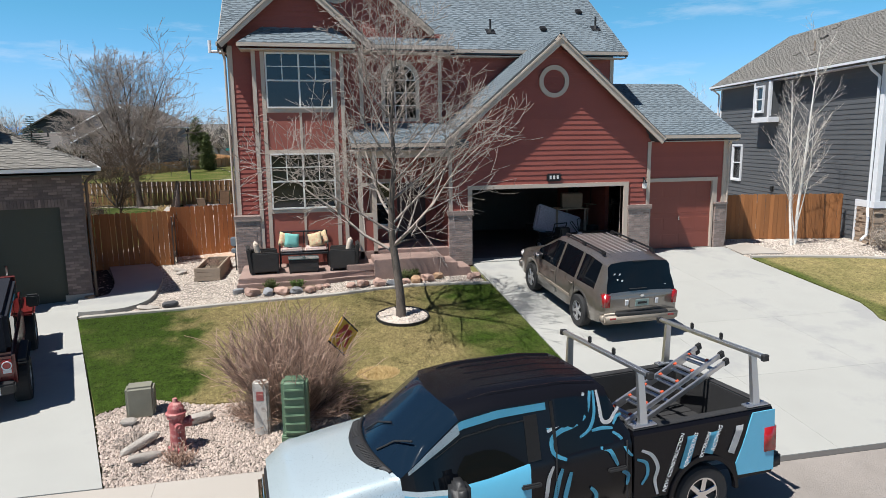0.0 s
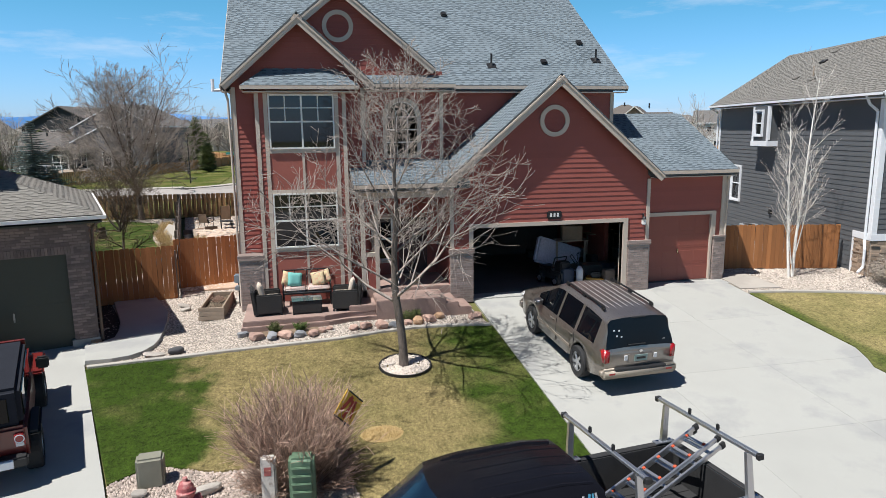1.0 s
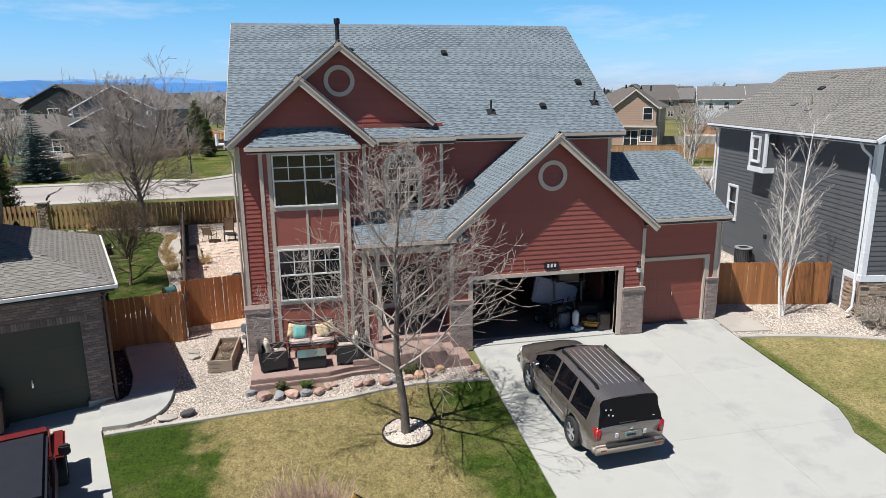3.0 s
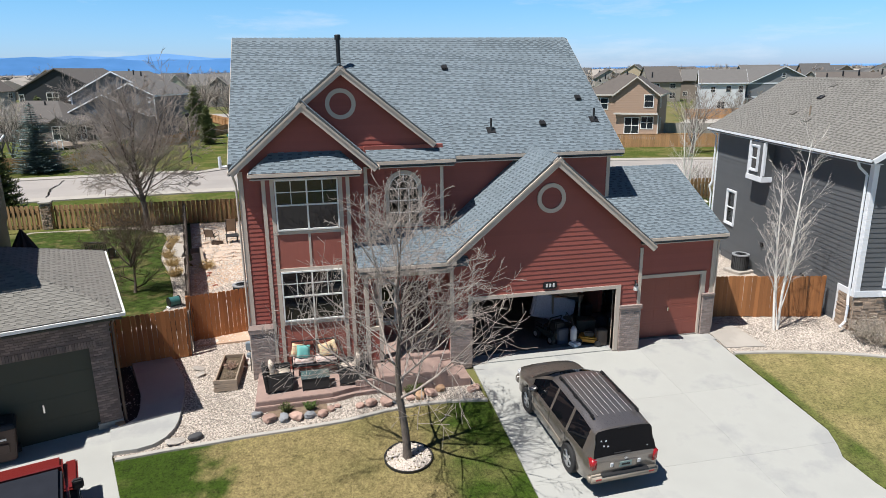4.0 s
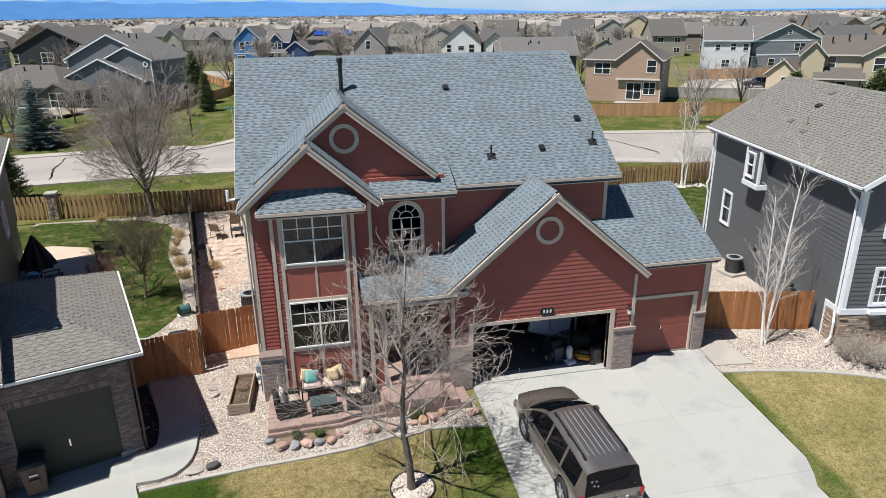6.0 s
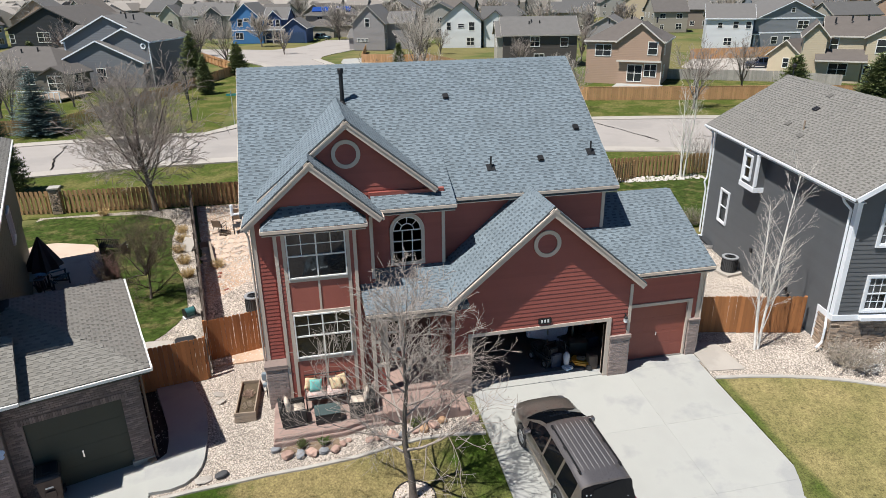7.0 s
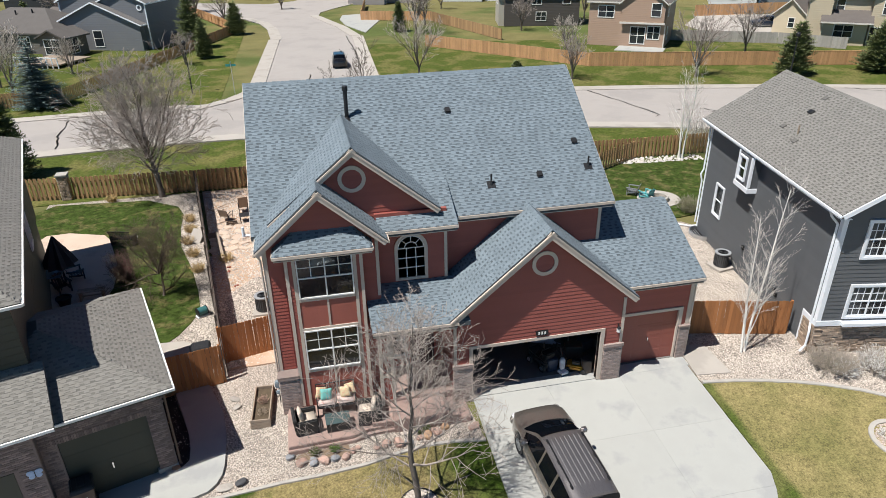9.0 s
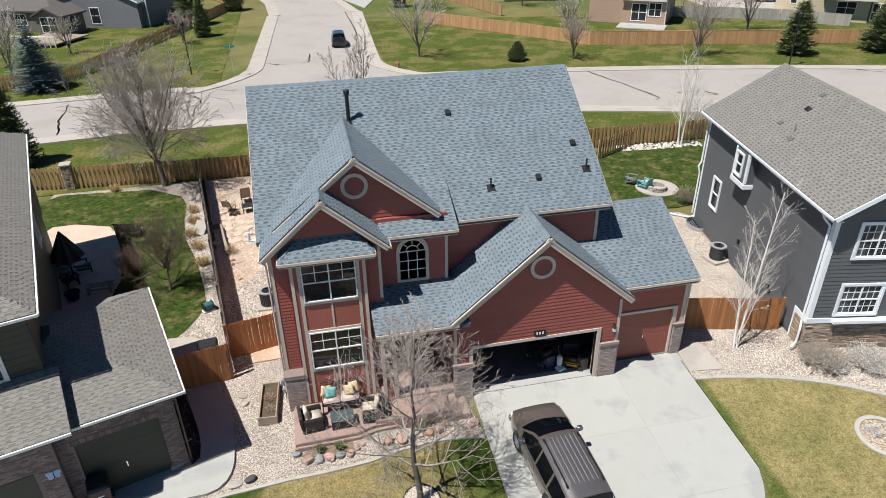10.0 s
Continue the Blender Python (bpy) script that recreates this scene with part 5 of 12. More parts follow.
gbox(grey, "stone_backing", -0.005, 0.0, 0.0, 0.85, -0.1, 1.22, MORTAR)
gbox(grey, "stone_backing", 0, 4.2, -0.005, 0.0, -0.1, 1.22, MORTAR)
ledgestone(grey, gpt(-0.006, 0.85, 0), -GV, 0.85, -0.05, 1.2)
ledgestone(grey, gpt(0, -0.006, 0), GU, 3.6, -0.05, 1.2)
# roof
gk = 0.63
gl = math.hypot(1, gk)
p0 = gpt(-0.42, 12.78, 6.22)
slope(grey, p0, -GV, GU + Vector((0, 0, gk)), 0, 3.92 * gl, full(0, 13.2), SHINGLE_T, SHINGLE_TB, seed=21, singles=120)
roof_slab(grey, [gpt(7.42, -0.42, 6.22), gpt(7.42, 12.78, 6.22), gpt(3.5, 12.78, 8.69), gpt(3.5, -0.42, 8.69)], 0.16, SHINGLE_TB)
bm = bmesh.new()
for i in range(80):
    a = gpt(3.5, -0.42 + i * 0.165, 8.70)
    b = a + GV * 0.155
    hull(bm, [a - GU * .13 - Vector((0, 0, .07)), a + Vector((0, 0, .03)), a + GU * .13 - Vector((0, 0, .07)), a - Vector((0, 0, .05))],
         [b - GU * .13 - Vector((0, 0, .07)), b + Vector((0, 0, .018)), b + GU * .13 - Vector((0, 0, .07)), b - Vector((0, 0, .05))])
bmesh.ops.recalc_face_normals(bm, faces=bm.faces[:])
tagged(part("ridge_cap", bm, SHINGLE_T, grey), kind="stuff")
beam(grey, "gutter", gpt(-0.46, 12.8, 6.2), gpt(-0.46, -0.45, 6.2), 0.07, 0.085, WHITE)
beam(grey, "rake_board", gpt(-0.42, -0.44, 6.2), gpt(3.5, -0.44, 8.67), 0.05, 0.18, WHITE)
beam(grey, "rake_board", gpt(7.42, -0.44, 6.2), gpt(3.5, -0.44, 8.67), 0.05, 0.18, WHITE)
beam(grey, "rake_board", gpt(-0.42, 12.8, 6.2), gpt(3.5, 12.8, 8.67), 0.05, 0.18, WHITE)
gbox(grey, "soffit", -0.42, 0.0, -0.4, 12.75, 6.02, 6.05, WHITE)
for pts in ([(-0.42, 0.35, 6.1), (-0.3, 0.35, 5.85), (-0.09, 0.2, 5.6), (-0.09, 0.2, 1.2), (-0.2, -0.02, 0.9), (-0.2, -0.02, 0.3), (-0.5, -0.2, 0.15)], [(-0.42, 12.6, 6.1), (-0.08, 12.5, 5.8), (-0.08, 12.5, 3.4), (-0.2, 12.5, 3.1), (-0.08, 12.5, 2.7), (-0.08, 12.5, 0.2)]):
    bm = bmesh.new()
    tube(bm, [gpt(*q) for q in pts], 0.045, 8)
    part("downpipe", bm, WHITE, grey)
for x, y, kind_ in ((1.15, 6.3, 1), (0.85, 5.9, 0), (1.15, 7.6, 0), (2.2, 7.4, 2), (3.0, 7.9, 0)):
    z = 6.22 + (x + 0.42) * gk
    c = gpt(x, y, z)
    m = Matrix.Translation(c) @ Matrix.Rotation(radians(-10.87), 4, "Z") @ Matrix.Rotation(-math.atan(gk), 4, "Y")
    if kind_ == 1:
        bm = bmesh.new()
        cyl(bm, c - Vector((0, 0, .1)), c + Vector((0, 0, .4)), 0.04, seg=10)
        part("vent_pipe", bm, GREYWOOD, grey)
    else:
        part("roof_vent", bbox(-.12, .12, -.16, .16, 0, .09 if kind_ else .05, 0.02, 1, m), DARKMETAL if kind_ else SHINGLE_TB, grey)
bm = bmesh.new()
tube(bm, [gpt(-.06, 12.3, .05), Vector((21.5, 31.15, -.12)), Vector((20.76, 31.8, -.13))], .05, 8)
part("drain_pipe", bm, WHITE, grey)
# vent hoods and meter on the side wall
for y, z in ((3.2, 0.9), (3.0, 0.75), (6.6, 1.3)):
    gbox(grey, "wall_vent", -0.1, 0.0, y, y + .16, z, z + .2, DARKMETAL)


# ---------- the brick neighbour house ----------
OLIVE = mat("olive_paint", (0.046, 0.046, 0.031), 0.6, var=0.07, scale=1.0, bump=0.05)
left = thing("house", "brown brick house with olive garage door and taupe hip roof", "house", (-5.03, 18.14, -0.35), 17.75)
LM = place_of(left)
LU, LV = (LM.to_3x3() @ Vector((1, 0, 0))), (LM.to_3x3() @ Vector((0, 1, 0)))


def lpt(x, y, z):
    return LM @ Vector((x, y, z + 0.35))


def lbox(parent, name, x0, x1, y0, y1, z0, z1, material, label=""):
    bm = bmesh.new()
    box(bm, x0, x1, y0, y1, z0 + .35, z1 + .35)
    bm.transform(LM)
    return part(name, bm, material, parent, label)


lbox(left, "wall", -0.15, 0, 0.0, 6.5, -0.4, 2.95, BRICKL)
lbox(left, "wall", -3.5, -0.15, 0.0, 0.15, 2.15, 2.95, BRICKL)
lbox(left, "wall", -0.55, -0.15, 0.0, 0.15, -0.4, 2.15, BRICKL)
lbox(left, "wall", -3.5, -3.05, 0.0, 0.15, -0.4, 2.15, BRICKL)
lbox(left, "wall", -9.5, -3.5, -0.45, -0.3, -0.4, 3.28, BRICKL)
lbox(left, "wall", -3.65, -3.5, -0.3, 1.38, -0.4, 3.28, BRICKL)
lbox(left, "wall", -3.5, -0.15, 6.35, 6.5, -0.4, 2.95, BRICKL)
lbox(left, "wall", -12.0, -3.22, 1.40, 19.2, 2.5, 6.42, OLIVE, "dark olive siding")
lbox(left, "wall", -12.0, -3.3, 6.6, 19.1, -0.4, 2.5, OLIVE)
lbox(left, "garage_door", -3.05, -0.55, 0.10, 0.16, -0.33, 2.15, OLIVE, "closed olive garage door")
for r in range(1, 4):
    lbox(left, "door_joint", -3.05, -0.55, 0.096, 0.1, -0.33 + r * .62, -0.325 + r * .62, OLIVE)
lbox(left, "door_handle", -1.83, -1.79, 0.06, 0.1, 0.55, 0.78, CHROME)
lbox(left, "garage_door", -8.6, -4.2, -0.47, -0.44, -0.33, 2.0, OLIVE)
# brick courses on the faces that show
lb = mesh_from("brick", *brick_shape(0.194, 0.02, 0.062), BRICKL)
lbs = mesh_from("brick", *brick_shape(0.062, 0.02, 0.194), BRICKL)
course = 0
z = -0.3
nb = 0
while z < 2.85:
    for s0, s1 in (((-0.55, 0.0), (-3.5, -3.05)) if z < 2.14 else ((-3.5, 0.0),)):
        s = s0 + (0.1 if course % 2 else 0.0)
        while s < s1 - 0.15:
            if 2.14 < z < 2.36 and -3.25 < s < -0.4:
                s += 0.2
                continue
            piece("brick", lb, left, Matrix.Translation((s, -0.012 + random.uniform(-.003, .003), z + .35)))
            nb += 1
            s += 0.203
    z += 0.071
    course += 1
s = -3.2
while s < -0.42:
    piece("brick", lbs, left, Matrix.Translation((s, -0.02 + random.uniform(-.003, .003), 2.16 + .35)))
    s += 0.071
# brick face of the front bay, too many to lift out singly
bv, bf = brick_shape(0.194, 0.02, 0.062)
fv, ff = [], []
for row in range(50):
    x_ = -6.4 + (0.1 if row % 2 else 0.0)
    z_ = -0.3 + row * .071
    while x_ < -3.68:
        if not (z_ < 2.02 and x_ < -4.15):
            o_ = len(fv)
            d_ = random.uniform(-.004, .004)
            fv += [LM @ Vector((q[0] + x_, q[1] - .462 + d_, q[2] + z_ + .35)) for q in bv]
            ff += [[k + o_ for k in q] for q in bf]
        x_ += .203
bm = bmesh.new()
bvs = [bm.verts.new(q) for q in fv]
for q in ff:
    bm.faces.new([bvs[k] for k in q])
part("brick_facing", bm, BRICKL, left)
ob_ = thing("wall_ornament", "pale blue metal butterfly ornament on the brick wall", "wall ornament", lpt(-3.72, -.49, 1.74), 17.75)
ORNB = mat("pale_blue_enamel", (0.35, 0.45, 0.62), 0.4, var=0.2, scale=20)
for sx in (-1, 1):
    for sz, w_, h_ in ((1, .13, .10), (-1, .09, .08)):
        bm = bmesh.new()
        bmesh.ops.create_icosphere(bm, subdivisions=2, radius=1)
        bm.transform(pose(sx * .09, 0, sz * .06, 0, sx * sz * -25, 0) @ Matrix.Diagonal((w_, .015, h_, 1)))
        part("wing", bm, ORNB, ob_, local=True)
part("body", bbox(-.012, .012, -.02, .02, -.11, .11, .006, 1), DARKMETAL, ob_, local=True)
lbox(left, "foundation", -0.62, 0.02, -0.03, 0.4, -0.45, -0.1, EDGEC, "pale concrete footing")
for z_ in range(14):
    lbox(left, "siding_board", -9.0, -3.22, 1.384 - .001 * (z_ % 2), 1.40, 3.0 + z_ * .245, 3.237 + z_ * .245, OLIVE)
    lbox(left, "siding_board", -3.22, -3.205, 1.40, 19.2, 3.0 + z_ * .245, 3.237 + z_ * .245, OLIVE)
# roofs
lk = 0.42
def hip(parent, x0, x1, y0, y1, ze, k, mats, base, seeds, pt, ridge_along_y=True, faces="rf", u=None, v=None):
    """A hip roof over a rectangle. faces: which slopes get shingle courses (r right, f front, b back)."""
    half = (x1 - x0) / 2
    zr = ze + half * k
    xm = (x0 + x1) / 2
    a, b, c, d = pt(x0, y0, ze), pt(x1, y0, ze), pt(x1, y1, ze), pt(x0, y1, ze)
    e, f = pt(xm, y0 + half, zr), pt(xm, y1 - half, zr)
    bm = bmesh.new()
    vs = [bm.verts.new(q) for q in (a, b, c, d, e, f)]
    for q in ((0, 1, 4), (1, 2, 5, 4), (2, 3, 5), (3, 0, 4, 5), (0, 3, 2, 1)):
        bm.faces.new([vs[i] for i in q])
    bmesh.ops.recalc_face_normals(bm, faces=bm.faces[:])
    part("roof", bm, base, parent)
    sl_ = math.hypot(1, k) * half
    if "r" in faces:
        shingles(parent, b, v, -u + Vector((0, 0, k)), lambda t: (half * t / sl_, (y1 - y0) - half * t / sl_), sl_, mats, seed=seeds[0])
    if "f" in faces:
        shingles(parent, a, u, v + Vector((0, 0, k)), lambda t: (half * t / sl_, (x1 - x0) - half * t / sl_), sl_, mats, seed=seeds[1])
    if "b" in faces:
        shingles(parent, c, -u, -v + Vector((0, 0, k)), lambda t: (half * t / sl_, (x1 - x0) - half * t / sl_), sl_, mats, seed=seeds[0] + 9)


hip(left, -6.2, 0.36, -0.36, 6.86, 3.14, lk, SHINGLE_L, SHINGLE_TB, (31, 32), lpt, u=LU, v=LV, faces="rfb")
roof_slab(left, [lpt(-9.8, -.85, 3.38), lpt(-2.85, -.85, 3.38), lpt(-2.85, 1.36, 3.38 + 2.21 * lk), lpt(-9.8, 1.36, 3.38 + 2.21 * lk)], 0.14, SHINGLE_TB)
shingles(left, lpt(-9.8, -.85, 3.38), LU, LV + Vector((0, 0, lk)), lambda t: (0, 6.95), 2.21 * math.hypot(1, lk), SHINGLE_L, seed=34)
bm = bmesh.new()
hull(bm, [lpt(-3.66, -.44, 3.2), lpt(-3.66, 1.38, 3.2), lpt(-3.66, 1.38, 4.1), lpt(-3.66, -.44, 3.42)], [lpt(-3.5, -.44, 3.2), lpt(-3.5, 1.38, 3.2), lpt(-3.5, 1.38, 4.1), lpt(-3.5, -.44, 3.42)])
bmesh.ops.recalc_face_normals(bm, faces=bm.faces[:])
part("gable_wall", bm, OLIVE, left)
hip(left, -12.4, -2.84, 0.98, 19.6, 6.5, 0.55, SHINGLE_L, SHINGLE_TB, (35, 36), lpt, u=LU, v=LV)
for a, b in (((0.40, -0.38, 3.12), (0.40, 6.88, 3.12)), ((-3.0, -0.40, 3.12), (0.42, -0.40, 3.12)), ((-9.8, -0.89, 3.37), (-2.85, -0.89, 3.37)), ((-2.80, 0.96, 6.48), (-2.80, 19.6, 6.48)), ((-9, 0.94, 6.48), (-2.80, 0.94, 6.48))):
    beam(left, "gutter", lpt(*a), lpt(*b), 0.06, 0.085, FRAME_W)
lbox(left, "soffit", -3.5, 0.33, -0.35, 0.0, 2.94, 2.98, OLIVE)
lbox(left, "soffit", 0.0, 0.33, 0.0, 6.5, 2.94, 2.98, OLIVE)
bm = bmesh.new()
tube(bm, [lpt(0.36, 0.05, 3.05), lpt(0.08, 0.06, 2.75), lpt(0.08, 0.06, -0.2)], 0.04, 8)
part("downpipe", bm, mat("brown_downpipe", (0.10, 0.065, 0.045), 0.5), left)
window(left, lpt(-5.4, 1.38, 4.3), LU, 1.2, 1.1, 2, 1, 0.06, FRAME_W, FRAME_W, 0.08)
window(left, lpt(-3.2, 12.0, 3.6), LV, 1.2, 1.2, 2, 1, 0.06, FRAME_W, FRAME_W, 0.08)


# ---------- fences ----------
def board_mesh(name, w, t, h, material, ear=0.03):
    vs = [(-w / 2, -t / 2, 0), (w / 2, -t / 2, 0), (w / 2, -t / 2, h - ear), (w / 2 - ear, -t / 2, h), (-w / 2 + ear, -t / 2, h), (-w / 2, -t / 2, h - ear)]
    vs += [(x, -y, z) for x, y, z in vs]
    fs = [(0, 1, 2, 3, 4, 5), (11, 10, 9, 8, 7, 6)] + [(i, (i + 6), (i + 1) % 6 + 6, (i + 1) % 6) for i in range(6)]
    return mesh_from(name, vs, fs, material)


def fence(p0, p1, h, label, material, pitch=0.15, w=0.143, rails_front=False, group="", z_of=None, post_every=2.4, limit=300, cap=False, both=False):
    p0, p1 = Vector((*p0, 0)), Vector((*p1, 0))
    d = (p1 - p0)
    ln = d.length
    d = d / ln
    ang = math.degrees(math.atan2(d.y, d.x))
    z_of = z_of or ground_z
    f = thing("fence", label, "fence", (p0.x, p0.y, z_of(p0.x, p0.y)), ang, group)
    inv = place_of(f).inverted()
    me = board_mesh("board", w, 0.018, h, material)
    s, i, nb_ = w / 2, 0, 0
    rest = bmesh.new()
    while s < ln:
        p = p0 + d * s
        z = z_of(p.x, p.y) + random.uniform(-0.012, 0.012)
        off = -0.045 if not (both and i % 2) else 0.085
        m = inv @ pose(p.x, p.y, z, 0, 0, ang) @ pose(0, off, 0, 0, random.uniform(-.35, .35), 0)
        if nb_ < limit:
            piece("board", me, f, m)
            nb_ += 1
        else:
            box(rest, -w / 2, w / 2, -.009, .009, 0, h, m)
        s += pitch
        i += 1
    if rest.verts:
        tagged(part("boarding", rest, material, f, local=True), kind="stuff")
    else:
        rest.free()
    n = max(1, int(ln / post_every))
    for k in range(n + 1):
        p = p0 + d * (ln * k / n)
        bm = bbox(-.045, .045, -.045 + .055, .045 + .055, -0.1, h - 0.02, 0.006, 1, pose(p.x, p.y, z_of(p.x, p.y), 0, 0, ang))
        part("post", bm, material, f)
    for k in range(n):
        a, b = p0 + d * (ln * k / n), p0 + d * (ln * (k + 1) / n)
        for zz in (0.25, h - 0.3):
            q = Vector((-d.y, d.x, 0)) * 0.02
            beam(f, "rail", a + q + Vector((0, 0, z_of(a.x, a.y) + zz)), b + q + Vector((0, 0, z_of(b.x, b.y) + zz)), 0.04, 0.09, material)
    if cap:
        for k in range(n):
            a, b = p0 + d * (ln * k / n), p0 + d * (ln * (k + 1) / n)
            beam(f, "cap_rail", a + Vector((0, 0, z_of(a.x, a.y) + h + .03)), b + Vector((0, 0, z_of(b.x, b.y) + h + .03)), 0.14, 0.04, material)
    return f


fence((-6.1, 21.95), (-3.85, 22.42), 1.75, "orange-stained cedar gate fence with dog-eared boards", CEDAR)
fence((-4.0, 23.72), (-1.55, 24.28), 1.75, "orange-stained cedar fence beside the house wall", CEDAR)
fence((14.4, 21.3), (19.36, 20.05), 1.62, "orange-stained cedar fence between the two houses", CEDAR)
fence((-3.8, 22.7), (-7.25, 44.2), 1.55, "dark weathered boundary fence between the yards", mat("dark_weathered_boards", (0.085, 0.066, 0.054), 0.85, var=0.25, scale=4, fine=25, bump=0.2, rnd=0.4, stretch=(1, 1, 0.12)))
fence((-15.3, 45.0), (-7.3, 44.45), 1.5, "weathered brown picket fence at the back of the yards", BROWNFENCE, pitch=0.15, w=0.145, both=True)
fence((-7.3, 44.45), (30.0, 43.3), 1.5, "weathered brown picket fence along the back street", BROWNFENCE, pitch=0.15, w=0.145, both=True)
fence((-28.0, 47.0), (-16.1, 45.05), 1.5, "weathered brown picket fence with wide gaps", BROWNFENCE, pitch=0.15, w=0.145, both=True)
fence((20.4, 41.2), (23.9, 43.1), 1.4, "brown picket fence across the back yard", BROWNFENCE, pitch=0.15, w=0.145, both=True)
ORANGEF = mat("orange_far_fence", (0.46, 0.255, 0.12), 0.8, var=0.15, scale=1.0, bump=0.2, rnd=0.2, isl=0.3)
flat = lambda x, y: BZ
fence((18.5, 97.0), (35.0, 76.5), 1.6, "tan board fence beyond the verge", ORANGEF, pitch=0.26, w=0.24, z_of=flat, limit=0)
fence((35.0, 76.5), (58.0, 70.5), 1.6, "tan board fence with capped rail beyond the verge", ORANGEF, pitch=0.26, w=0.24, z_of=flat, limit=0, cap=True)
fence((58.0, 70.5), (100.0, 59.0), 1.6, "tan board fence with capped rail beyond the verge", ORANGEF, pitch=0.26, w=0.24, z_of=flat, limit=0, cap=True)
fence((12.4, 128), (15.5, 150), 1.6, "bright tan board fence beside the side street", ORANGEF, pitch=0.26, w=0.25, z_of=flat, limit=0)
fence((12.4, 128), (24.5, 123.5), 1.6, "bright tan board fence beside the side street", ORANGEF, pitch=0.26, w=0.25, z_of=flat, limit=0)
fence((-24.0, 73.6), (-40.0, 71.5), 1.5, "dark weathered picket fence behind the verge", BROWNFENCE, pitch=0.15, w=0.145, both=True, z_of=flat, limit=0)
fence((-13.5, 106), (-24.0, 73.6), 1.4, "dark weathered picket fence along the lawn", BROWNFENCE, pitch=0.15, w=0.145, both=True, z_of=flat, limit=0)
fence((-9.5, 119), (-13.5, 106), 1.4, "tan board fence along the lawn", ORANGEF, pitch=0.26, w=0.25, z_of=flat, limit=0)
fence((-9.5, 119), (-26.0, 165), 1.6, "tan board fence along the lawn", ORANGEF, pitch=0.26, w=0.25, z_of=flat, limit=0)
GREYF = mat("grey_far_fence", (0.30, 0.28, 0.25), 0.85, var=0.15, bump=0.2, isl=0.3)
fence((54, 91), (66.6, 84), 1.5, "grey weathered board fence", GREYF, pitch=0.26, w=0.25, z_of=flat, limit=0)
fence((66.6, 84), (72, 77.5), 1.5, "grey weathered board fence", GREYF, pitch=0.26, w=0.25, z_of=flat, limit=0)
flat_poly("far_lot", [(62.5, 91.0), (70.6, 89.0), (80.5, 101.5), (89, 110), (74, 116), (64, 104)], 0.02, 0.1, CONC_W, "pale concrete lot behind a weathered fence", "driveway", cell=30)
fence((71.5, 113.5), (89.5, 112.5), 1.9, "tan board fence beside the far street", ORANGEF, pitch=0.26, w=0.25, z_of=flat, limit=0)
fence((24.5, 123.5), (30.5, 99), 1.6, "dark board fence of a far yard", BROWNFENCE, pitch=0.26, w=0.25, z_of=flat, limit=0)


def stone_pillar(x, y, h=1.75):
    t = thing("pillar", "square fence pillar of rough stone with a pale cap", "pillar", (x, y, ground_z(x, y)), 4, "fence pillars")
    part("core", bbox(-.26, .26, -.26, .26, -0.1, h - .1, m=None), MORTAR, t, local=True)
    r = random.Random(int(x * 10))
    for side in range(4):
        m = pose(0, 0, 0, 0, 0, 90 * side)
        z = 0.0
        while z < h - .2:
            hh = r.uniform(.12, .22)
            s = -.29
            while s < .24:
                w = min(r.uniform(.14, .3), .29 - s)
                bm = bbox(s + .008, s + w - .008, -.30 - r.uniform(0, .03), -.25, z + .008, min(z + hh, h - .12) - .008, 0.015, 1, m)
                part("stone", bm, STONE, t, local=True)
                s += w
            z += hh
    part("cap", bbox(-.36, .36, -.36, .36, h - .1, h + .02, 0.02, 1), EDGEC, t, "pale stone cap", local=True)


stone_pillar(-15.6, 45.1)
stone_pillar(-24.0, 73.9)


# ---------- patio, steps and garden things ----------
PATIO = mat("brown_stamped_concrete", (0.285, 0.196, 0.165), 0.75, var=0.28, scale=2.0, fine=45, bump=0.25, rnd=0.1, col2=(0.25, 0.175, 0.15), spots=0.4, spot_scale=1.3)


def tier(parent, name, pts, z0, z1, material):
    bm = bmesh.new()
    hull(bm, [(x, y, z0) for x, y in pts], [(x, y, z1) for x, y in pts])
    bmesh.ops.bevel(bm, geom=[e for e in bm.edges if abs(e.verts[0].co.z - z1) < 1e-4 and abs(e.verts[1].co.z - z1) < 1e-4], offset=0.018, segments=2, affect="EDGES")
    return part(name, bm, material, parent)


patio = thing("patio", "two-tier brown stamped concrete patio with steps to the porch", "patio", (1.5, 18.8, -0.2), kind="structure")
tier(patio, "plinth", [(-1.42, 17.70), (0.9, 17.78), (1.5, 17.98), (2.3, 18.0), (2.3, 19.85), (-1.42, 19.8)], -0.35, -0.02, PATIO)
tier(patio, "slab", [(-1.38, 17.78), (0.8, 17.86), (1.4, 18.08), (2.3, 18.1), (2.3, 19.8), (-1.38, 19.78)], -0.02, 0.12, PATIO)
tier(patio, "step", [(1.5, 18.12), (2.28, 18.08), (2.28, 18.95), (1.5, 18.95)], 0.12, 0.28, PATIO)
tier(patio, "platform", [(2.25, 17.95), (4.25, 17.92), (4.25, 18.98), (2.25, 18.98)], -0.3, 0.42, PATIO)
tier(patio, "step", [(4.25, 17.92), (4.62, 17.92), (4.62, 18.98), (4.25, 18.98)], -0.3, 0.26, PATIO)
tier(patio, "step", [(4.62, 17.92), (5.0, 17.92), (5.0, 18.88), (4.62, 18.88)], -0.3, 0.10, PATIO)
tier(patio, "porch_floor", [(1.92, 18.95), (4.62, 18.95), (4.62, 20.9), (2.3, 20.9), (2.3, 19.7), (1.92, 19.7)], -0.3, 0.52, PATIO)

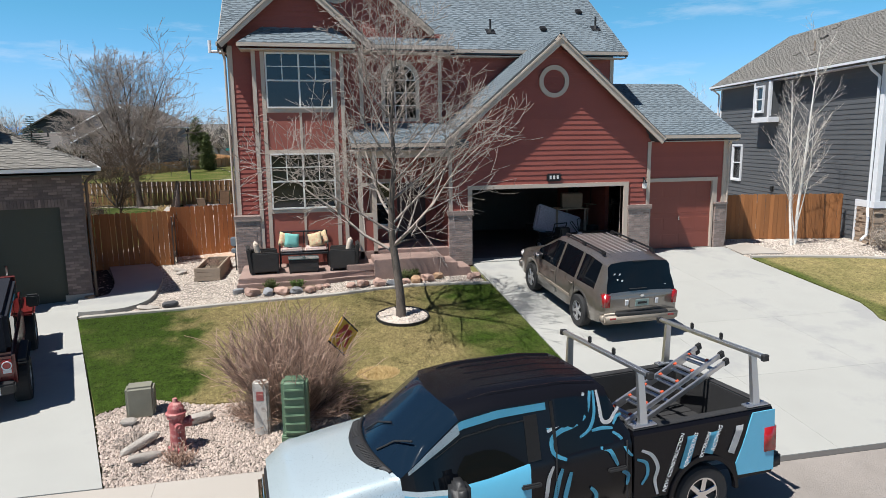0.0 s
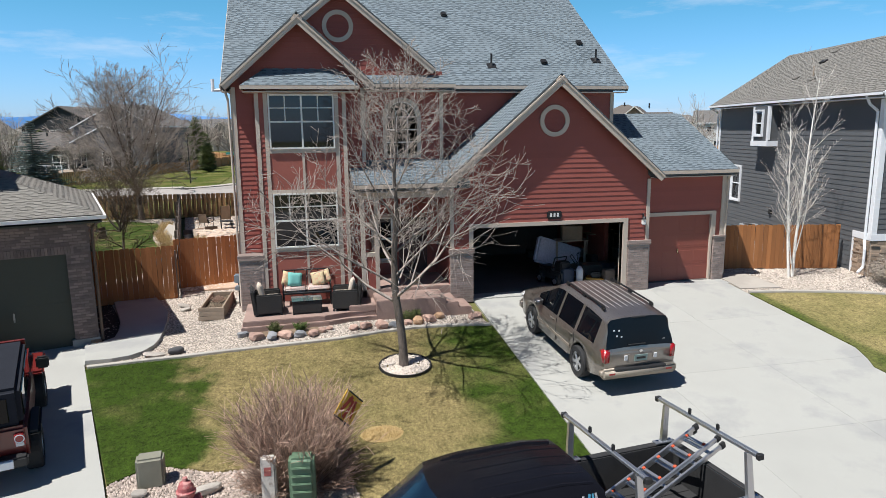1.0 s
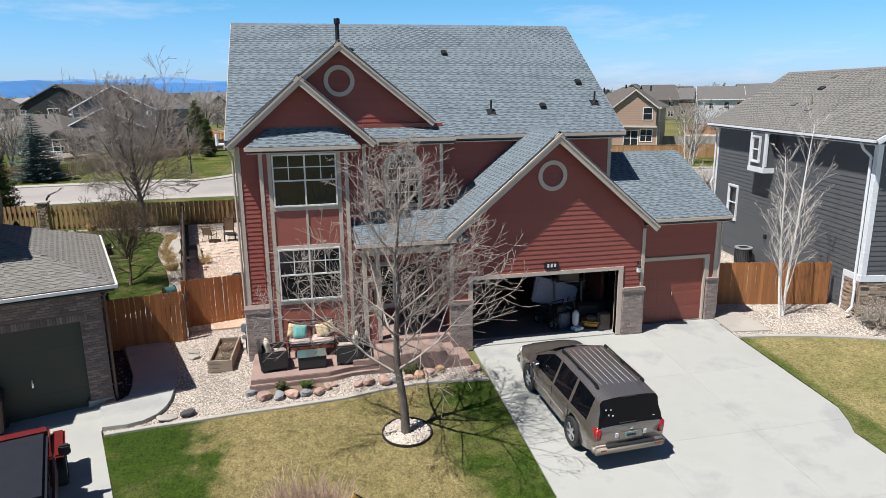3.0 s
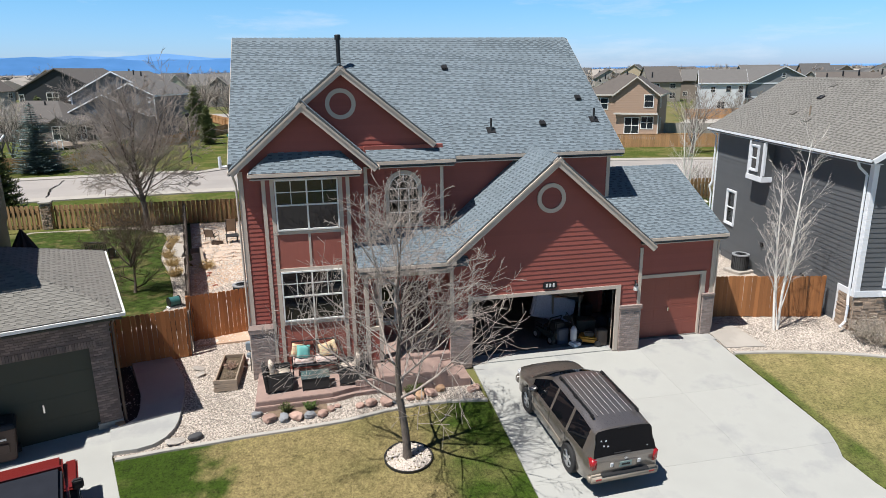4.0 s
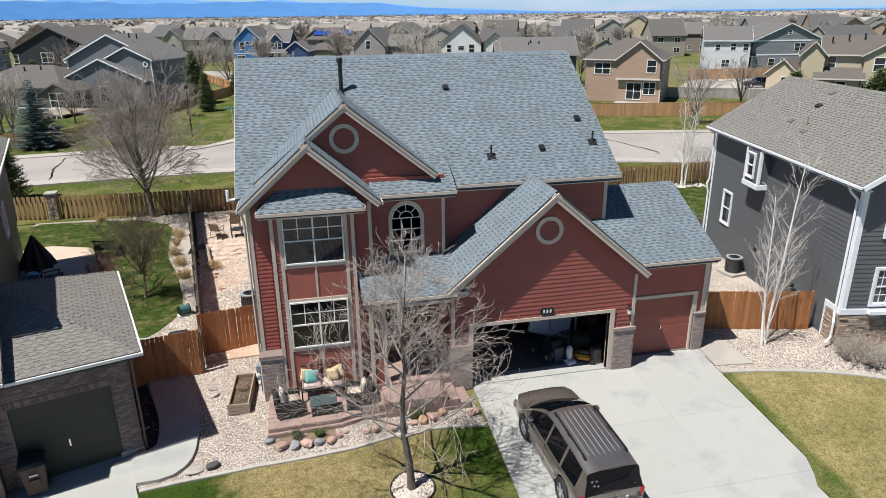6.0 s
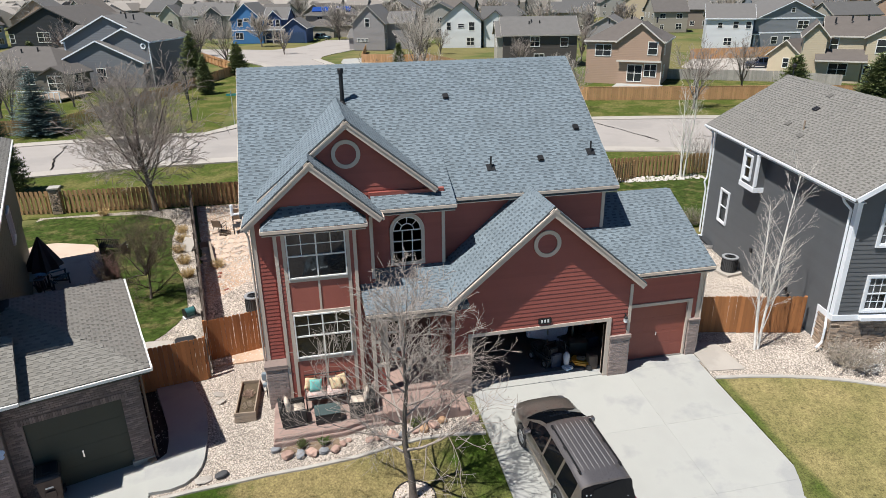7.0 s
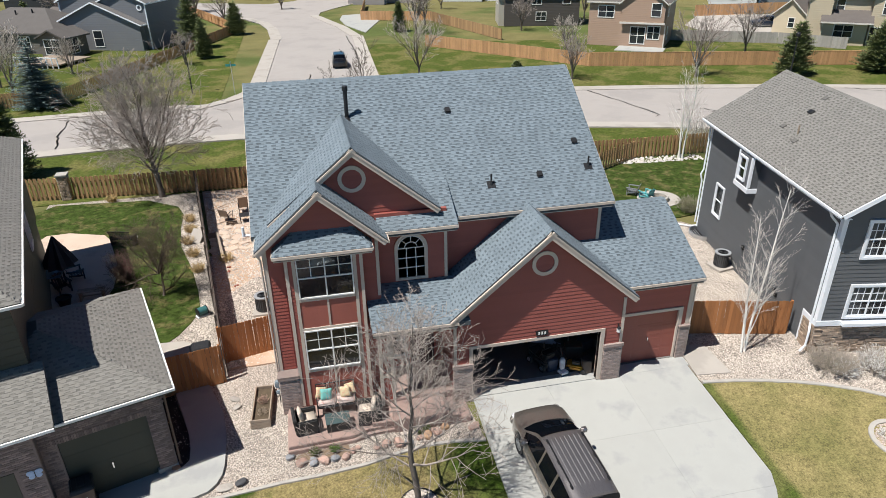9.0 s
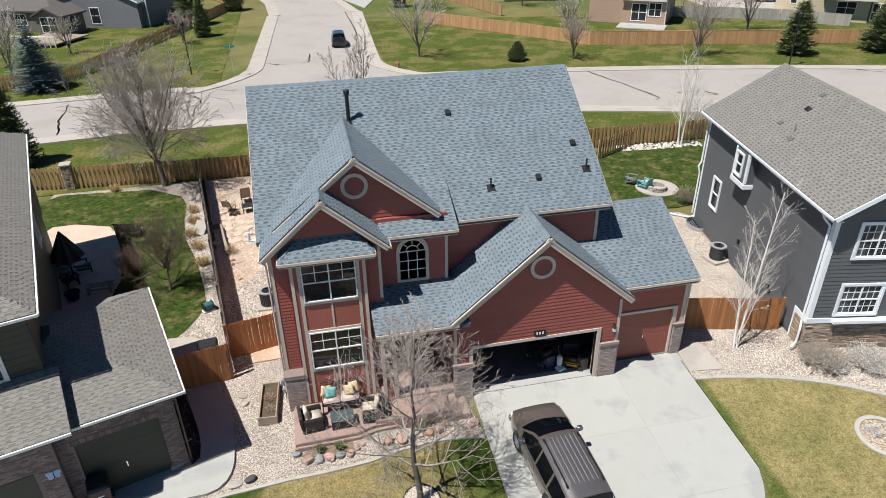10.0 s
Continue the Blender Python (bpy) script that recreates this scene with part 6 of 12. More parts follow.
WICK = BLACK_WICKER
TEAL = mat("teal_pillow_cloth", (0.16, 0.42, 0.38), 0.9, var=0.12, fine=70, bump=0.3)
YELLOWP = mat("pale_floral_pillow_cloth", (0.55, 0.45, 0.27), 0.9, var=0.2, scale=14, fine=70, bump=0.3, col2=(0.58, 0.30, 0.20), spots=0.35, spot_scale=12)
FLORAL = mat("pale_floral_cushion", (0.50, 0.40, 0.36), 0.9, var=0.2, scale=14, fine=70, bump=0.3, col2=(0.42, 0.20, 0.16), spots=0.3, spot_scale=12)


def pillow_bm(w, h, t, m):
    """A stuffed square pillow: full in the middle, thin at the seam."""
    bm = bmesh.new()
    n = 9
    grid = {}
    for s in (1, -1):
        for i in range(n):
            for j in range(n):
                u, v = i / (n - 1) * 2 - 1, j / (n - 1) * 2 - 1
                k = max(0.0, (1 - u ** 4) * (1 - v ** 4)) ** 0.6
                edge = abs(u) == 1 or abs(v) == 1
                if edge and s < 0:
                    grid[s, i, j] = grid[1, i, j]
                    continue
                pinch = 1 - 0.06 * (1 - abs(u)) * (abs(v) == 1) - 0.06 * (1 - abs(v)) * (abs(u) == 1)
                grid[s, i, j] = bm.verts.new(m @ Vector((u * w / 2 * pinch, s * t / 2 * k, v * h / 2 * pinch)))
    for s in (1, -1):
        for i in range(n - 1):
            for j in range(n - 1):
                q = [grid[s, i, j], grid[s, i + 1, j], grid[s, i + 1, j + 1], grid[s, i, j + 1]]
                bm.faces.new(q if s < 0 else q[::-1])
    return bm


def armchair(x, y, z, rz):
    c = thing("armchair", "black wicker armchair with a cream seat cushion on the patio", "armchair", (x, y, z), rz, "patio chairs")
    part("seat", bbox(-.36, .36, -.34, .36, 0.10, 0.36, 0.03, 2), WICK, c, local=True)
    for sx in (-1, 1):
        part("arm", bbox(sx * .36 - .06, sx * .36 + .06, -.36, .38, 0.06, 0.60, 0.035, 2), WICK, c, local=True)
    part("backrest", bbox(-.42, .42, .30, .42, 0.06, 0.78, 0.04, 2, pose(0, 0, 0, -6, 0, 0)), WICK, c, local=True)
    for sx in (-1, 1):
        for yy in (-.32, .34):
            part("foot", bbox(sx * .36 - .03, sx * .36 + .03, yy - .03, yy + .03, 0, 0.07), BLACKP, c, local=True)
    part("cushion", bbox(-.29, .29, -.33, .28, 0.36, 0.47, 0.04, 3), CLOTH, c, "cream seat cushion", smooth=True, local=True)
    part("pillow", pillow_bm(.45, .42, .16, pose(0, .20, .66, -14, 0, 0)), CLOTH, c, "tan back pillow", smooth=True, local=True)
    return c


armchair(-0.72, 18.62, 0.12, 96)
armchair(1.42, 18.62, 0.12, -94)
sofa = thing("loveseat", "black metal loveseat with floral cushions on the patio", "loveseat", (0.36, 19.38, 0.12), 0)
for x in (-.68, .68):
    for y in (-.3, .3):
        part("leg", bbox(x - .02, x + .02, y - .02, y + .02, 0, .42), DARKMETAL, sofa, local=True)
    bm = bmesh.new()
    tube(bm, [(x, -.3, .42), (x, -.3, .62), (x, .0, .66), (x, .3, .62)], .02, 8)
    part("armrest", bm, DARKMETAL, sofa, local=True)
part("seat_frame", bbox(-.7, .7, -.32, .32, .36, .42, .01, 1), DARKMETAL, sofa, local=True)
for x in (-.68, -.34, 0, .34, .68):
    bm = bmesh.new()
    tube(bm, [(x, .3, .42), (x, .36, .95)], .014, 6)
    part("back_bar", bm, DARKMETAL, sofa, local=True)
bm = bmesh.new()
tube(bm, [(-.7, .36, .95), (.7, .36, .95)], .022, 8)
part("top_rail", bm, DARKMETAL, sofa, local=True)
for x in (-.34, .34):
    part("cushion", bbox(x - .33, x + .33, -.3, .28, .42, .54, .05, 3), FLORAL, sofa, "pale floral seat cushion", smooth=True, local=True)
for x, mt, rot, yy in ((-.52, YELLOWP, 20, .12), (-.34, TEAL, 8, .0), (.33, YELLOWP, -14, .0), (.52, YELLOWP, -28, .14)):
    m = pose(0.36 + x, 19.38 + yy, 0.12 + .74, -18, rot, rot)
    solid("pillow", pillow_bm(.42, .42, .15, m), mt, "teal cotton pillow on the loveseat" if mt is TEAL else "pale floral cotton pillow on the loveseat", "pillow", "sofa pillows", smooth=True)
tbl = thing("coffee_table", "black wicker coffee table with a glass top on the patio", "table", (0.33, 18.45, 0.12), 2)
part("body", bbox(-.40, .40, -.28, .28, .03, .38, .02, 2), WICK, tbl, local=True)
part("glass_top", bbox(-.42, .42, -.30, .30, .38, .39, .004, 1), glass_mat("table_glass", (0.06, 0.085, 0.085), 0.06), tbl, "greenish glass top", local=True)
for x in (-.37, .37):
    for y in (-.25, .25):
        part("foot", bbox(x - .03, x + .03, y - .03, y + .03, 0, .04), BLACKP, tbl, local=True)


def rock_bm(sx, sy, sz, seed, at=(0, 0, 0), rz=0.0, rough=0.28):
    bm = bmesh.new()
    bmesh.ops.create_icosphere(bm, subdivisions=2, radius=1)
    r = random.Random(seed)
    off = Vector((r.uniform(0, 50), r.uniform(0, 50), r.uniform(0, 50)))
    for v in bm.verts:
        q = v.co.normalized()
        q = Vector((math.copysign(abs(q.x) ** 0.7, q.x), math.copysign(abs(q.y) ** 0.7, q.y), math.copysign(abs(q.z) ** 0.75, q.z)))
        v.co = q * (1 + rough * noise.noise(q * 1.3 + off))
    bm.transform(Matrix.Translation(at) @ pose(0, 0, 0, 0, r.uniform(-12, 12), rz) @ Matrix.Diagonal((sx, sy, sz, 1)))
    return bm


ROCK_R = mat("red_sandstone", (0.38, 0.25, 0.20), 0.85, var=0.25, scale=5, fine=35, bump=0.5, rnd=0.3)
ROCK_G = mat("blue_grey_stone", (0.20, 0.205, 0.215), 0.8, var=0.25, scale=5, fine=35, bump=0.5, rnd=0.4)
ROCK_O = mat("ochre_sandstone", (0.43, 0.27, 0.16), 0.85, var=0.25, scale=5, fine=35, bump=0.5, rnd=0.3)
ROCK_W = mat("weathered_grey_slab", (0.33, 0.30, 0.265), 0.9, var=0.25, scale=6, fine=35, bump=0.5, rnd=0.3)
ROCKT = mat("dark_basalt", (0.055, 0.055, 0.058), 0.7, var=0.2, scale=5, fine=35, bump=0.4)
for i, (x, y, r, mt) in enumerate(((-1.36, 17.6, .16, ROCK_G), (-1.0, 17.27, .22, ROCK_R), (-0.6, 17.2, .18, ROCK_G), (-0.25, 17.2, .21, ROCK_R), (0.11, 17.2, .17, ROCK_G), (0.46, 17.2, .18, ROCK_R),
                                   (0.72, 17.4, .13, ROCK_R), (0.9, 17.52, .11, ROCK_R), (1.55, 17.4, .15, ROCK_R), (1.86, 17.47, .2, ROCK_R), (2.3, 17.42, .22, ROCK_R), (2.66, 17.4, .17, ROCK_G), (3.05, 17.5, .14, ROCK_R),
                                   (3.35, 17.55, .2, ROCK_O), (3.7, 17.62, .22, ROCK_R), (4.02, 17.8, .17, ROCK_O), (4.95, 17.6, .17, ROCK_R), (5.12, 17.66, .16, ROCK_R), (-5.1, 18.05, .17, ROCK_O))):
    z = ground_z(x, y)
    col = {id(ROCK_G): "blue-grey", id(ROCK_R): "pinkish red sandstone", id(ROCK_O): "ochre sandstone"}[id(mt)]
    solid("boulder", rock_bm(r * .94, r * .72, r * .52, 40 + i, (x, y, z + r * .27), i * 47, 0.36), mt, "rounded %s garden boulder in the gravel bed" % col, "boulder", "patio boulders")
for i, (x, y, sx, sy, sz, mt, rz) in enumerate(((-3.45, 16.85, .26, .17, .04, ROCK_W, 15), (-2.95, 16.92, .2, .13, .08, ROCKT, 30), (-3.4, 21.2, .22, .14, .03, ROCK_W, -20), (-3.3, 20.7, .17, .12, .04, ROCK_W, 40),
                                               (-2.22, 10.13, .34, .075, .07, ROCK_W, 40), (-2.06, 9.76, .27, .085, .06, ROCK_W, 36), (-1.46, 10.76, .24, .10, .08, ROCK_W, 16), (-2.55, 10.9, .13, .1, .05, ROCK_W, 0))):
    solid("flat_stone", rock_bm(sx, sy, sz, 80 + i, (x, y, ground_z(x, y) + sz * .8), rz, 0.15), mt, "flat weathered slab of stone lying in the gravel", "stone", "loose stones")

# planter of stacked timbers
pl = thing("planter_box", "weathered timber planter box of stacked boards with dry soil", "planter", (-2.32, 20.33, ground_z(-2.3, 20.3)), -3)
for k in range(3):
    z0, z1 = k * .125, k * .125 + .118
    j = .02 * (k % 2)
    part("side_board", bbox(-.33, -.285, -.95 + j, .95, z0, z1, .006, 1), GREYWOOD, pl, local=True)
    part("side_board", bbox(.285, .33, -.95, .95 - j, z0, z1, .006, 1), GREYWOOD, pl, local=True)
    part("end_board", bbox(-.37 + j, .35, -.99, -.945, z0, z1, .006, 1, pose(0, 0, 0, 0, 1.5 * (k - 1), 0)), GREYWOOD, pl, local=True)
    part("end_board", bbox(-.35, .35 + j, .945, .99, z0, z1, .006, 1), GREYWOOD, pl, local=True)
bm = bmesh.new()
box(bm, -.285, .285, -.945, .945, 0.0, 0.24)
part("soil", bm, mat("dark_planter_soil", (0.085, 0.062, 0.038), 0.95, var=0.4, scale=5, fine=30, bump=0.8), pl, "dry brown soil", local=True)
# splash block, gas meter, condenser units
solid("splash_block", bbox(-.18, .18, -.35, .35, 0, .07, .015, 1, pose(-1.75, 21.3, ground_z(-1.75, 21.3), 0, 0, 20)), EDGEC, "pale concrete splash block beside the wall", "splash block")
gm = thing("gas_meter", "grey gas meter with pipes on the house wall", "gas meter", (-1.68, 20.55, 0.05))
part("body", bbox(-.12, .12, -.1, .1, .55, .82, .03, 2), mat("grey_meter_paint", (0.20, 0.24, 0.27), 0.5), gm, local=True)
bm = bmesh.new()
tube(bm, [(0, 0, -.2), (0, 0, .55), (.1, .1, .55)], .02, 8)
part("pipe", bm, DARKMETAL, gm, local=True)
part("regulator", bbox(-.1, .06, -.22, -.08, .35, .5, .03, 2), bpy.data.materials["grey_meter_paint"], gm, local=True)


ACG = mat("grey_enamel", (0.26, 0.27, 0.28), 0.5, var=0.1)


def condenser(x, y, z, rz, label):
    c = thing("air_conditioner", label, "air conditioner", (x, y, z), rz, "condensers")
    part("pad", bbox(-.5, .5, -.5, .5, -.08, .04, .01, 1), CONC_W, c, local=True)
    bm = bmesh.new()
    lathe(bm, [(.30, .04), (.36, .06), (.36, .74)], seg=24)
    part("coil", bm, mat("dark_coil", (0.05, 0.052, 0.055), 0.6) if "dark_coil" not in bpy.data.materials else bpy.data.materials["dark_coil"], c, local=True)
    for k in range(24):
        a = 2 * math.pi * k / 24
        part("grille_bar", bbox(-.01, .01, -.375, -.355, .08, .72, m=pose(0, 0, 0, 0, 0, math.degrees(a))), DARKMETAL, c, local=True)
    bm = ring_bm((0, 0), .26, .39, -.03, .03, 24)
    bm.transform(pose(0, 0, .76, 90, 0, 0))
    part("top_ring", bm, ACG, c, local=True)
    for k in range(5):
        bm = ring_bm((0, 0), .05 + k * .045, .062 + k * .045, -.008, .008, 20)
        bm.transform(pose(0, 0, .78, 90, 0, 0))
        part("fan_guard", bm, DARKMETAL, c, local=True)
    return c


condenser(20.32, 26.25, ground_z(20.3, 26.2) + .08, 10, "round grey air conditioner on a pad by the grey house")
condenser(-2.45, 27.5, ground_z(-2.4, 27.5) + .08, 0, "round grey air conditioner beside the red house")

# street furniture in the pebble bed
HYD = mat("faded_red_hydrant_paint", (0.33, 0.085, 0.085), 0.6, var=0.22, scale=9, fine=60, bump=0.15, col2=(0.42, 0.20, 0.18), spots=0.35, spot_scale=9)
hy = thing("fire_hydrant", "faded red cast-iron fire hydrant with a chain", "fire hydrant", (-1.64, 9.98, ground_z(-1.64, 9.98)))
bm = bmesh.new()
lathe(bm, [(.15, -.05), (.15, .03), (.11, .05), (.105, .5), (.135, .51), (.135, .56), (.15, .565), (.15, .585), (.12, .60), (.115, .66), (.085, .72), (.04, .745), (.035, .80), (.0, .80)], seg=20)
part("barrel", bm, HYD, hy, smooth=False, local=True)
for ang in (0, 90, 180):
    bm = bmesh.new()
    a = radians(ang - 90 + 20)
    d = Vector((math.cos(a), math.sin(a), 0))
    rr = .075 if ang == 90 else .055
    cyl(bm, d * .08 + Vector((0, 0, .40)), d * .17 + Vector((0, 0, .40)), rr, seg=14)
    cyl(bm, d * .17 + Vector((0, 0, .40)), d * .21 + Vector((0, 0, .40)), rr * 1.15, rr * 1.05, seg=14)
    cyl(bm, d * .21 + Vector((0, 0, .40)), d * .24 + Vector((0, 0, .40)), .02, seg=5)
    part("outlet_cap", bm, HYD, hy, local=True)
for k in range(8):
    a = 2 * math.pi * k / 8
    bm = bmesh.new()
    cyl(bm, (.135 * math.cos(a), .135 * math.sin(a), .03), (.135 * math.cos(a), .135 * math.sin(a), .05), .014, seg=6)
    part("bolt", bm, HYD, hy, local=True)
bm = bmesh.new()
for k in range(9):
    t = k / 8
    c = Vector((.03 + .12 * t * .3, -.13 - .06 * math.sin(t * 3.14), .33 - .22 * math.sin(t * 3.14)))
    cyl(bm, c, c + Vector((.008, 0, -.028)), .008, seg=5)
part("chain", bm, ALU, hy, local=True)
solid("utility_box", bbox(-.22, .22, -.16, .16, -.05, .5, .04, 3, pose(-2.42, 11.25, ground_z(-2.4, 11.2), 0, 0, 6)), mat("tan_grey_plastic", (0.20, 0.195, 0.15), 0.7, var=0.15, scale=4, bump=0.15), "tan-grey plastic utility box in the pebble bed", "utility box")
wp = thing("marker_post", "weathered white utility marker post with peeling stickers", "utility post", (-.41, 10.22, ground_z(-.4, 10.2)), -8)
part("post", bbox(-.12, .12, -.07, .07, -.05, .86, .03, 3), mat("weathered_white_plastic", (0.50, 0.47, 0.43), 0.75, var=0.22, scale=8, bump=0.2, col2=(0.30, 0.26, 0.23), spots=0.3, spot_scale=8), wp, local=True)
part("sticker", bbox(-.06, .05, -.074, -.069, .55, .70), mat("red_sticker", (0.35, 0.10, 0.09), 0.6), wp, "faded red sticker", local=True)
gp = thing("utility_pedestal", "green ribbed plastic utility pedestal beside the bush", "utility box", (.12, 9.95, ground_z(.1, 9.95)), -6)
GRN = mat("green_pedestal_plastic", (0.115, 0.185, 0.115), 0.55, var=0.15, scale=5, bump=0.12)
part("body", bbox(-.20, .20, -.15, .15, -.05, .98, .05, 3), GRN, gp, local=True)
for k in range(6):
    part("rib", bbox(-.16, .16, -.185, -.14, .14 + k * .135, .175 + k * .135, .012, 2, pose(0, 0, 0, 0, 0, 0)), GRN, gp, local=True)
part("base_skirt", bbox(-.22, .22, -.17, .17, -.05, .1, .02, 2), GRN, gp, local=True)
# diamond yard sign
sg = thing("yard_sign", "yellow and red diamond-shaped yard sign on a thin stake", "sign", (.93, 10.72, ground_z(.93, 10.72)))
bm = bmesh.new()
cyl(bm, (-.42, .1, -.1), (0, 0, 1.22), .012, seg=8)
part("stake", bm, DARKMETAL, sg, local=True)
SM = pose(0, -.02, 1.29, 0, 45, 40) @ Matrix.Scale(1.06, 4)
pn = part("panel", bbox(-.23, .23, -.006, .006, -.23, .23, m=SM), mat("yellow_sign", (0.62, 0.36, 0.03), 0.5), sg, "yellow panel with red shapes", local=True)
REDS = mat("red_sign_print", (0.45, 0.04, 0.025), 0.5)
for x0, x1, z0, z1, r in ((-.13, -.06, -.15, .16, 20), (-.02, .05, -.18, .10, 12), (.08, .14, -.15, .14, -10), (-.12, .10, .08, .14, 8)):
    part("red_shape", bbox(x0, x1, -.009, -.0062, z0, z1, m=SM @ pose(0, 0, 0, 0, r, 0)), REDS, pn, local=True)
for q in ((-.23, .23, .21, .235), (-.23, .23, -.235, -.21)):
    part("border", bbox(q[0], q[1], -.009, -.0061, q[2], q[3], m=SM), DARKMETAL, pn, local=True)
# tree ring
bm = bmesh.new()
rr = ring_bm((0, 0), .60, .63, -.045, .045, 32)
rr.transform(pose(2.55, 14.85, ground_z(2.55, 14.85) + .02, 95, 0, 0))
solid("tree_ring", rr, BLACKP, "black plastic edging ring round the tree", "edging", kind="structure")

# rubbish bin, back deck, umbrella, fire pit and yard chairs
def wheelie_bin(x, y, z, rz, col, label):
    b = thing("trash_bin", label, "trash bin", (x, y, z), rz, "bins")
    bm = bmesh.new()
    hull(bm, [(-.24, -.26, .06), (.24, -.26, .06), (.24, .26, .06), (-.24, .26, .06)], [(-.31, -.34, .98), (.31, -.34, .98), (.31, .34, .98), (-.31, .34, .98)])
    bmesh.ops.bevel(bm, geom=bm.edges[:], offset=.03, segments=2, affect="EDGES")
    part("body", bm, col, b, local=True)
    part("rim", bbox(-.335, .335, -.365, .36, .93, .985, .02, 2), col, b, local=True)
    bm = bmesh.new()
    ring = [(-.35, -.40), (-.2, -.43), (.2, -.43), (.35, -.40), (.35, .37), (-.35, .37)]
    hull(bm, [(x_, y_, .985) for x_, y_ in ring], [(x_ * .8, y_ * .78, 1.10) for x_, y_ in ring])
    bmesh.ops.bevel(bm, geom=bm.edges[:], offset=.025, segments=2, affect="EDGES")
    lid = part("lid", bm, BLACKP, b, "black lid", local=True)
    part("lid_rib", bbox(-.12, .12, -.2, .2, 1.09, 1.115, .01, 1), BLACKP, lid, local=True)
    part("front_panel", bbox(-.13, .13, -.012, .012, .34, .58, .008, 1, pose(0, -.295, 0, 4.5, 0, 0)), col, b, local=True)
    bm = bmesh.new()
    tube(bm, [(-.25, .40, .95), (.25, .40, .95)], .018, 8)
    part("handle", bm, BLACKP, b, local=True)
    for sx in (-1, 1):
        bm = bmesh.new()
        cyl(bm, (sx * .25, .27, .12), (sx * .31, .27, .12), .12, seg=16)
        part("wheel", bm, RUBBER, b, local=True)
    part("label_bar", bbox(-.1, .1, -.335, -.325, .74, .79, m=pose(0, .0, 0, 4.5, 0, 0)), FRAME_W, b, local=True)
    return b


wheelie_bin(-7.54, 16.96, ground_z(-7.54, 16.96) + .02, 18, mat("brown_bin_plastic", (0.062, 0.034, 0.026), 0.55, var=0.1), "brown wheeled trash bin with a black lid")
wheelie_bin(-4.75, 23.6, ground_z(-4.7, 23.6), 100, BLACKP, "black wheeled trash bin behind the fence")
PINKC = mat("pink_patio_concrete", (0.50, 0.385, 0.30), 0.85, var=0.12, scale=0.8, fine=50, bump=0.15, col2=(0.42, 0.31, 0.24), spots=0.3, spot_scale=0.6)
flat_poly("back_patio", [(-15.4, 38.1), (-15.1, 38.9), (-13.9, 39.0), (-11.8, 38.2), (-11.3, 37.4), (-11.0, 36.4), (-10.1, 33.6), (-9.9, 31.5), (-10.200000000000001, 28.5), (-16.0, 28.0)], 0.06, 0.15, PINKC, "pinkish concrete patio behind the brick house", "patio", cell=3)
um = thing("patio_umbrella", "closed dark patio umbrella over a glass table", "umbrella", (-12.35, 32.5, ground_z(-13, 32) + .07))
bm = bmesh.new()
cyl(bm, (0, 0, 0), (0, 0, 2.5), .025, seg=8)
part("pole", bm, DARKMETAL, um, local=True)
bm = bmesh.new()
n = 16
prof = ((.05, 2.6), (.24, 2.1), (.48, 1.5), (.62, 1.05))
rings = [[bm.verts.new((r * (1 + .35 * (k % 2) * (r > .1)) * math.cos(2 * math.pi * k / n), r * (1 + .35 * (k % 2) * (r > .1)) * math.sin(2 * math.pi * k / n), z)) for k in range(n)] for r, z in prof]
for a, b in zip(rings, rings[1:]):
    for k in range(n):
        bm.faces.new((a[k], a[(k + 1) % n], b[(k + 1) % n], b[k]))
part("canopy", bm, mat("dark_umbrella_cloth", (0.035, 0.03, 0.032), 0.9, bump=0.2), um, "folded dark cloth", local=True)
tb = thing("patio_table", "dark metal patio table with a glass top", "table", (-13.0, 32.2, ground_z(-13, 32) + .07))
part("top", bbox(-.75, .75, -.5, .5, .70, .73, .02, 1), glass_mat("pale_table_glass", (0.16, 0.22, 0.27), .1), tb, local=True)
for sx in (-1, 1):
    for sy in (-1, 1):
        part("leg", bbox(sx * .65 - .02, sx * .65 + .02, sy * .42 - .02, sy * .42 + .02, 0, .7), DARKMETAL, tb, local=True)


def slat_chair(x, y, z, rz, mt, label, category="chair", group="yard chairs"):
    c = thing("garden_chair", label, category, (x, y, z), rz, group)
    for sx in (-1, 1):
        part("front_leg", bbox(sx * .28 - .03, sx * .28 + .03, -.3, -.24, 0, .55), mt, c, local=True)
        part("back_leg", bbox(sx * .25 - .03, sx * .25 + .03, -.2, .45, .12, .2, m=pose(0, 0, .08, 14, 0, 0)), mt, c, local=True)
        part("arm", bbox(sx * .33 - .06, sx * .33 + .06, -.34, .34, .54, .57), mt, c, local=True)
    for k in range(5):
        part("seat_slat", bbox(-.26, .26, -.28 + k * .11, -.19 + k * .11, .36 - k * .03, .38 - k * .03), mt, c, local=True)
    for k in range(5):
        part("back_slat", bbox(-.27 + k * .11, -.18 + k * .11, .22, .24, .22, .98 - abs(k - 2) * .05, m=pose(0, -.02, 0, -18, 0, 0)), mt, c, local=True)
    return c


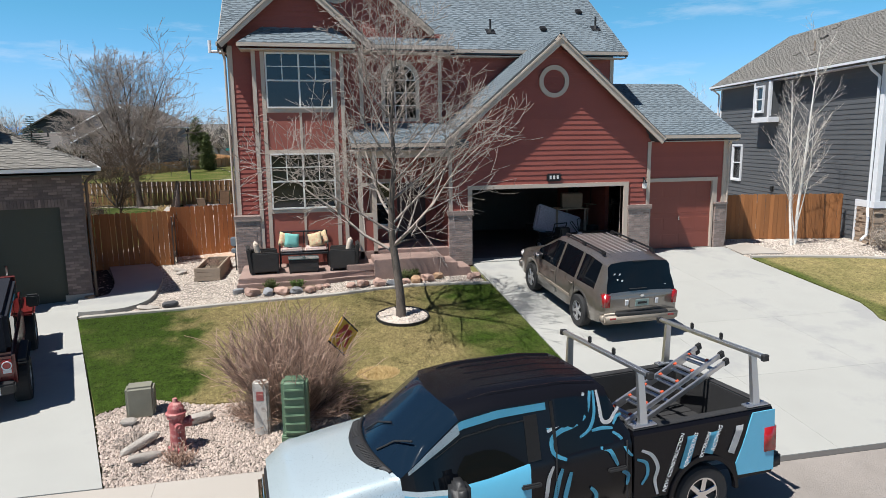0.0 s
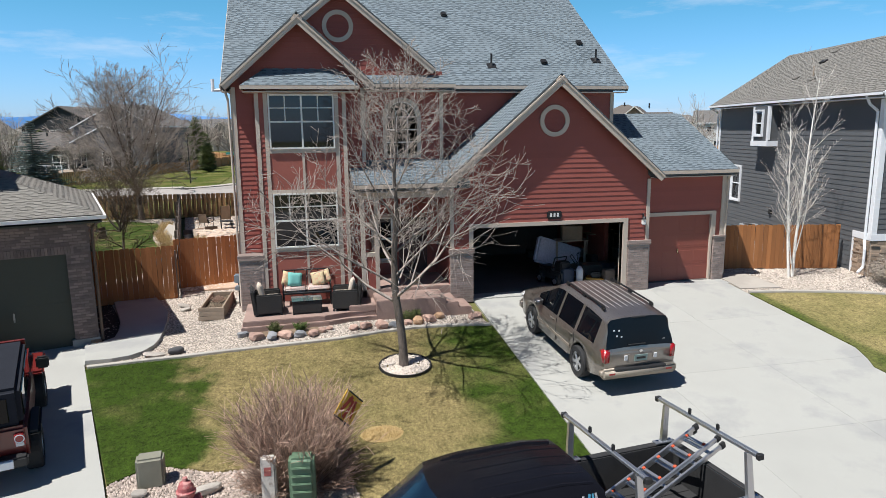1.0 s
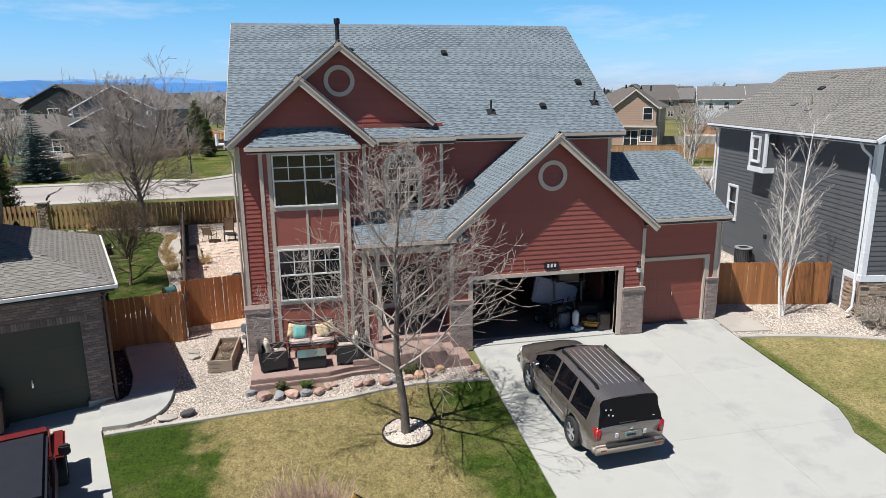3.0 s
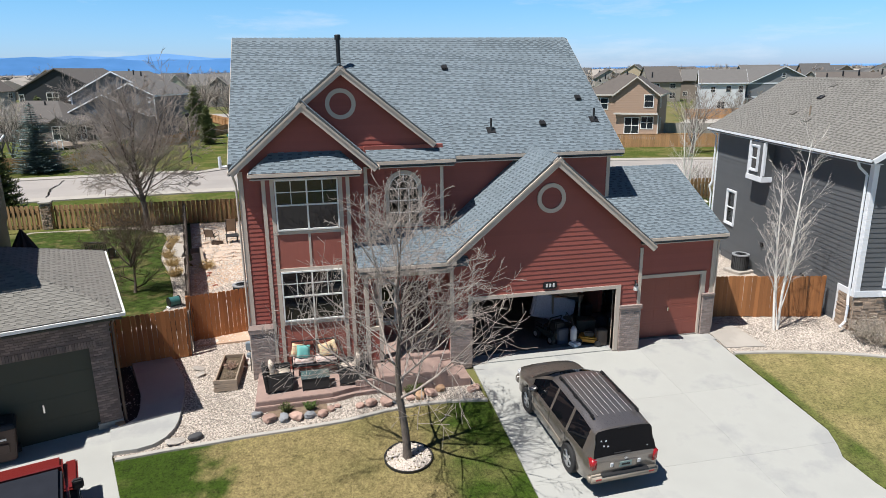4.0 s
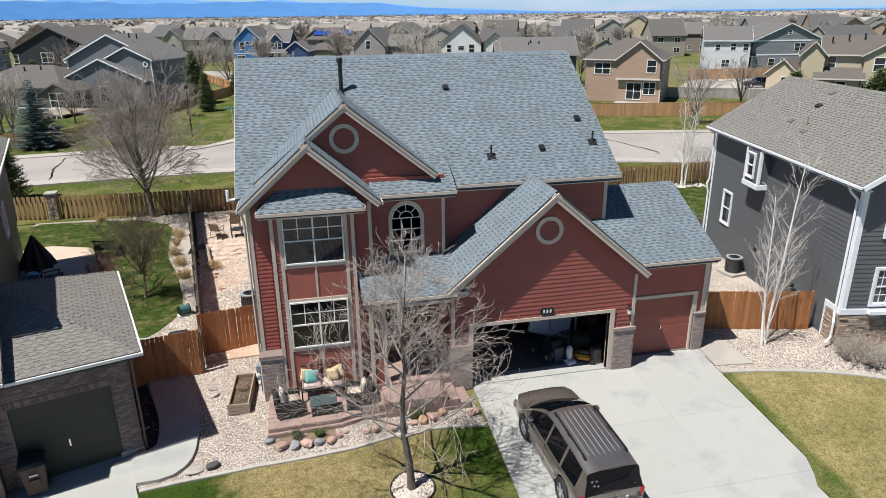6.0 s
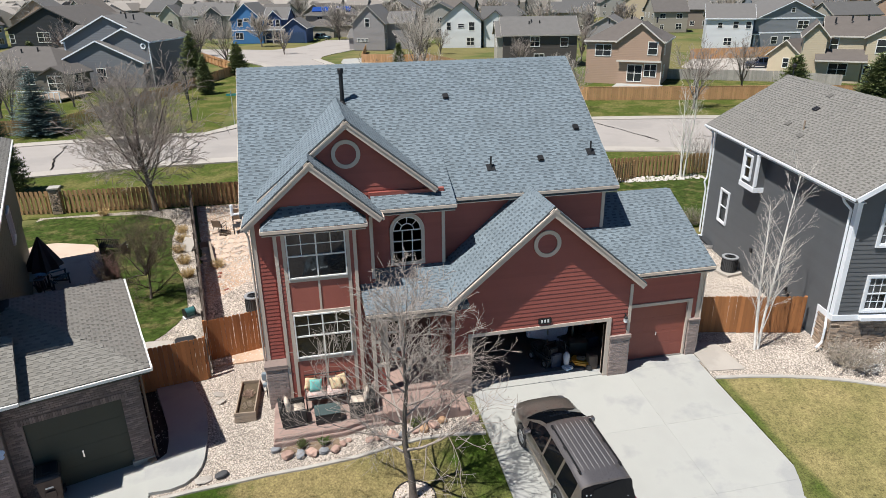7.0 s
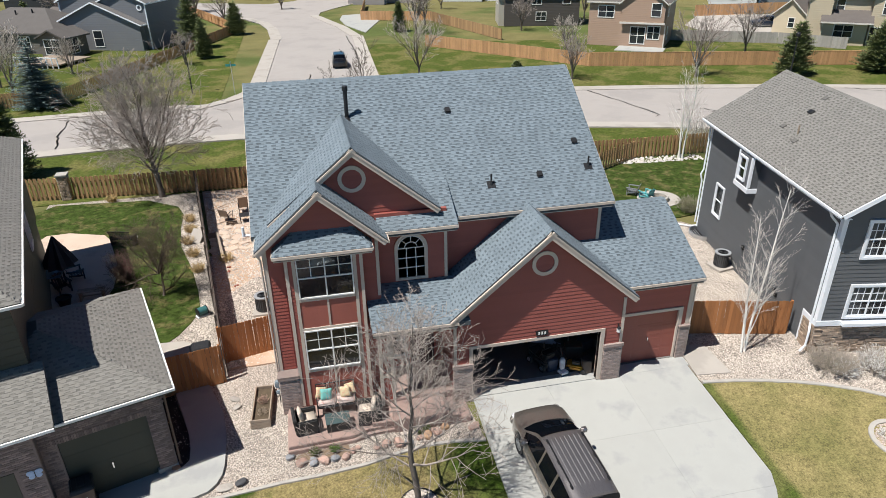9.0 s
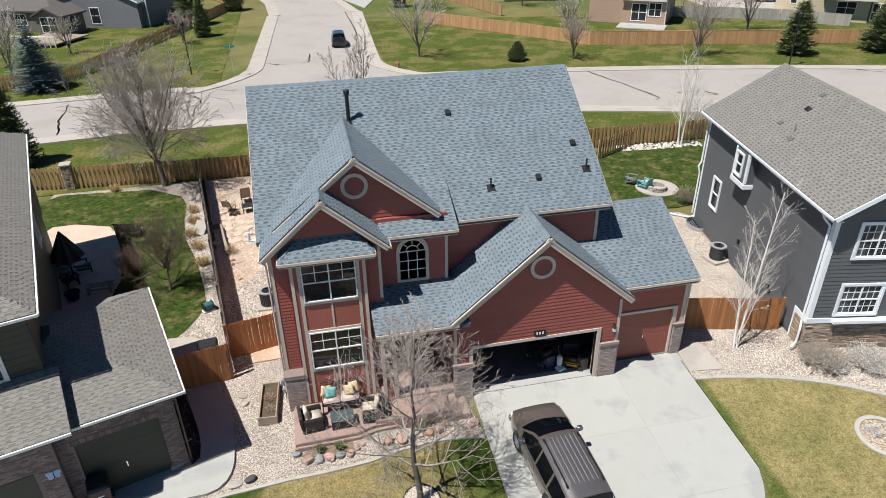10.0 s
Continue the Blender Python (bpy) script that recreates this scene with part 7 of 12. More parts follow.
for x_, y_, r_ in ((-12.2, 31.6, 40), (-11.9, 32.9, 120), (-13.6, 31.3, -30)):
    slat_chair(x_, y_, ground_z(-13, 32) + .07, r_, DARKMETAL, "dark metal patio chair at the table on the deck", group="deck chairs")
slat_chair(21.1, 35.7, BZ, 200, mat("teal_plastic", (0.10, 0.33, 0.34), 0.5), "teal slatted garden chair by the fire pit")
slat_chair(20.6, 36.6, BZ, 230, mat("grey_plastic", (0.16, 0.17, 0.18), 0.6), "dark grey slatted garden chair by the fire pit")


def sling_chair(x, y, rz, back, lean, cloth, label):
    """A tube-framed chair with a cloth sling seat and back."""
    c = thing("garden_chair", label, "chair", (x, y, BZ), rz, "yard chairs")
    tl = math.sin(radians(lean)) * back
    for sx in (-.27, .27):
        bm = bmesh.new()
        tube(bm, [(sx, -.26, 0), (sx, -.28, .40), (sx, .22, .36), (sx, .22 + tl, .36 + back * math.cos(radians(lean)))], .018, 6)
        part("side_tube", bm, DARKMETAL, c, local=True)
        bm = bmesh.new()
        tube(bm, [(sx, .40, 0), (sx, .20, .38), (sx * 1.12, .24, .60), (sx * 1.12, -.30, .60), (sx, -.28, .40)], .016, 6)
        part("arm_tube", bm, DARKMETAL, c, local=True)
    part("sling_seat", bbox(-.255, .255, -.27, .22, -.008, .008, .004, 1, pose(0, 0, .385, 4.5, 0, 0)), cloth, c, local=True)
    part("sling_back", bbox(-.255, .255, -.008, .008, 0, back, .004, 1, pose(0, .225, .365, -lean, 0, 0)), cloth, c, local=True)
    return c


SLING = mat("tan_sling_cloth", (0.30, 0.235, 0.175), 0.85, var=0.15, scale=20, fine=120, bump=0.2)
sling_chair(-4.98, 38.75, 155, .50, 16, SLING, "low tan sling garden chair on the flagstones")
sling_chair(-4.05, 40.0, 190, .88, 24, SLING, "high-backed tan sling recliner in the back yard")
ft = thing("side_table", "black square patio table between the yard chairs", "table", (-3.85, 38.4, BZ), 8)
part("top", bbox(-.34, .34, -.30, .30, .42, .47, .012, 1), BLACKP, ft, local=True)
for sx in (-1, 1):
    for sy in (-1, 1):
        part("leg", bbox(sx * .29 - .03, sx * .29 + .03, sy * .25 - .03, sy * .25 + .03, 0, .42), BLACKP, ft, local=True)
lb_ = thing("wood_crate", "low dark wooden crate on the flagstones", "crate", (-4.62, 38.0, BZ), 5)
for z_ in (.03, .13):
    for sy in (-.14, .14):
        part("slat", bbox(-.32, .32, sy - .012, sy + .012, z_, z_ + .08), mat("dark_crate_wood", (0.075, 0.048, 0.032), 0.85, var=0.2) if not (z_ > .03 or sy > 0) else bpy.data.materials["dark_crate_wood"], lb_, local=True)
for sx in (-.3, .3):
    part("end_board", bbox(sx - .015, sx + .015, -.125, .125, .0, .22), bpy.data.materials["dark_crate_wood"], lb_, local=True)
bm = bmesh.new()
tube(bm, [(-6.05, 40.4, BZ + .10), (-5.3, 41.0, BZ + .16), (-4.51, 41.62, BZ + .12)], .028, 6)
solid("wooden_pole", bm, GREYWOOD, "long weathered wooden pole lying in the yard", "pole")
tm = thing("timber_edge", "weathered timber edging of a raised bed by the boundary fence", "edging", (-5.02, 34.7, BZ), 10.4)
part("timber", bbox(-.09, .09, -1.75, 1.75, 0, .17, .012, 1), GREYWOOD, tm, local=True)
part("timber", bbox(-.085, .085, -1.72, 1.70, .172, .33, .012, 1), GREYWOOD, tm, local=True)
cr = thing("wood_crate", "pale open wooden crate beside the raised bed", "crate", (-5.58, 36.35, BZ), 12)
for sy in (-.16, .16):
    part("slat", bbox(-.25, .25, sy - .012, sy + .012, .0, .28), GREYWOOD, cr, local=True)
for sx in (-.24, .24):
    part("end_board", bbox(sx - .012, sx + .012, -.148, .148, .0, .28), GREYWOOD, cr, local=True)
for x_, y_, a_ in ((-4.4, 32.33, 20), (-4.38, 31.84, 75), (-3.89, 30.2, 40)):
    solid("brick", bbox(-.11, .11, -.05, .05, 0, .065, .006, 1, pose(x_, y_, BZ + .02, 0, 0, a_)), mat("loose_red_brick", (0.26, 0.085, 0.055), .85, var=.2) if a_ == 20 else bpy.data.materials["loose_red_brick"], "loose red brick on the yard gravel", "brick")
solid("panel", bbox(-.32, .32, -.5, .5, 0, .025, .006, 1, pose(-6.42, 36.2, BZ + .30, 28, 14, -12)), CONC_W, "pale flat panel propped among the grass clumps", "panel")
hr = thing("hose_reel", "teal garden hose reel with a pale base", "hose reel", (-5.25, 27.75, ground_z(-5.2, 27.7)), 30)
part("base", bbox(-.28, .28, -.16, .16, 0, .07, .02, 1), WHITE, hr, local=True)
bm = bmesh.new()
cyl(bm, (-.2, 0, .26), (.2, 0, .26), .19, seg=18)
part("drum", bm, mat("teal_hose", (0.03, 0.115, 0.115), 0.5, var=.2, scale=30), hr, local=True)
for sx in (-.22, .22):
    bm = bmesh.new()
    cyl(bm, (sx - .015, 0, .26), (sx + .015, 0, .26), .22, seg=18)
    part("flange", bm, DARKMETAL, hr, local=True)
flat_poly("concrete_pad", [(-6.8, 25.79), (-5.86, 25.73), (-5.32, 25.39), (-4.93, 24.34), (-4.6, 23.2), (-6.4, 23.2)], 0.035, 0.12, CONC_W, "pale concrete pad behind the side gate", "paving", cell=1)
flat_poly("side_yard_gravel", [(-3.75, 23.3), (-1.55, 23.3), (-1.55, 31.0), (-3.1, 30.9), (-4.2, 29.4), (-4.6, 28.4)], 0.025, 0.06, GRAVELB, "pale grey gravel beside the red house", "gravel bed", cell=1)
pl_ = thing("plank_bench", "dark wooden bench frame on the shaded patio", "bench", (-10.6, 30.55, BZ + .06), 3)
part("seat_plank", bbox(-.62, .62, -.22, -.02, .44, .48, .006, 1), GREYWOOD, pl_, local=True)
part("seat_plank", bbox(-.62, .62, .02, .22, .44, .48, .006, 1), GREYWOOD, pl_, local=True)
for sx in (-.5, .5):
    part("leg_frame", bbox(sx - .04, sx + .04, -.2, .2, 0, .438, .008, 1), GREYWOOD, pl_, local=True)
part("stretcher", bbox(-.458, .458, -.03, .03, .16, .22, .006, 1), GREYWOOD, pl_, local=True)
for x_, y_, r_, h_, mt_, lb in ((-11.75, 30.2, .34, .42, DARKMETAL, "large dark round planter pot on the shaded patio"), (-9.9, 37.1, .17, .26, WHITE, "small white plant pot at the edge of the patio")):
    pt = thing("plant_pot", lb, "plant pot", (x_, y_, BZ + (.06 if r_ > .2 else 0)))
    bm = bmesh.new()
    lathe(bm, [(r_ * .7, 0), (r_ * .95, h_ * .85), (r_ * 1.06, h_ * .86), (r_ * 1.06, h_), (r_ * .92, h_), (r_ * .86, h_ * .8), (0, h_ * .8)], seg=20)
    part("pot", bm, mt_, pt, local=True)
bench = thing("garden_bench", "dark slatted garden bench at the edge of the back lawn", "bench", (-10.4, 36.75, BZ), 165)
for sx in (-1, 1):
    part("side_frame", bbox(sx * .62 - .03, sx * .62 + .03, -.28, .30, 0, .58, .01, 1), DARKMETAL, bench, local=True)
for k in range(5):
    part("seat_slat", bbox(-.6, .6, -.27 + k * .11, -.18 + k * .11, .40, .43), DARKMETAL, bench, local=True)
for k in range(12):
    part("back_slat", bbox(-.58 + k * .1, -.53 + k * .1, .26, .29, .45, .98, m=pose(0, 0, 0, -8, 0, 0)), DARKMETAL, bench, local=True)
part("top_rail", bbox(-.64, .64, .25, .30, .96, 1.03, .01, 1, pose(0, 0, 0, -8, 0, 0)), DARKMETAL, bench, local=True)
# irregular flagstones in the side yard
rng = random.Random(61)
for i in range(26):
    x, y = -5.4 + 2.2 * (i % 5) / 4 + rng.uniform(-.12, .12), 34.6 + .78 * (i // 5) + rng.uniform(-.12, .12)
    solid("flagstone", rock_bm(rng.uniform(.20, .27), rng.uniform(.26, .36), .05, 300 + i, (x, y, BZ + .03), rng.uniform(0, 180), .22), PINKC, "irregular pinkish flagstone laid in the side yard", "flagstone", "flagstones")
bm = bmesh.new()
lathe(bm, [(1.35, -.05), (1.35, .05), (0, .05)], seg=40)
pd = solid("fire_pit_pad", bm, CONC_W, "round pale flagstone pad on the back lawn", "paving", kind="structure")
pd.location = (21.9, 35.5, BZ + .02)
fp = thing("fire_pit", "round fire pit of grey stone blocks", "fire pit", (21.75, 35.25, BZ + .07))
for row in range(2):
    for k in range(12):
        a = 30 * k + 15 * row
        part("block", bbox(-.13, .13, .46, .62, row * .15, row * .15 + .14, .012, 1, pose(0, 0, 0, 0, 0, a)), EDGEC, fp, local=True)
# window well and drain pipe by the grey house
well = thing("window_well", "curved corrugated metal window well beside the grey house", "window well", (21.60, 30.1, ground_z(21, 30)), 79.13)
WELLM = Matrix.Diagonal((1.25, 1.0, 1.0, 1.0))
for k in range(3):
    bm = ring_bm((0, 0), .60 + .015 * (k % 2), .64 + .015 * (k % 2), -.04, .04, 24, math.pi)
    bm.transform(WELLM @ pose(0, 0, .03 + k * .075, 90, 0, 180))
    part("metal_ring", bm, ALU, well, local=True)
# dark sheet just above the ground stands in for the well's shaded depth
bm = bmesh.new()
arc = [(.6 * math.cos(math.pi * k / 16), .6 * math.sin(math.pi * k / 16)) for k in range(17)]
hull(bm, [Vector((x_, y_, 0)) for x_, y_ in arc], [Vector((x_, y_, .03)) for x_, y_ in arc])
bm.transform(WELLM)
part("floor", bm, DARKMETAL, well, "dark sheet standing for the shaded depth of the well", local=True)
for k in range(3):
    part("step_rib", bbox(-.62 + k * .06, .62 - k * .06, .12 + k * .13, .16 + k * .13, .03, .055), ALU, well, local=True)


# ---------- things in the open garage ----------
mt = thing("mattress", "pale patterned mattress leaning in the open garage", "mattress", (8.9, 21.3, .02), 0)
part("pad", bbox(-.88, .88, -.12, .12, 0, .92, .06, 3, pose(0, 0, .32, -14, 19, 6)), mat("patterned_mattress", (0.42, 0.41, 0.48), 0.9, var=0.3, scale=16, bump=0.2), mt, local=True)
jp = thing("ride_on_toy", "black ride-on toy jeep in the open garage", "toy car", (8.55, 20.35, .02), 200)
part("body", bbox(-.3, .3, -.55, .55, .2, .48, .05, 2), BLACKP, jp, local=True)
part("hood", bbox(-.26, .26, -.6, -.15, .42, .56, .04, 2), BLACKP, jp, local=True)
part("seat", bbox(-.22, .22, .15, .5, .42, .8, .04, 2), DARKMETAL, jp, local=True)
bm = bmesh.new()
tube(bm, [(-.26, .1, .48), (-.26, .25, .92), (.26, .25, .92), (.26, .1, .48)], .02, 8)
part("roll_bar", bm, DARKMETAL, jp, local=True)
for sx in (-1, 1):
    for yy in (-.38, .38):
        bm = bmesh.new()
        cyl(bm, (sx * .26, yy, .17), (sx * .38, yy, .17), .17, seg=16)
        w_ = part("wheel", bm, RUBBER, jp, local=True)
        bm = bmesh.new()
        cyl(bm, (sx * .375, yy, .17), (sx * .39, yy, .17), .09, seg=12)
        part("hub", bm, ALU, w_, local=True)
mw = thing("lawn_mower", "yellow and black lawn mower just inside the garage", "lawn mower", (9.75, 19.75, .02), 60)
part("deck", bbox(-.26, .26, -.38, .38, .08, .26, .05, 2), mat("mower_yellow", (0.50, 0.24, 0.02), 0.45), mw, local=True)
part("engine", bbox(-.15, .15, -.15, .18, .26, .45, .04, 2), BLACKP, mw, local=True)
bm = bmesh.new()
tube(bm, [(-.2, .3, .2), (-.2, .85, .95), (.2, .85, .95), (.2, .3, .2)], .014, 8)
part("handle", bm, DARKMETAL, mw, local=True)
for sx in (-1, 1):
    for yy in (-.3, .32):
        bm = bmesh.new()
        cyl(bm, (sx * .27, yy, .11), (sx * .32, yy, .11), .11, seg=14)
        part("wheel", bm, RUBBER, mw, local=True)
vc = thing("vacuum_cleaner", "grey upright vacuum cleaner at the garage threshold", "vacuum cleaner", (9.15, 19.62, .02), 20)
part("head", bbox(-.17, .17, -.16, .16, 0, .12, .03, 2), WHITE, vc, local=True)
bm = bmesh.new()
lathe(bm, [(.02, .1), (.11, .2), (.12, .55), (.05, .68)], (0, .08, 0), 14)
part("bag", bm, mat("grey_vacuum", (0.45, 0.46, 0.50), 0.5), vc, smooth=True, local=True)
bm = bmesh.new()
tube(bm, [(0, .1, .6), (0, .22, 1.05), (0, .12, 1.12)], .016, 8)
part("handle", bm, DARKMETAL, vc, local=True)
solid("blue_bin", bbox(-.22, .22, -.18, .18, 0, .58, .03, 2, pose(8.75, 19.95, .02, 0, 0, 10)), mat("blue_box", (0.018, 0.03, 0.06), 0.5, var=0.3, scale=9), "dark blue storage box in the garage", "storage box")
solid("garage_bin", bbox(-.18, .18, -.15, .15, 0, .58, .03, 2, pose(10.05, 19.5, .02, 0, 0, 0)), mat("brown_bin", (0.10, 0.075, 0.06), 0.6), "small brown waste bin beside the garage wall", "bin")
rng = random.Random(11)
for i in range(26):
    w, d, h = rng.uniform(.3, .7), rng.uniform(.3, .6), rng.uniform(.25, .7)
    x, y = rng.uniform(9.3, 13.6), rng.uniform(20.6, 25.2)
    base = rng.choice((0, 0, .7, 1.3))
    col = rng.choice(((.10, .08, .06), (.06, .07, .09), (.16, .12, .08), (.05, .05, .05), (.18, .17, .16)))
    if base:
        solid("shelf", bbox(-.55, .55, -.3, .3, -.03, 0, 0, 1, pose(x, y, base + .02, 0, 0, 0)), GREYWOOD, "timber storage shelf in the garage", "shelf", "garage shelves")
        for sx in (-.52, .52):
            solid("shelf_post", bbox(-.03, .03, -.03, .03, 0, base - .01, 0, 1, pose(x + sx, y, .02)), GREYWOOD, "timber post under a garage shelf", "post", "garage shelves")
    solid("storage_box", bbox(-w / 2, w / 2, -d / 2, d / 2, 0, h, .02, 1, pose(x, y, base + .02, 0, 0, rng.uniform(-15, 15))), mat("box_%d" % i, col, 0.7, var=0.25, scale=6), "storage box stacked in the dim garage", "storage box", "garage boxes")


# ---------- vehicles ----------
def interp(tab, x):
    for (x0, v0), (x1, v1) in zip(tab, tab[1:]):
        if x <= x1:
            return v0 + (v1 - v0) * min(1.0, max(0.0, (x - x0) / (x1 - x0)))
    return tab[-1][1]


def shell(parent, cols, zb, belt, top, wid, wtop, hubs, arch_r, classes, mats, hub_z, bow=None):
    """A car body as a skin over cross-sections; classes(x, row) names the part that each patch belongs to."""
    secs = []
    for x in cols:
        z0 = interp(zb, x)
        for hx in hubs:
            if abs(x - hx) < arch_r:
                z0 = max(z0, hub_z + math.sqrt(arch_r ** 2 - (x - hx) ** 2))
        b, t, w, wt = interp(belt, x), interp(top, x), interp(wid, x), interp(wtop, x)
        z0 = min(z0, b - 0.08)
        h = t - b
        if h < 0.13:
            up = [(w * .95, b + h * .5), (w * .84, t - .005), (w * .45, t + .012), (0, t + .018)]
        else:
            k = min(1.0, (h - .1) / .4)
            side = wt + (w * .95 - wt) * (1 - k)
            up = [(side + (w * .96 - side) * .10, t - .10 * min(1, h / .5)), (side * .93, t - .02), (side * .52, t + .015), (0, t + .02)]
        half = [(0, z0), (w * .86, z0), (w * .985, z0 + .05), (w, (z0 + b) / 2), (w * .99, b - .05), (w * .965, b)] + up
        secs.append([Vector((x + (bow(x) * (1 - (y / w) ** 2) if bow and i > 4 else 0), y, z)) for i, (y, z) in enumerate(half)])
    bms = {}
    n = len(secs[0])

    def put(name, pts):
        bm = bms.setdefault(name, (bmesh.new(), {}))
        bmv, seen = bm
        vs = []
        for p in pts:
            key = (round(p.x, 4), round(p.y, 4), round(p.z, 4))
            if key not in seen:
                seen[key] = bmv.verts.new(p)
            if seen[key] not in vs:
                vs.append(seen[key])
        if len(vs) > 2:
            try:
                bmv.faces.new(vs)
            except ValueError:
                pass

    flip = lambda p: Vector((p.x, -p.y, p.z))
    for i in range(len(secs) - 1):
        xm = (cols[i] + cols[i + 1]) / 2
        for r in range(n - 1):
            q = [secs[i][r], secs[i + 1][r], secs[i + 1][r + 1], secs[i][r + 1]]
            for side, pts in ((1, q), (-1, [flip(p) for p in q[::-1]])):
                put(classes(xm, r, side), pts)
    for sec, rev in ((secs[0], False), (secs[-1], True)):
        for r in range(n - 1):
            q = [sec[r], sec[r + 1], flip(sec[r + 1]), flip(sec[r])]
            put("body", q if rev else q[::-1])
    made = {}
    for name, (bm, _) in bms.items():
        bmesh.ops.recalc_face_normals(bm, faces=bm.faces[:])
        plain = name.split("|")[0]
        made[name] = part(plain, bm, mats[plain], parent, smooth=True, local=True)
    return made


def car_wheel(parent, x, y, z, r, w, side, spokes=5, rim=None):
    bm = bmesh.new()
    prof = [(r * .62, -w / 2), (r * .93, -w / 2), (r, -w / 2 + .03), (r, w / 2 - .03), (r * .93, w / 2), (r * .62, w / 2)]
    seg = 28
    rings = [[bm.verts.new((q * math.cos(2 * math.pi * k / seg), h, q * math.sin(2 * math.pi * k / seg))) for k in range(seg)] for q, h in prof]
    for a, b in zip(rings, rings[1:] + rings[:1]):
        for k in range(seg):
            bm.faces.new((a[k], a[(k + 1) % seg], b[(k + 1) % seg], b[k]))
    bm.transform(Matrix.Translation((x, y, z)))
    bmesh.ops.recalc_face_normals(bm, faces=bm.faces[:])
    wh = part("wheel", bm, RUBBER, parent, local=True)
    bm = bmesh.new()
    o = side * (w / 2 - .035)
    cyl(bm, (x, y + o - side * .05, z), (x, y + o - side * .02, z), r * .62, seg=24)
    part("wheel_back", bm, DARKMETAL, wh, local=True)
    bm = ring_bm((x, z), r * .55, r * .64, y + o - .02, y + o + .02, 28)
    for k in range(spokes):
        a = 2 * math.pi * k / spokes + .3
        m = Matrix.Translation((x, y + o, z)) @ Matrix.Rotation(a, 4, "Y")
        joinbm(bm, bbox(0, r * .57, -.012, .018, -r * .09, r * .09, .008, 1, m))
    joinbm(bm, bbox(-.07, .07, -.015, .025, -.07, .07, .02, 1, Matrix.Translation((x, y + o, z))))
    part("rim", bm, rim or ALU, wh, "silver alloy rim", local=True)


def cols_for(a, b, keys, hubs, r, step=0.11):
    xs = set(keys) | {a, b}
    x = a
    while x < b:
        xs.add(round(x, 3))
        x += step
    for h in hubs:
        for k in range(-9, 10):
            xs.add(round(h + r * math.sin(math.pi / 2 * k / 9), 3))
    xs = sorted(q for q in xs if a <= q <= b)
    out = [xs[0]]
    for q in xs[1:]:
        if q - out[-1] > 0.012 or q in keys:
            out.append(q)
    return out


SUVP = mat("champagne_brown_metallic", (0.235, 0.207, 0.182), 0.30, metal=0.7, var=0.05, scale=1, fine=200, bump=0.0, coat=0.9)
LAMPR = mat("red_tail_lamp", (0.30, 0.010, 0.012), 0.15, var=0.05, bump=0.0, coat=0.5)
LAMPW = mat("clear_lamp", (0.55, 0.55, 0.56), 0.12, var=0.05, bump=0.0, coat=0.5)
TRIMB = mat("tan_lower_plastic", (0.30, 0.255, 0.205), 0.5, metal=0.3, var=0.06, bump=0.05)

suv = thing("car", "champagne-brown mid-size SUV parked on the driveway", "car")
suv.matrix_basis = Matrix.Translation((7.24, 14.96, -0.095 * (19.2 - 14.96) + 0.0)) @ Matrix.Rotation(radians(93.3), 4, "Z") @ Matrix.Rotation(-math.atan(0.095), 4, "Y")
SK = [-2.36, -2.34, -2.28, -2.22, -2.16, -2.10, -1.98, -1.15, -1.07, -.22, -.13, .26, .30, .42, .5, 1.2, 1.26, 1.30, 2.3]
hubs = (-1.33, 1.33)


def suv_class(x, r, s):
    if r == 5:
        if -1.95 < x < -1.17 or -1.05 < x < -.24 or -.11 < x < 1.0:
            return "side_window|%d%d" % (s, (x > -1.1) + (x > -.2))
    if r >= 6:
        if -2.34 < x < -2.155:
            return "rear_window"
        if .28 < x < 1.28:
            return "windshield" if r > 6 else "body"
        if -2.1 < x < .28:
            return "roof_panel"
    if r == 0:
        return "underside"
    return "body"


def suv_bow(x):
    return .20 * min(1, max(0, (x - .1) / .5)) * min(1, max(0, (2.3 - x) / .8))


ROOFP = mat("brown_roof_paint", (0.24, 0.22, 0.215), 0.30, metal=0.75, var=0.05, bump=0.0, coat=0.5)
made = shell(suv, cols_for(-2.37, 2.37, SK, hubs, .43), [(-2.37, .42), (-1.9, .30), (1.9, .28), (2.37, .34)], [(-2.37, .98), (-1.9, 1.07), (.5, 1.03), (1.25, 1.0), (2.0, .90), (2.37, .70)],
             [(-2.37, 1.0), (-2.34, 1.08), (-2.16, 1.69), (-1.4, 1.755), (.0, 1.75), (.26, 1.71), (1.30, 1.09), (1.9, 1.02), (2.25, .92), (2.37, .74)],
             [(-2.37, .86), (-2.1, .94), (-1.2, .975), (1.2, .975), (2.0, .94), (2.37, .80)], [(-2.37, .74), (-2.0, .72), (.3, .70), (1.2, .74), (2.37, .7)],
             hubs, .43, suv_class, {"body": SUVP, "side_window": DARKGLASS, "rear_window": DARKGLASS, "windshield": DARKGLASS, "roof_panel": ROOFP, "underside": BLACKP}, .37, suv_bow)
for hx in hubs:
    for s in (-1, 1):
        car_wheel(suv, hx, s * .86, .37, .37, .23, s, 5)
part("rear_bumper", bbox(-2.46, -2.22, -.92, .92, .40, .64, .06, 3), TRIMB, suv, "tan rear bumper", smooth=True, local=True)
part("bumper_step", bbox(-2.47, -2.3, -.62, .62, .60, .65, .012, 1), BLACKP, suv, "dark bumper step pad", local=True)
part("front_bumper", bbox(2.2, 2.46, -.88, .88, .32, .60, .06, 3), SUVP, suv, smooth=True, local=True)
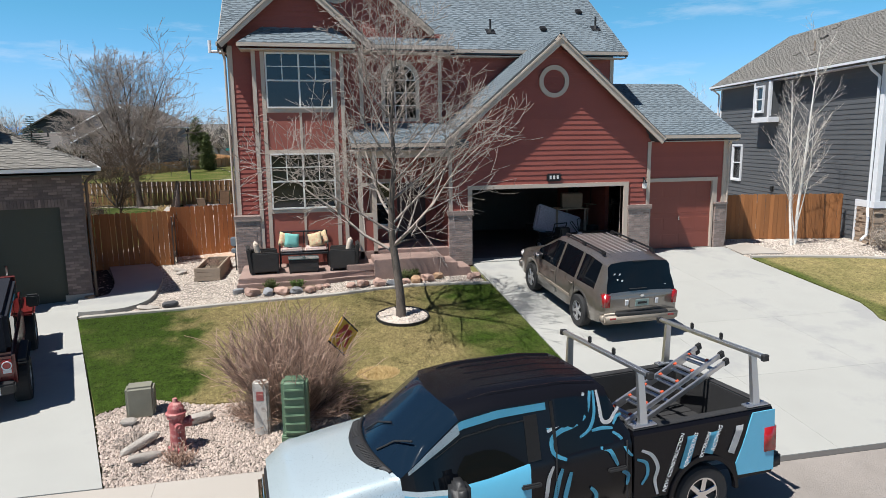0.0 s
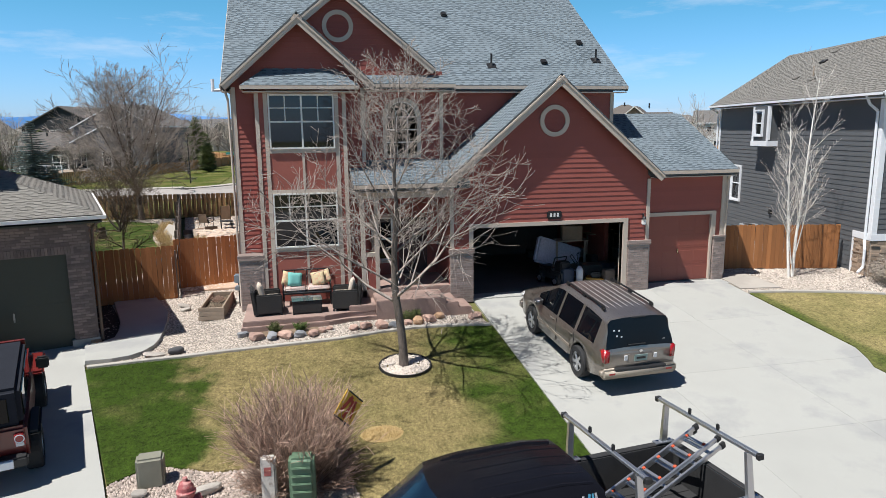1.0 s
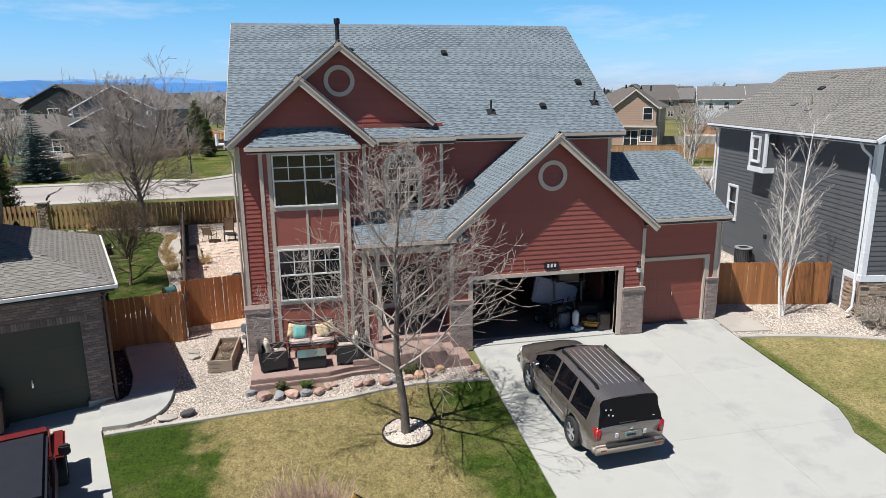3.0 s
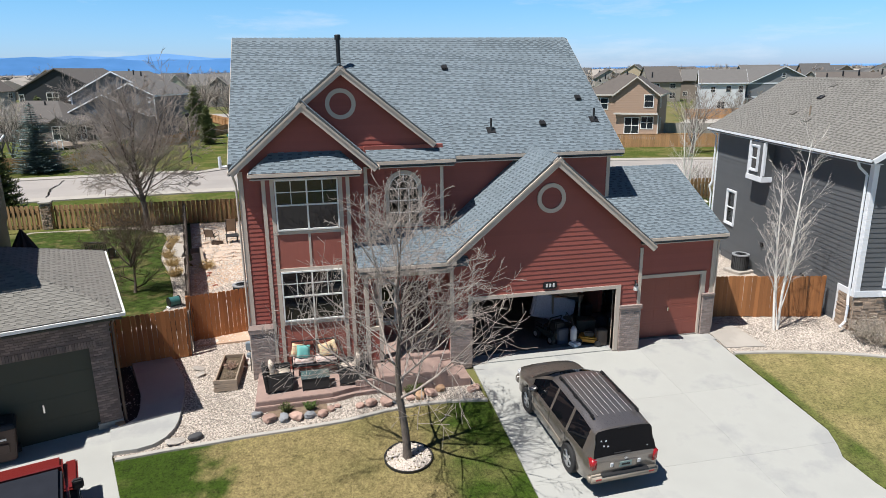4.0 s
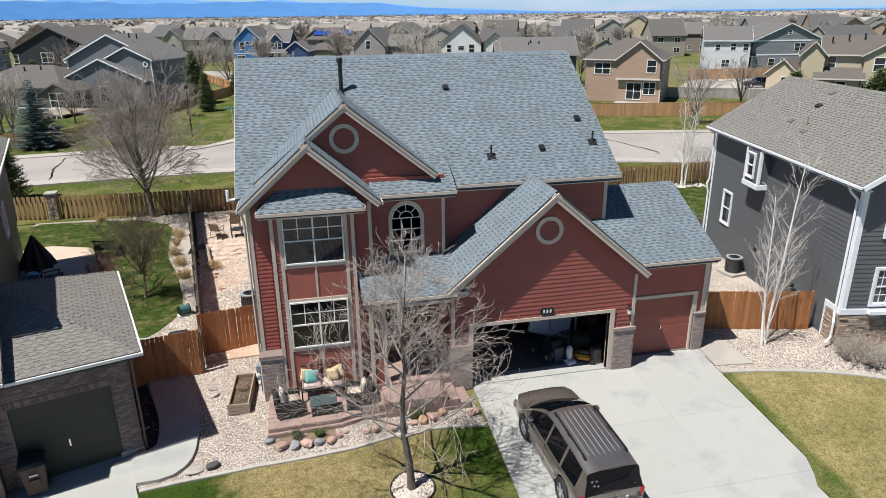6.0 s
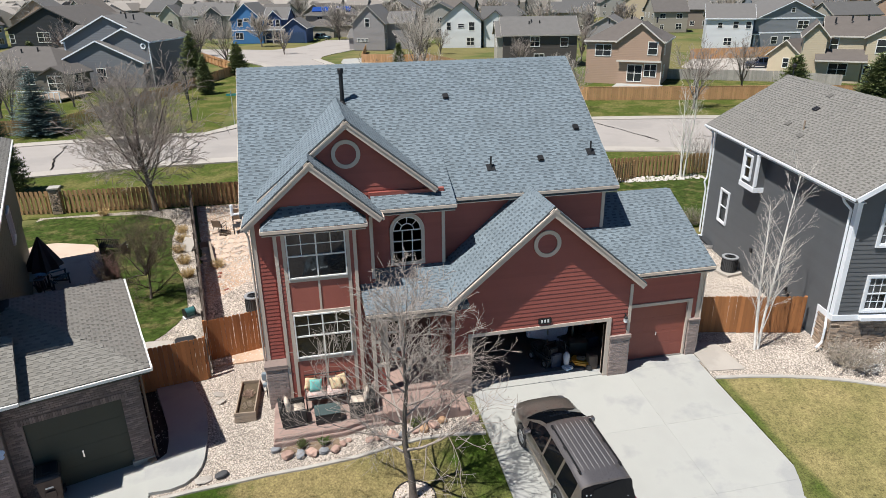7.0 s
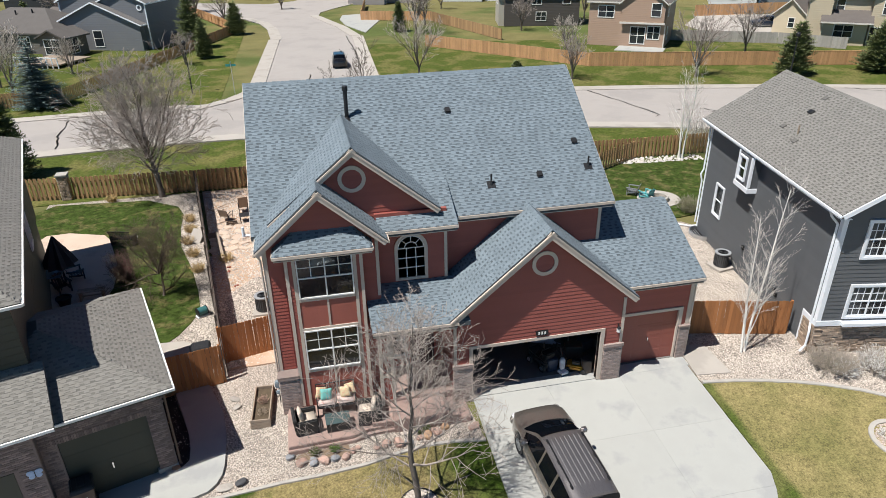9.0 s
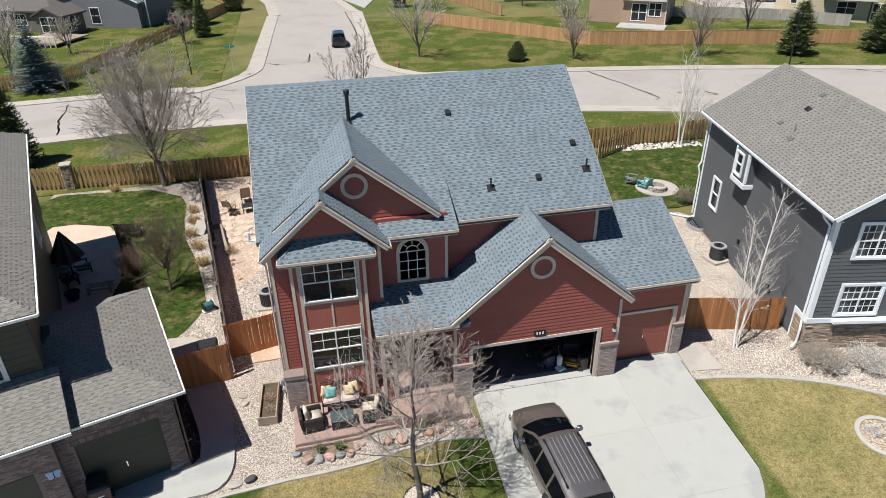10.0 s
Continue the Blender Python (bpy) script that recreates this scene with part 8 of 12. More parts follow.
for s in (-1, 1):
    part("tail_lamp", bbox(-2.375, -2.16, s * .80 - .085, s * .80 + .085, .74, 1.06, .03, 2), LAMPR, suv, "red tail lamp", smooth=True, local=True)
    part("head_lamp", bbox(2.08, 2.32, s * .72 - .16, s * .72 + .16, .70, .86, .04, 2), LAMPW, suv, "clear head lamp", smooth=True, local=True)
    mr_ = part("mirror", bbox(.66, .84, s * 1.06 - .11, s * 1.06 + .11, 1.04, 1.19, .025, 2), ROOFP, suv, smooth=True, local=True)
    part("roof_rail", bbox(-1.75, .10, s * .60 - .025, s * .60 + .025, 1.80, 1.835, .012, 2), DARKMETAL, suv, "dark roof rail", local=True)
    for xx in (-1.7, -.8, .05):
        part("rail_foot", bbox(xx - .07, xx + .07, s * .60 - .025, s * .60 + .025, 1.745, 1.81, .01, 1), DARKMETAL, suv, local=True)
    for xx in (-.95, .05):
        part("door_handle", bbox(xx - .1, xx + .1, s * .985 - .015, s * .985 + .015, .90, .94, .01, 1), SUVP, suv, local=True)
    for xx in (-1.11, -.17):
        part("door_seam", bbox(xx - .006, xx + .006, s * .972 - .006, s * .972 + .006, .42, 1.0), BLACKP, suv, local=True)
    part("side_molding", bbox(-.95, .92, s * .98 - .012, s * .98 + .012, .56, .63, .008, 1), TRIMB, suv, local=True)
    part("reflector", bbox(-2.47, -2.45, s * .70 - .07, s * .70 + .07, .52, .56), LAMPR, suv, local=True)
RIBP = mat("pale_roof_rib", (0.30, 0.29, 0.285), 0.45, var=0.05, bump=0.0)
for k in range(7):
    part("roof_rib", bbox(-1.7, .12, -.46 + k * .153 - .006, -.46 + k * .153 + .006, 1.770, 1.784, .004, 1), RIBP, suv, "pale roof rib", local=True)
part("plate_recess", bbox(-2.40, -2.355, -.30, .30, .74, .94, .015, 1), SUVP, suv, local=True)
lp = part("licence_plate", bbox(-2.415, -2.40, -.16, .16, .77, .92, .004, 1), mat("plate_green_white", (0.20, 0.27, 0.25), 0.5), suv, "pale licence plate", local=True)
part("plate_bar", bbox(-2.418, -2.415, -.11, .11, .82, .87), DARKMETAL, lp, local=True)
for s in (-1, 1):
    part("tailgate_lamp", bbox(-2.41, -2.38, s * .36 - .04, s * .36 + .04, .80, .92, .01, 1), LAMPW, suv, local=True)
part("badge", bbox(-2.40, -2.37, -.05, .05, .97, 1.03, .02, 2), CHROME, suv, local=True)
part("wiper", bbox(-2.36, -2.33, -.12, .30, 1.14, 1.155, .004, 1), BLACKP, suv, local=True)
part("brake_lamp", bbox(-2.185, -2.15, -.17, .17, 1.69, 1.715, .006, 1), BLACKP, suv, local=True)
for a, b in ((.40, 1.46), (.28, 1.45), (.34, 1.34), (.23, 1.32)):
    x_ = -2.34 + (b - 1.08) * .18 / .61
    part("sticker", bbox(x_ - .022, x_ - .012, a + .2, a + .235, b - .017, b + .017, .002, 1), WHITE, suv, "small white flower sticker", local=True)
part("sticker", bbox(-2.305, -2.295, -.62, -.56, 1.15, 1.2, .002, 1), WHITE, suv, local=True)

# the wrapped work truck on the street
TB = mat("gloss_black_wrap", (0.006, 0.006, 0.008), 0.22, var=0.1, bump=0.0, coat=0.05, spec=0.24)
TS = mat("silver_blue_paint", (0.46, 0.54, 0.57), 0.3, metal=0.35, var=0.05, scale=0.7, bump=0.0, coat=0.6)
TBL = mat("light_blue_wrap", (0.115, 0.43, 0.62), 0.35, var=0.04, bump=0.0, coat=0.4)
TWH = mat("white_wrap", (0.70, 0.71, 0.72), 0.4, var=0.04, bump=0.0)
BEDL = mat("bed_liner", (0.022, 0.022, 0.023), 0.75, var=0.25, fine=120, bump=0.4)
truck = thing("pickup_truck", "black and light-blue wrapped crew cab pickup on the street", "pickup truck")
TM = Matrix.Translation((2.95, 7.5, -1.16)) @ Matrix.Rotation(radians(185.4), 4, "Z") @ Matrix.Rotation(radians(1), 4, "Y") @ Matrix.Rotation(radians(1.8), 4, "X") @ Matrix.Scale(1.02, 4)
truck.matrix_basis = TM
th = (-2.0, 1.80)
TK = [-1.0, -.93, -.86, -.78, -.10, -.04, .02, .28, .33, .92, .98, 1.0, 1.43, 1.47, 1.70, 1.76, 2.95, 3.05]


def truck_class(x, r, s):
    if r == 5 and (-.76 < x < -.10 or .30 < x < 1.60):
        return ("side_window|%d" if x > 0 else "rear_side_window|%d") % s
    if r == 5 and 1.45 < x < 1.72:
        return "door_skin"
    if r >= 6 and .95 < x < 1.72:
        return "windshield"
    if r >= 6 and -.92 < x < -.79:
        return "rear_window"
    if r == 0:
        return "underside"
    if x > 1.71 or (x > 1.0 and r == 4):
        return "front_body"
    if r in (3, 4) and .26 < x:
        return "door_wrap|%d" % s
    if r >= 6:
        return "roof_panel"
    return "door_skin"


def truck_bow(x):
    return .22 * min(1, max(0, (x - .5) / .5)) * min(1, max(0, (2.9 - x) / .8))


WSG = glass_mat("blue_tinted_glass", (0.006, 0.014, 0.026), 0.04, 0.35)
shell(truck, cols_for(-1.0, 3.05, TK, (th[1],), .47), [(-1.0, .45), (2.4, .42), (3.05, .40)], [(-1.0, 1.28), (-.1, 1.22), (.3, 1.20), (.75, 1.12), (1.2, 1.08), (1.55, 1.12), (1.76, 1.18), (2.6, 1.08), (3.05, .92)],
      [(-1.0, 1.40), (-.93, 1.50), (-.80, 1.87), (-.3, 1.935), (.6, 1.935), (.97, 1.875), (1.73, 1.31), (2.2, 1.25), (2.8, 1.16), (3.05, 1.0)],
      [(-1.0, .99), (1.5, 1.0), (2.5, .98), (2.95, .93), (3.05, .86)], [(-1.0, .79), (.95, .80), (1.7, .86), (3.05, .8)], (th[1],), .47, truck_class,
      {"side_window": DARKGLASS, "rear_side_window": DARKGLASS, "windshield": WSG, "rear_window": DARKGLASS, "underside": BLACKP, "front_body": TS, "roof_panel": TB, "door_skin": TB, "body": TB, "roof_edge_wrap": TBL, "pillar_wrap": TS, "door_wrap": TBL}, .40, truck_bow)
T_BELT = [(-1.0, 1.28), (-.1, 1.22), (.3, 1.20), (.75, 1.12), (1.2, 1.08), (1.55, 1.12), (1.76, 1.18), (2.6, 1.08), (3.05, .92)]
T_TOP = [(-1.0, 1.40), (-.93, 1.50), (-.80, 1.87), (-.3, 1.935), (.6, 1.935), (.97, 1.875), (1.73, 1.31), (2.2, 1.25), (2.8, 1.16), (3.05, 1.0)]


def flank(x, f, s, out=0.006):
    """A point of the cab's side between the roof edge (f = 0) and the belt line (f = 1)."""
    w, b, t = interp([(-1.0, .99), (1.5, 1.0), (2.5, .98)], x), interp(T_BELT, x), interp(T_TOP, x)
    wt, h = interp([(-1.0, .79), (.95, .80), (1.7, .86)], x), t - b
    k = min(1.0, max(0.0, (h - .1) / .4))
    side = wt + (w * .95 - wt) * (1 - k)
    hi, lo = (side + (w * .96 - side) * .10, t - .10 * min(1, h / .5)), (w * .965, b)
    y, z = hi[0] + (lo[0] - hi[0]) * f, hi[1] + (lo[1] - hi[1]) * f
    return Vector((x + truck_bow(x) * (1 - (y / w) ** 2), s * (y + out), z + out * .3))


def flank_ribbon(name, x0, x1, f0, f1, s, mt, n=24):
    bm = bmesh.new()
    rows = [[bm.verts.new(flank(x0 + (x1 - x0) * i / n, f, s)) for f in (f0, f1)] for i in range(n + 1)]
    for a, b in zip(rows, rows[1:]):
        bm.faces.new((a[0], a[1], b[1], b[0]))
    bmesh.ops.solidify(bm, geom=bm.faces[:], thickness=0.003)
    return part(name, bm, mt, truck, local=True)


for s in (-1, 1):
    flank_ribbon("roof_edge_wrap", .02, .99, .03, .155, s, TBL)
    flank_ribbon("roof_edge_wrap", .99, 1.62, .03, .20, s, TS)
    flank_ribbon("window_frame", .26, 1.30, .26, .285, s, BEDL)
    flank_ribbon("door_gap", -.07, -.03, .02, .98, s, BEDL, 2)
    flank_ribbon("door_pillar", .14, .30, .2, .98, s, BEDL, 3)
for k in range(6):
    y_ = -.60 + k * .24
    bm = bmesh.new()
    for a, b in zip((-.72, -.3, .2, .6), (-.3, .2, .6, .86)):
        za, zb = interp(T_TOP, a) + .018 - .02 * (y_ / .75) ** 2, interp(T_TOP, b) + .018 - .02 * (y_ / .75) ** 2
        hull(bm, [(a, y_ - .03, za - .01), (a, y_ + .03, za - .01), (a, y_ + .012, za + .008), (a, y_ - .012, za + .008)],
             [(b, y_ - .03, zb - .01), (b, y_ + .03, zb - .01), (b, y_ + .012, zb + .008), (b, y_ - .012, zb + .008)])
    bmesh.ops.recalc_face_normals(bm, faces=bm.faces[:])
    part("roof_rib", bm, TB, truck, local=True)


# bed: walls, floor, tailgate
def tpart(name, bm, mt, label="", smooth=False, parent=None):
    return part(name, bm, mt, parent or truck, label, smooth, local=True)


for s in (-1, 1):
    bm = bmesh.new()
    prof = []
    xs = [-1.03 - .04 * k for k in range(51)]
    lo, hi = [], []
    for x in xs:
        z = .50
        if abs(x - th[0]) < .47:
            z = max(z, .40 + math.sqrt(.47 ** 2 - (x - th[0]) ** 2))
        lo.append((x, z))
    verts = [[bm.verts.new((x, s * yy, zz)) for yy, zz in ((.985, z), (1.0, (z + 1.34) / 2), (.985, 1.30), (.95, 1.35), (.86, 1.35), (.86, .80))] for x, z in lo]
    for a, b in zip(verts, verts[1:]):
        for k in range(5):
            bm.faces.new((a[k], a[k + 1], b[k + 1], b[k]))
    bm.faces.new(verts[0])
    bm.faces.new(verts[-1])
    bmesh.ops.recalc_face_normals(bm, faces=bm.faces[:])
    tpart("bed_side", bm, TB)
    tpart("bed_rail", bbox(-3.03, -1.03, s * .905 - .055, s * .905 + .055, 1.345, 1.375, .012, 1), BEDL)
    # light blue rear corner, proud of the side
    bm = bmesh.new()
    rim_ = [(-2.50, .56), (-3.035, .54), (-3.035, 1.33), (-2.70, 1.33), (-2.60, 1.05), (-2.46, .72)]
    hull(bm, [(x, s * .990, z) for x, z in rim_], [(x, s * 1.006, z) for x, z in rim_])
    bmesh.ops.recalc_face_normals(bm, faces=bm.faces[:])
    tpart("wrap_corner", bm, TBL, "light blue wrap")
    tpart("tail_lamp", bbox(-3.07, -2.86, s * .94 - .08, s * .94 + .08, .78, 1.13, .02, 2), LAMPR, "red tail lamp", True)
    tpart("lamp_lens", bbox(-3.066, -3.05, s * .94 - .05, s * .94 + .05, .98, 1.06, .006, 1), LAMPW)
tpart("bed_floor", bbox(-2.98, -1.05, -.86, .86, .72, .78, .01, 1), BEDL)
for k in range(8):
    tpart("floor_rib", bbox(-2.95, -1.08, -.72 + k * .2, -.64 + k * .2, .78, .795, .006, 1), BEDL)
tpart("bed_front", bbox(-1.09, -1.03, -.86, .86, .72, 1.34, .01, 1), BEDL)
tpart("tailgate", bbox(-3.06, -2.98, -.88, .88, .74, 1.33, .02, 2), TBL, "light blue tailgate", True)
tpart("tailgate_liner", bbox(-2.98, -2.965, -.86, .86, .78, 1.33, .004, 1), BEDL)
for s in (-1, 1):
    tpart("bed_liner", bbox(-2.965, -1.09, s * .85 - .008, s * .85 + .008, .78, 1.345, .004, 1), BEDL)
tpart("tailgate_cap", bbox(-3.065, -2.97, -.88, .88, 1.33, 1.36, .01, 1), BEDL)
tpart("rear_bumper", bbox(-3.24, -3.0, -.95, .95, .50, .70, .04, 2), BLACKP, "black rear bumper", True)
tpart("front_bumper", bbox(2.9, 3.16, -.92, .92, .45, .75, .06, 3), CHROME, "chrome front bumper", True)
tpart("grille", bbox(3.02, 3.08, -.6, .6, .72, .98, .02, 2), BLACKP)
def cowl_at(y, d):
    """A point of the cowl: y across, d forward from the foot of the windshield."""
    return Vector((1.715 + .22 * (1 - (y / .98) ** 2) + d, y, 1.372 - .055 * (y / .8) ** 2 - .13 * d))


bm = bmesh.new()
rows_ = []
for k in range(25):
    y = -.80 + k * 1.6 / 24
    e = max(.25, 1 - (abs(y) / .80) ** 4)
    rows_.append([bm.verts.new(cowl_at(y, d) + Vector((0, 0, h))) for d, h in ((0, -.05), (0, 0), (.03 * e, .010), (.15 * e, .008), (.17 * e, -.05))])
for a, b in zip(rows_, rows_[1:]):
    for k in range(4):
        bm.faces.new((a[k], a[k + 1], b[k + 1], b[k]))
bmesh.ops.recalc_face_normals(bm, faces=bm.faces[:])
cw = tpart("cowl_panel", bm, BLACKP, "black plastic cowl panel", True)
for y0 in (-.66, .12):
    for k in range(16):
        y = y0 + k * .036
        m_ = Matrix.Translation(cowl_at(y, .085) + Vector((0, 0, .009))) @ Matrix.Rotation(-.45 * y, 4, "Z") @ Matrix.Rotation(.13, 4, "Y")
        tpart("cowl_slat", bbox(-.042, .042, -.010, .010, -.004, .007, .002, 1, m_), BEDL, parent=cw)
for s, yy in ((1, .35), (1, -.25)):
    bm = bmesh.new()
    tube(bm, [(1.90 - yy * yy * .3, yy, 1.38), (1.72 - yy * .1, yy + .14, 1.51), (1.60 - yy * .15, yy + .38, 1.58)], .011, 6)
    tpart("wiper", bm, BLACKP)
for hx in th:
    for s in (-1, 1):
        car_wheel(truck, hx, s * .85, .375, .375, .27, s, 6, CHROME)
        bm = ring_bm((hx, .40), .45, .50, s * .985 - .03, s * .985 + .03, 20, math.pi)
        tpart("arch_trim", bm, TB)
for s in (-1, 1):
    mr_ = tpart("mirror", bbox(1.08, 1.28, s * 1.18 - .14, s * 1.18 + .14, 1.02, 1.28, .06, 3), BLACKP, "black door mirror", True)
    tpart("mirror_arm", bbox(1.1, 1.2, s * 1.03 - .06, s * 1.03 + .06, 1.08, 1.14, .01, 1), BLACKP, parent=mr_)
    for xx in (-.80, .28):
        tpart("door_handle", bbox(xx - .12, xx + .12, s * 1.0 - .025, s * 1.0 + .03, .93, .98, .015, 2), BLACKP)
    for xx in (-.03, -.93):
        tpart("door_seam", bbox(xx - .006, xx + .006, s * .998 - .006, s * .998 + .006, .55, 1.28), BEDL)
    tpart("sill_step", bbox(-.8, 1.35, s * .98 - .06, s * .98 + .06, .38, .45, .02, 2), BLACKP)


def decal(name, pts, w, mt, y=1.004, closed=False, taper=True):
    """A flat ribbon of vinyl along a line on the truck's flank (x, z)."""
    bm = bmesh.new()
    fine = []
    P = [Vector((p[0], 0, p[1])) for p in pts]
    n = len(P)
    for i in range(n - 1):
        p0, p1, p2, p3 = P[max(i - 1, 0)], P[i], P[i + 1], P[min(i + 2, n - 1)]
        for k in range(6):
            t = k / 6
            fine.append(0.5 * ((2 * p1) + (p2 - p0) * t + (2 * p0 - 5 * p1 + 4 * p2 - p3) * t * t + (3 * p1 - p0 - 3 * p2 + p3) * t ** 3))
    fine.append(P[-1])
    prev = None
    for i, p in enumerate(fine):
        d = (fine[min(i + 1, len(fine) - 1)] - fine[max(i - 1, 0)]).normalized()
        u = i / (len(fine) - 1)
        ww = w * (0.35 + 0.65 * math.sin(math.pi * (0.12 + 0.76 * u))) if taper else w
        sd = Vector((-d.z, 0, d.x)) * ww / 2
        # the flank bulges: follow it
        yy = lambda q: y - max(0, min(.04, (q.z - 1.16) * .5)) - max(0, q.z - 1.24) * .275
        a, b = p - sd, p + sd
        cur = [bm.verts.new((a.x, yy(a), a.z)), bm.verts.new((b.x, yy(b), b.z))]
        if prev:
            bm.faces.new((prev[0], prev[1], cur[1], cur[0]))
        prev = cur
    bmesh.ops.solidify(bm, geom=bm.faces[:], thickness=0.003)
    tpart(name, bm, mt)


# x runs towards the front; the flank that faces the camera is the truck's left side
for w, mt, pts in ((.05, TWH, [(-.48, 1.85), (-.40, 1.70), (-.30, 1.61), (-.10, 1.55), (.03, 1.50)]), (.055, TBL, [(-.56, 1.86), (-.50, 1.66), (-.36, 1.54), (-.12, 1.48), (-.01, 1.40), (-.02, 1.26), (-.16, 1.18)]),
                   (.04, TBL, [(-.60, 1.86), (-.58, 1.62), (-.50, 1.46), (-.36, 1.38)]), (.045, TWH, [(-.64, 1.86), (-.655, 1.70), (-.67, 1.52), (-.76, 1.50), (-.84, 1.58), (-.90, 1.64)]),
                   (.04, TBL, [(-.52, 1.43), (-.66, 1.44), (-.79, 1.42)]), (.05, TBL, [(-.60, 1.23), (-.70, 1.20), (-.76, 1.10), (-.81, 1.00)]), (.04, TBL, [(-.78, 1.38), (-.88, 1.30), (-.93, 1.16), (-1.0, 1.08)]),
                   (.04, TBL, [(-.80, 1.46), (-.86, 1.54), (-.92, 1.56)]), (.05, TWH, [(-1.12, 1.12), (-1.26, 1.04), (-1.34, .88), (-1.30, .72), (-1.34, .54)]), (.045, TBL, [(-1.06, 1.02), (-1.18, .96), (-1.20, .82), (-1.12, .70)]),
                   (.05, TWH, [(.01, 1.14), (.07, 1.0), (.10, .82), (.16, .60)]), (.06, TBL, [(-.10, 1.09), (-.05, .95), (-.01, .78), (.04, .58)]), (.06, TBL, [(-.21, 1.03), (-.17, .9), (-.13, .75), (-.12, .58)]),
                   (.05, TBL, [(-.45, .80), (-.52, .70), (-.50, .58)]), (.05, TBL, [(-.86, .92), (-.94, .86), (-.92, .74)]), (.07, TBL, [(.07, 1.66), (.03, 1.60), (.0, 1.52)])):
    decal("wrap_stripe", pts, w, mt)
decal("wrap_stripe", [(-2.38, .87), (-2.47, 1.08), (-2.56, 1.30)], .10, TWH, 1.008, taper=False)
decal("wrap_panel", [(-1.70, .79), (-1.78, 1.03), (-1.86, 1.29)], .13, TBL, 1.005, taper=False)
decal("wrap_panel", [(-2.05, .92), (-2.11, 1.10), (-2.18, 1.29)], .13, TBL, 1.005, taper=False)
for text, x, z, ln_ in (("NEW CONSTRUCTION", -1.44, .55, .70), ("REMODELING", -1.74, .80, .44), ("EXTERIORS", -1.96, .88, .37), ("ROOFING", -2.13, .94, .32)):
    cu = bpy.data.curves.new("lettering", "FONT")
    cu.body, cu.size, cu.extrude = text, ln_ / (len(text) * .62) , .002
    cu.materials.append(TWH)
    ob = new("lettering", cu)
    ob.parent = truck
    # reading upwards, facing the truck's left
    up = Vector((-.36, 0, .93)).normalized()
    nrm = Vector((0, 1, 0))
    yv = nrm.cross(up)
    ob.matrix_basis = Matrix(((up.x, yv.x, nrm.x, x), (up.y, yv.y, nrm.y, 1.012), (up.z, yv.z, nrm.z, z), (0, 0, 0, 1)))

# ladder rack
rack = thing("ladder_rack", "silver aluminium ladder rack standing on the truck bed", "ladder rack")
rack.matrix_basis = TM
for xb in (-1.20, -2.82):
    bm = bbox(xb - .034, xb + .034, -1.02, 1.02, 2.0, 2.06, .015, 2)
    bar = part("crossbar", bm, ALU, rack, local=True)
    for s in (-1, 1):
        part("end_cap", bbox(xb - .045, xb + .045, s * 1.04 - .03, s * 1.04 + .03, 1.985, 2.065, .01, 1), BLACKP, bar, local=True)
        bm = bmesh.new()
        hull(bm, [(xb - .05, s * .90 - .03, 1.40), (xb + .05, s * .90 - .03, 1.40), (xb + .05, s * .90 + .03, 1.40), (xb - .05, s * .90 + .03, 1.40)],
             [(xb - .04, s * .84 - .025, 2.0), (xb + .04, s * .84 - .025, 2.0), (xb + .04, s * .84 + .025, 2.0), (xb - .04, s * .84 + .025, 2.0)])
        bmesh.ops.recalc_face_normals(bm, faces=bm.faces[:])
        up_ = part("upright", bm, ALU, rack, local=True)
        part("foot_plate", bbox(xb - .16, xb + .16, s * .90 - .06, s * .90 + .06, 1.376, 1.40, .006, 1), ALU, up_, local=True)
        for q in (-.11, .11):
            part("bolt", bbox(xb + q - .02, xb + q + .02, s * .90 - .02, s * .90 + .02, 1.40, 1.42, .006, 1), CHROME, up_, local=True)
    for yy in (-.30, .28):
        st = part("load_stop", bbox(xb - .02, xb + .02, yy - .025, yy + .025, 2.06, 2.15, .012, 2), BLACKP, bar, "black load stop", local=True)
# folded multi-position ladder lying across the bed
lad = thing("ladder", "folded aluminium multi-position ladder lying in the truck bed", "ladder")
LMx = Matrix.Translation((4.48, 7.86, -.22)) @ Matrix.Rotation(radians(14), 4, "Z") @ Matrix.Rotation(radians(-21), 4, "Y")
lad.matrix_basis = LMx
ORANGE = mat("orange_red_plastic", (0.55, 0.08, 0.03), 0.5)
for layer, wd in ((0, .27), (1, .21)):
    z0 = layer * .10
    for s in (-1, 1):
        r_ = part("side_rail", bbox(0, 1.85, s * wd - .018, s * wd + .018, z0, z0 + .075, .008, 1), ALU, lad, local=True)
        part("end_cap", bbox(1.83, 1.93, s * wd - .03, s * wd + .03, z0 - .015, z0 + .09, .015, 2), BLACKP, r_, local=True)
    for k in range(6):
        rg = part("rung", bbox(.12 + k * .3, .17 + k * .3, -wd, wd, z0 + .02, z0 + .055, .006, 1), ALU, lad, local=True)
        if layer:
            for s in (-1, 1):
                part("lock", bbox(.12 + k * .3, .17 + k * .3, s * (wd - .05) - .02, s * (wd - .05) + .02, z0 + .05, z0 + .075, .006, 1), ORANGE, rg, local=True)

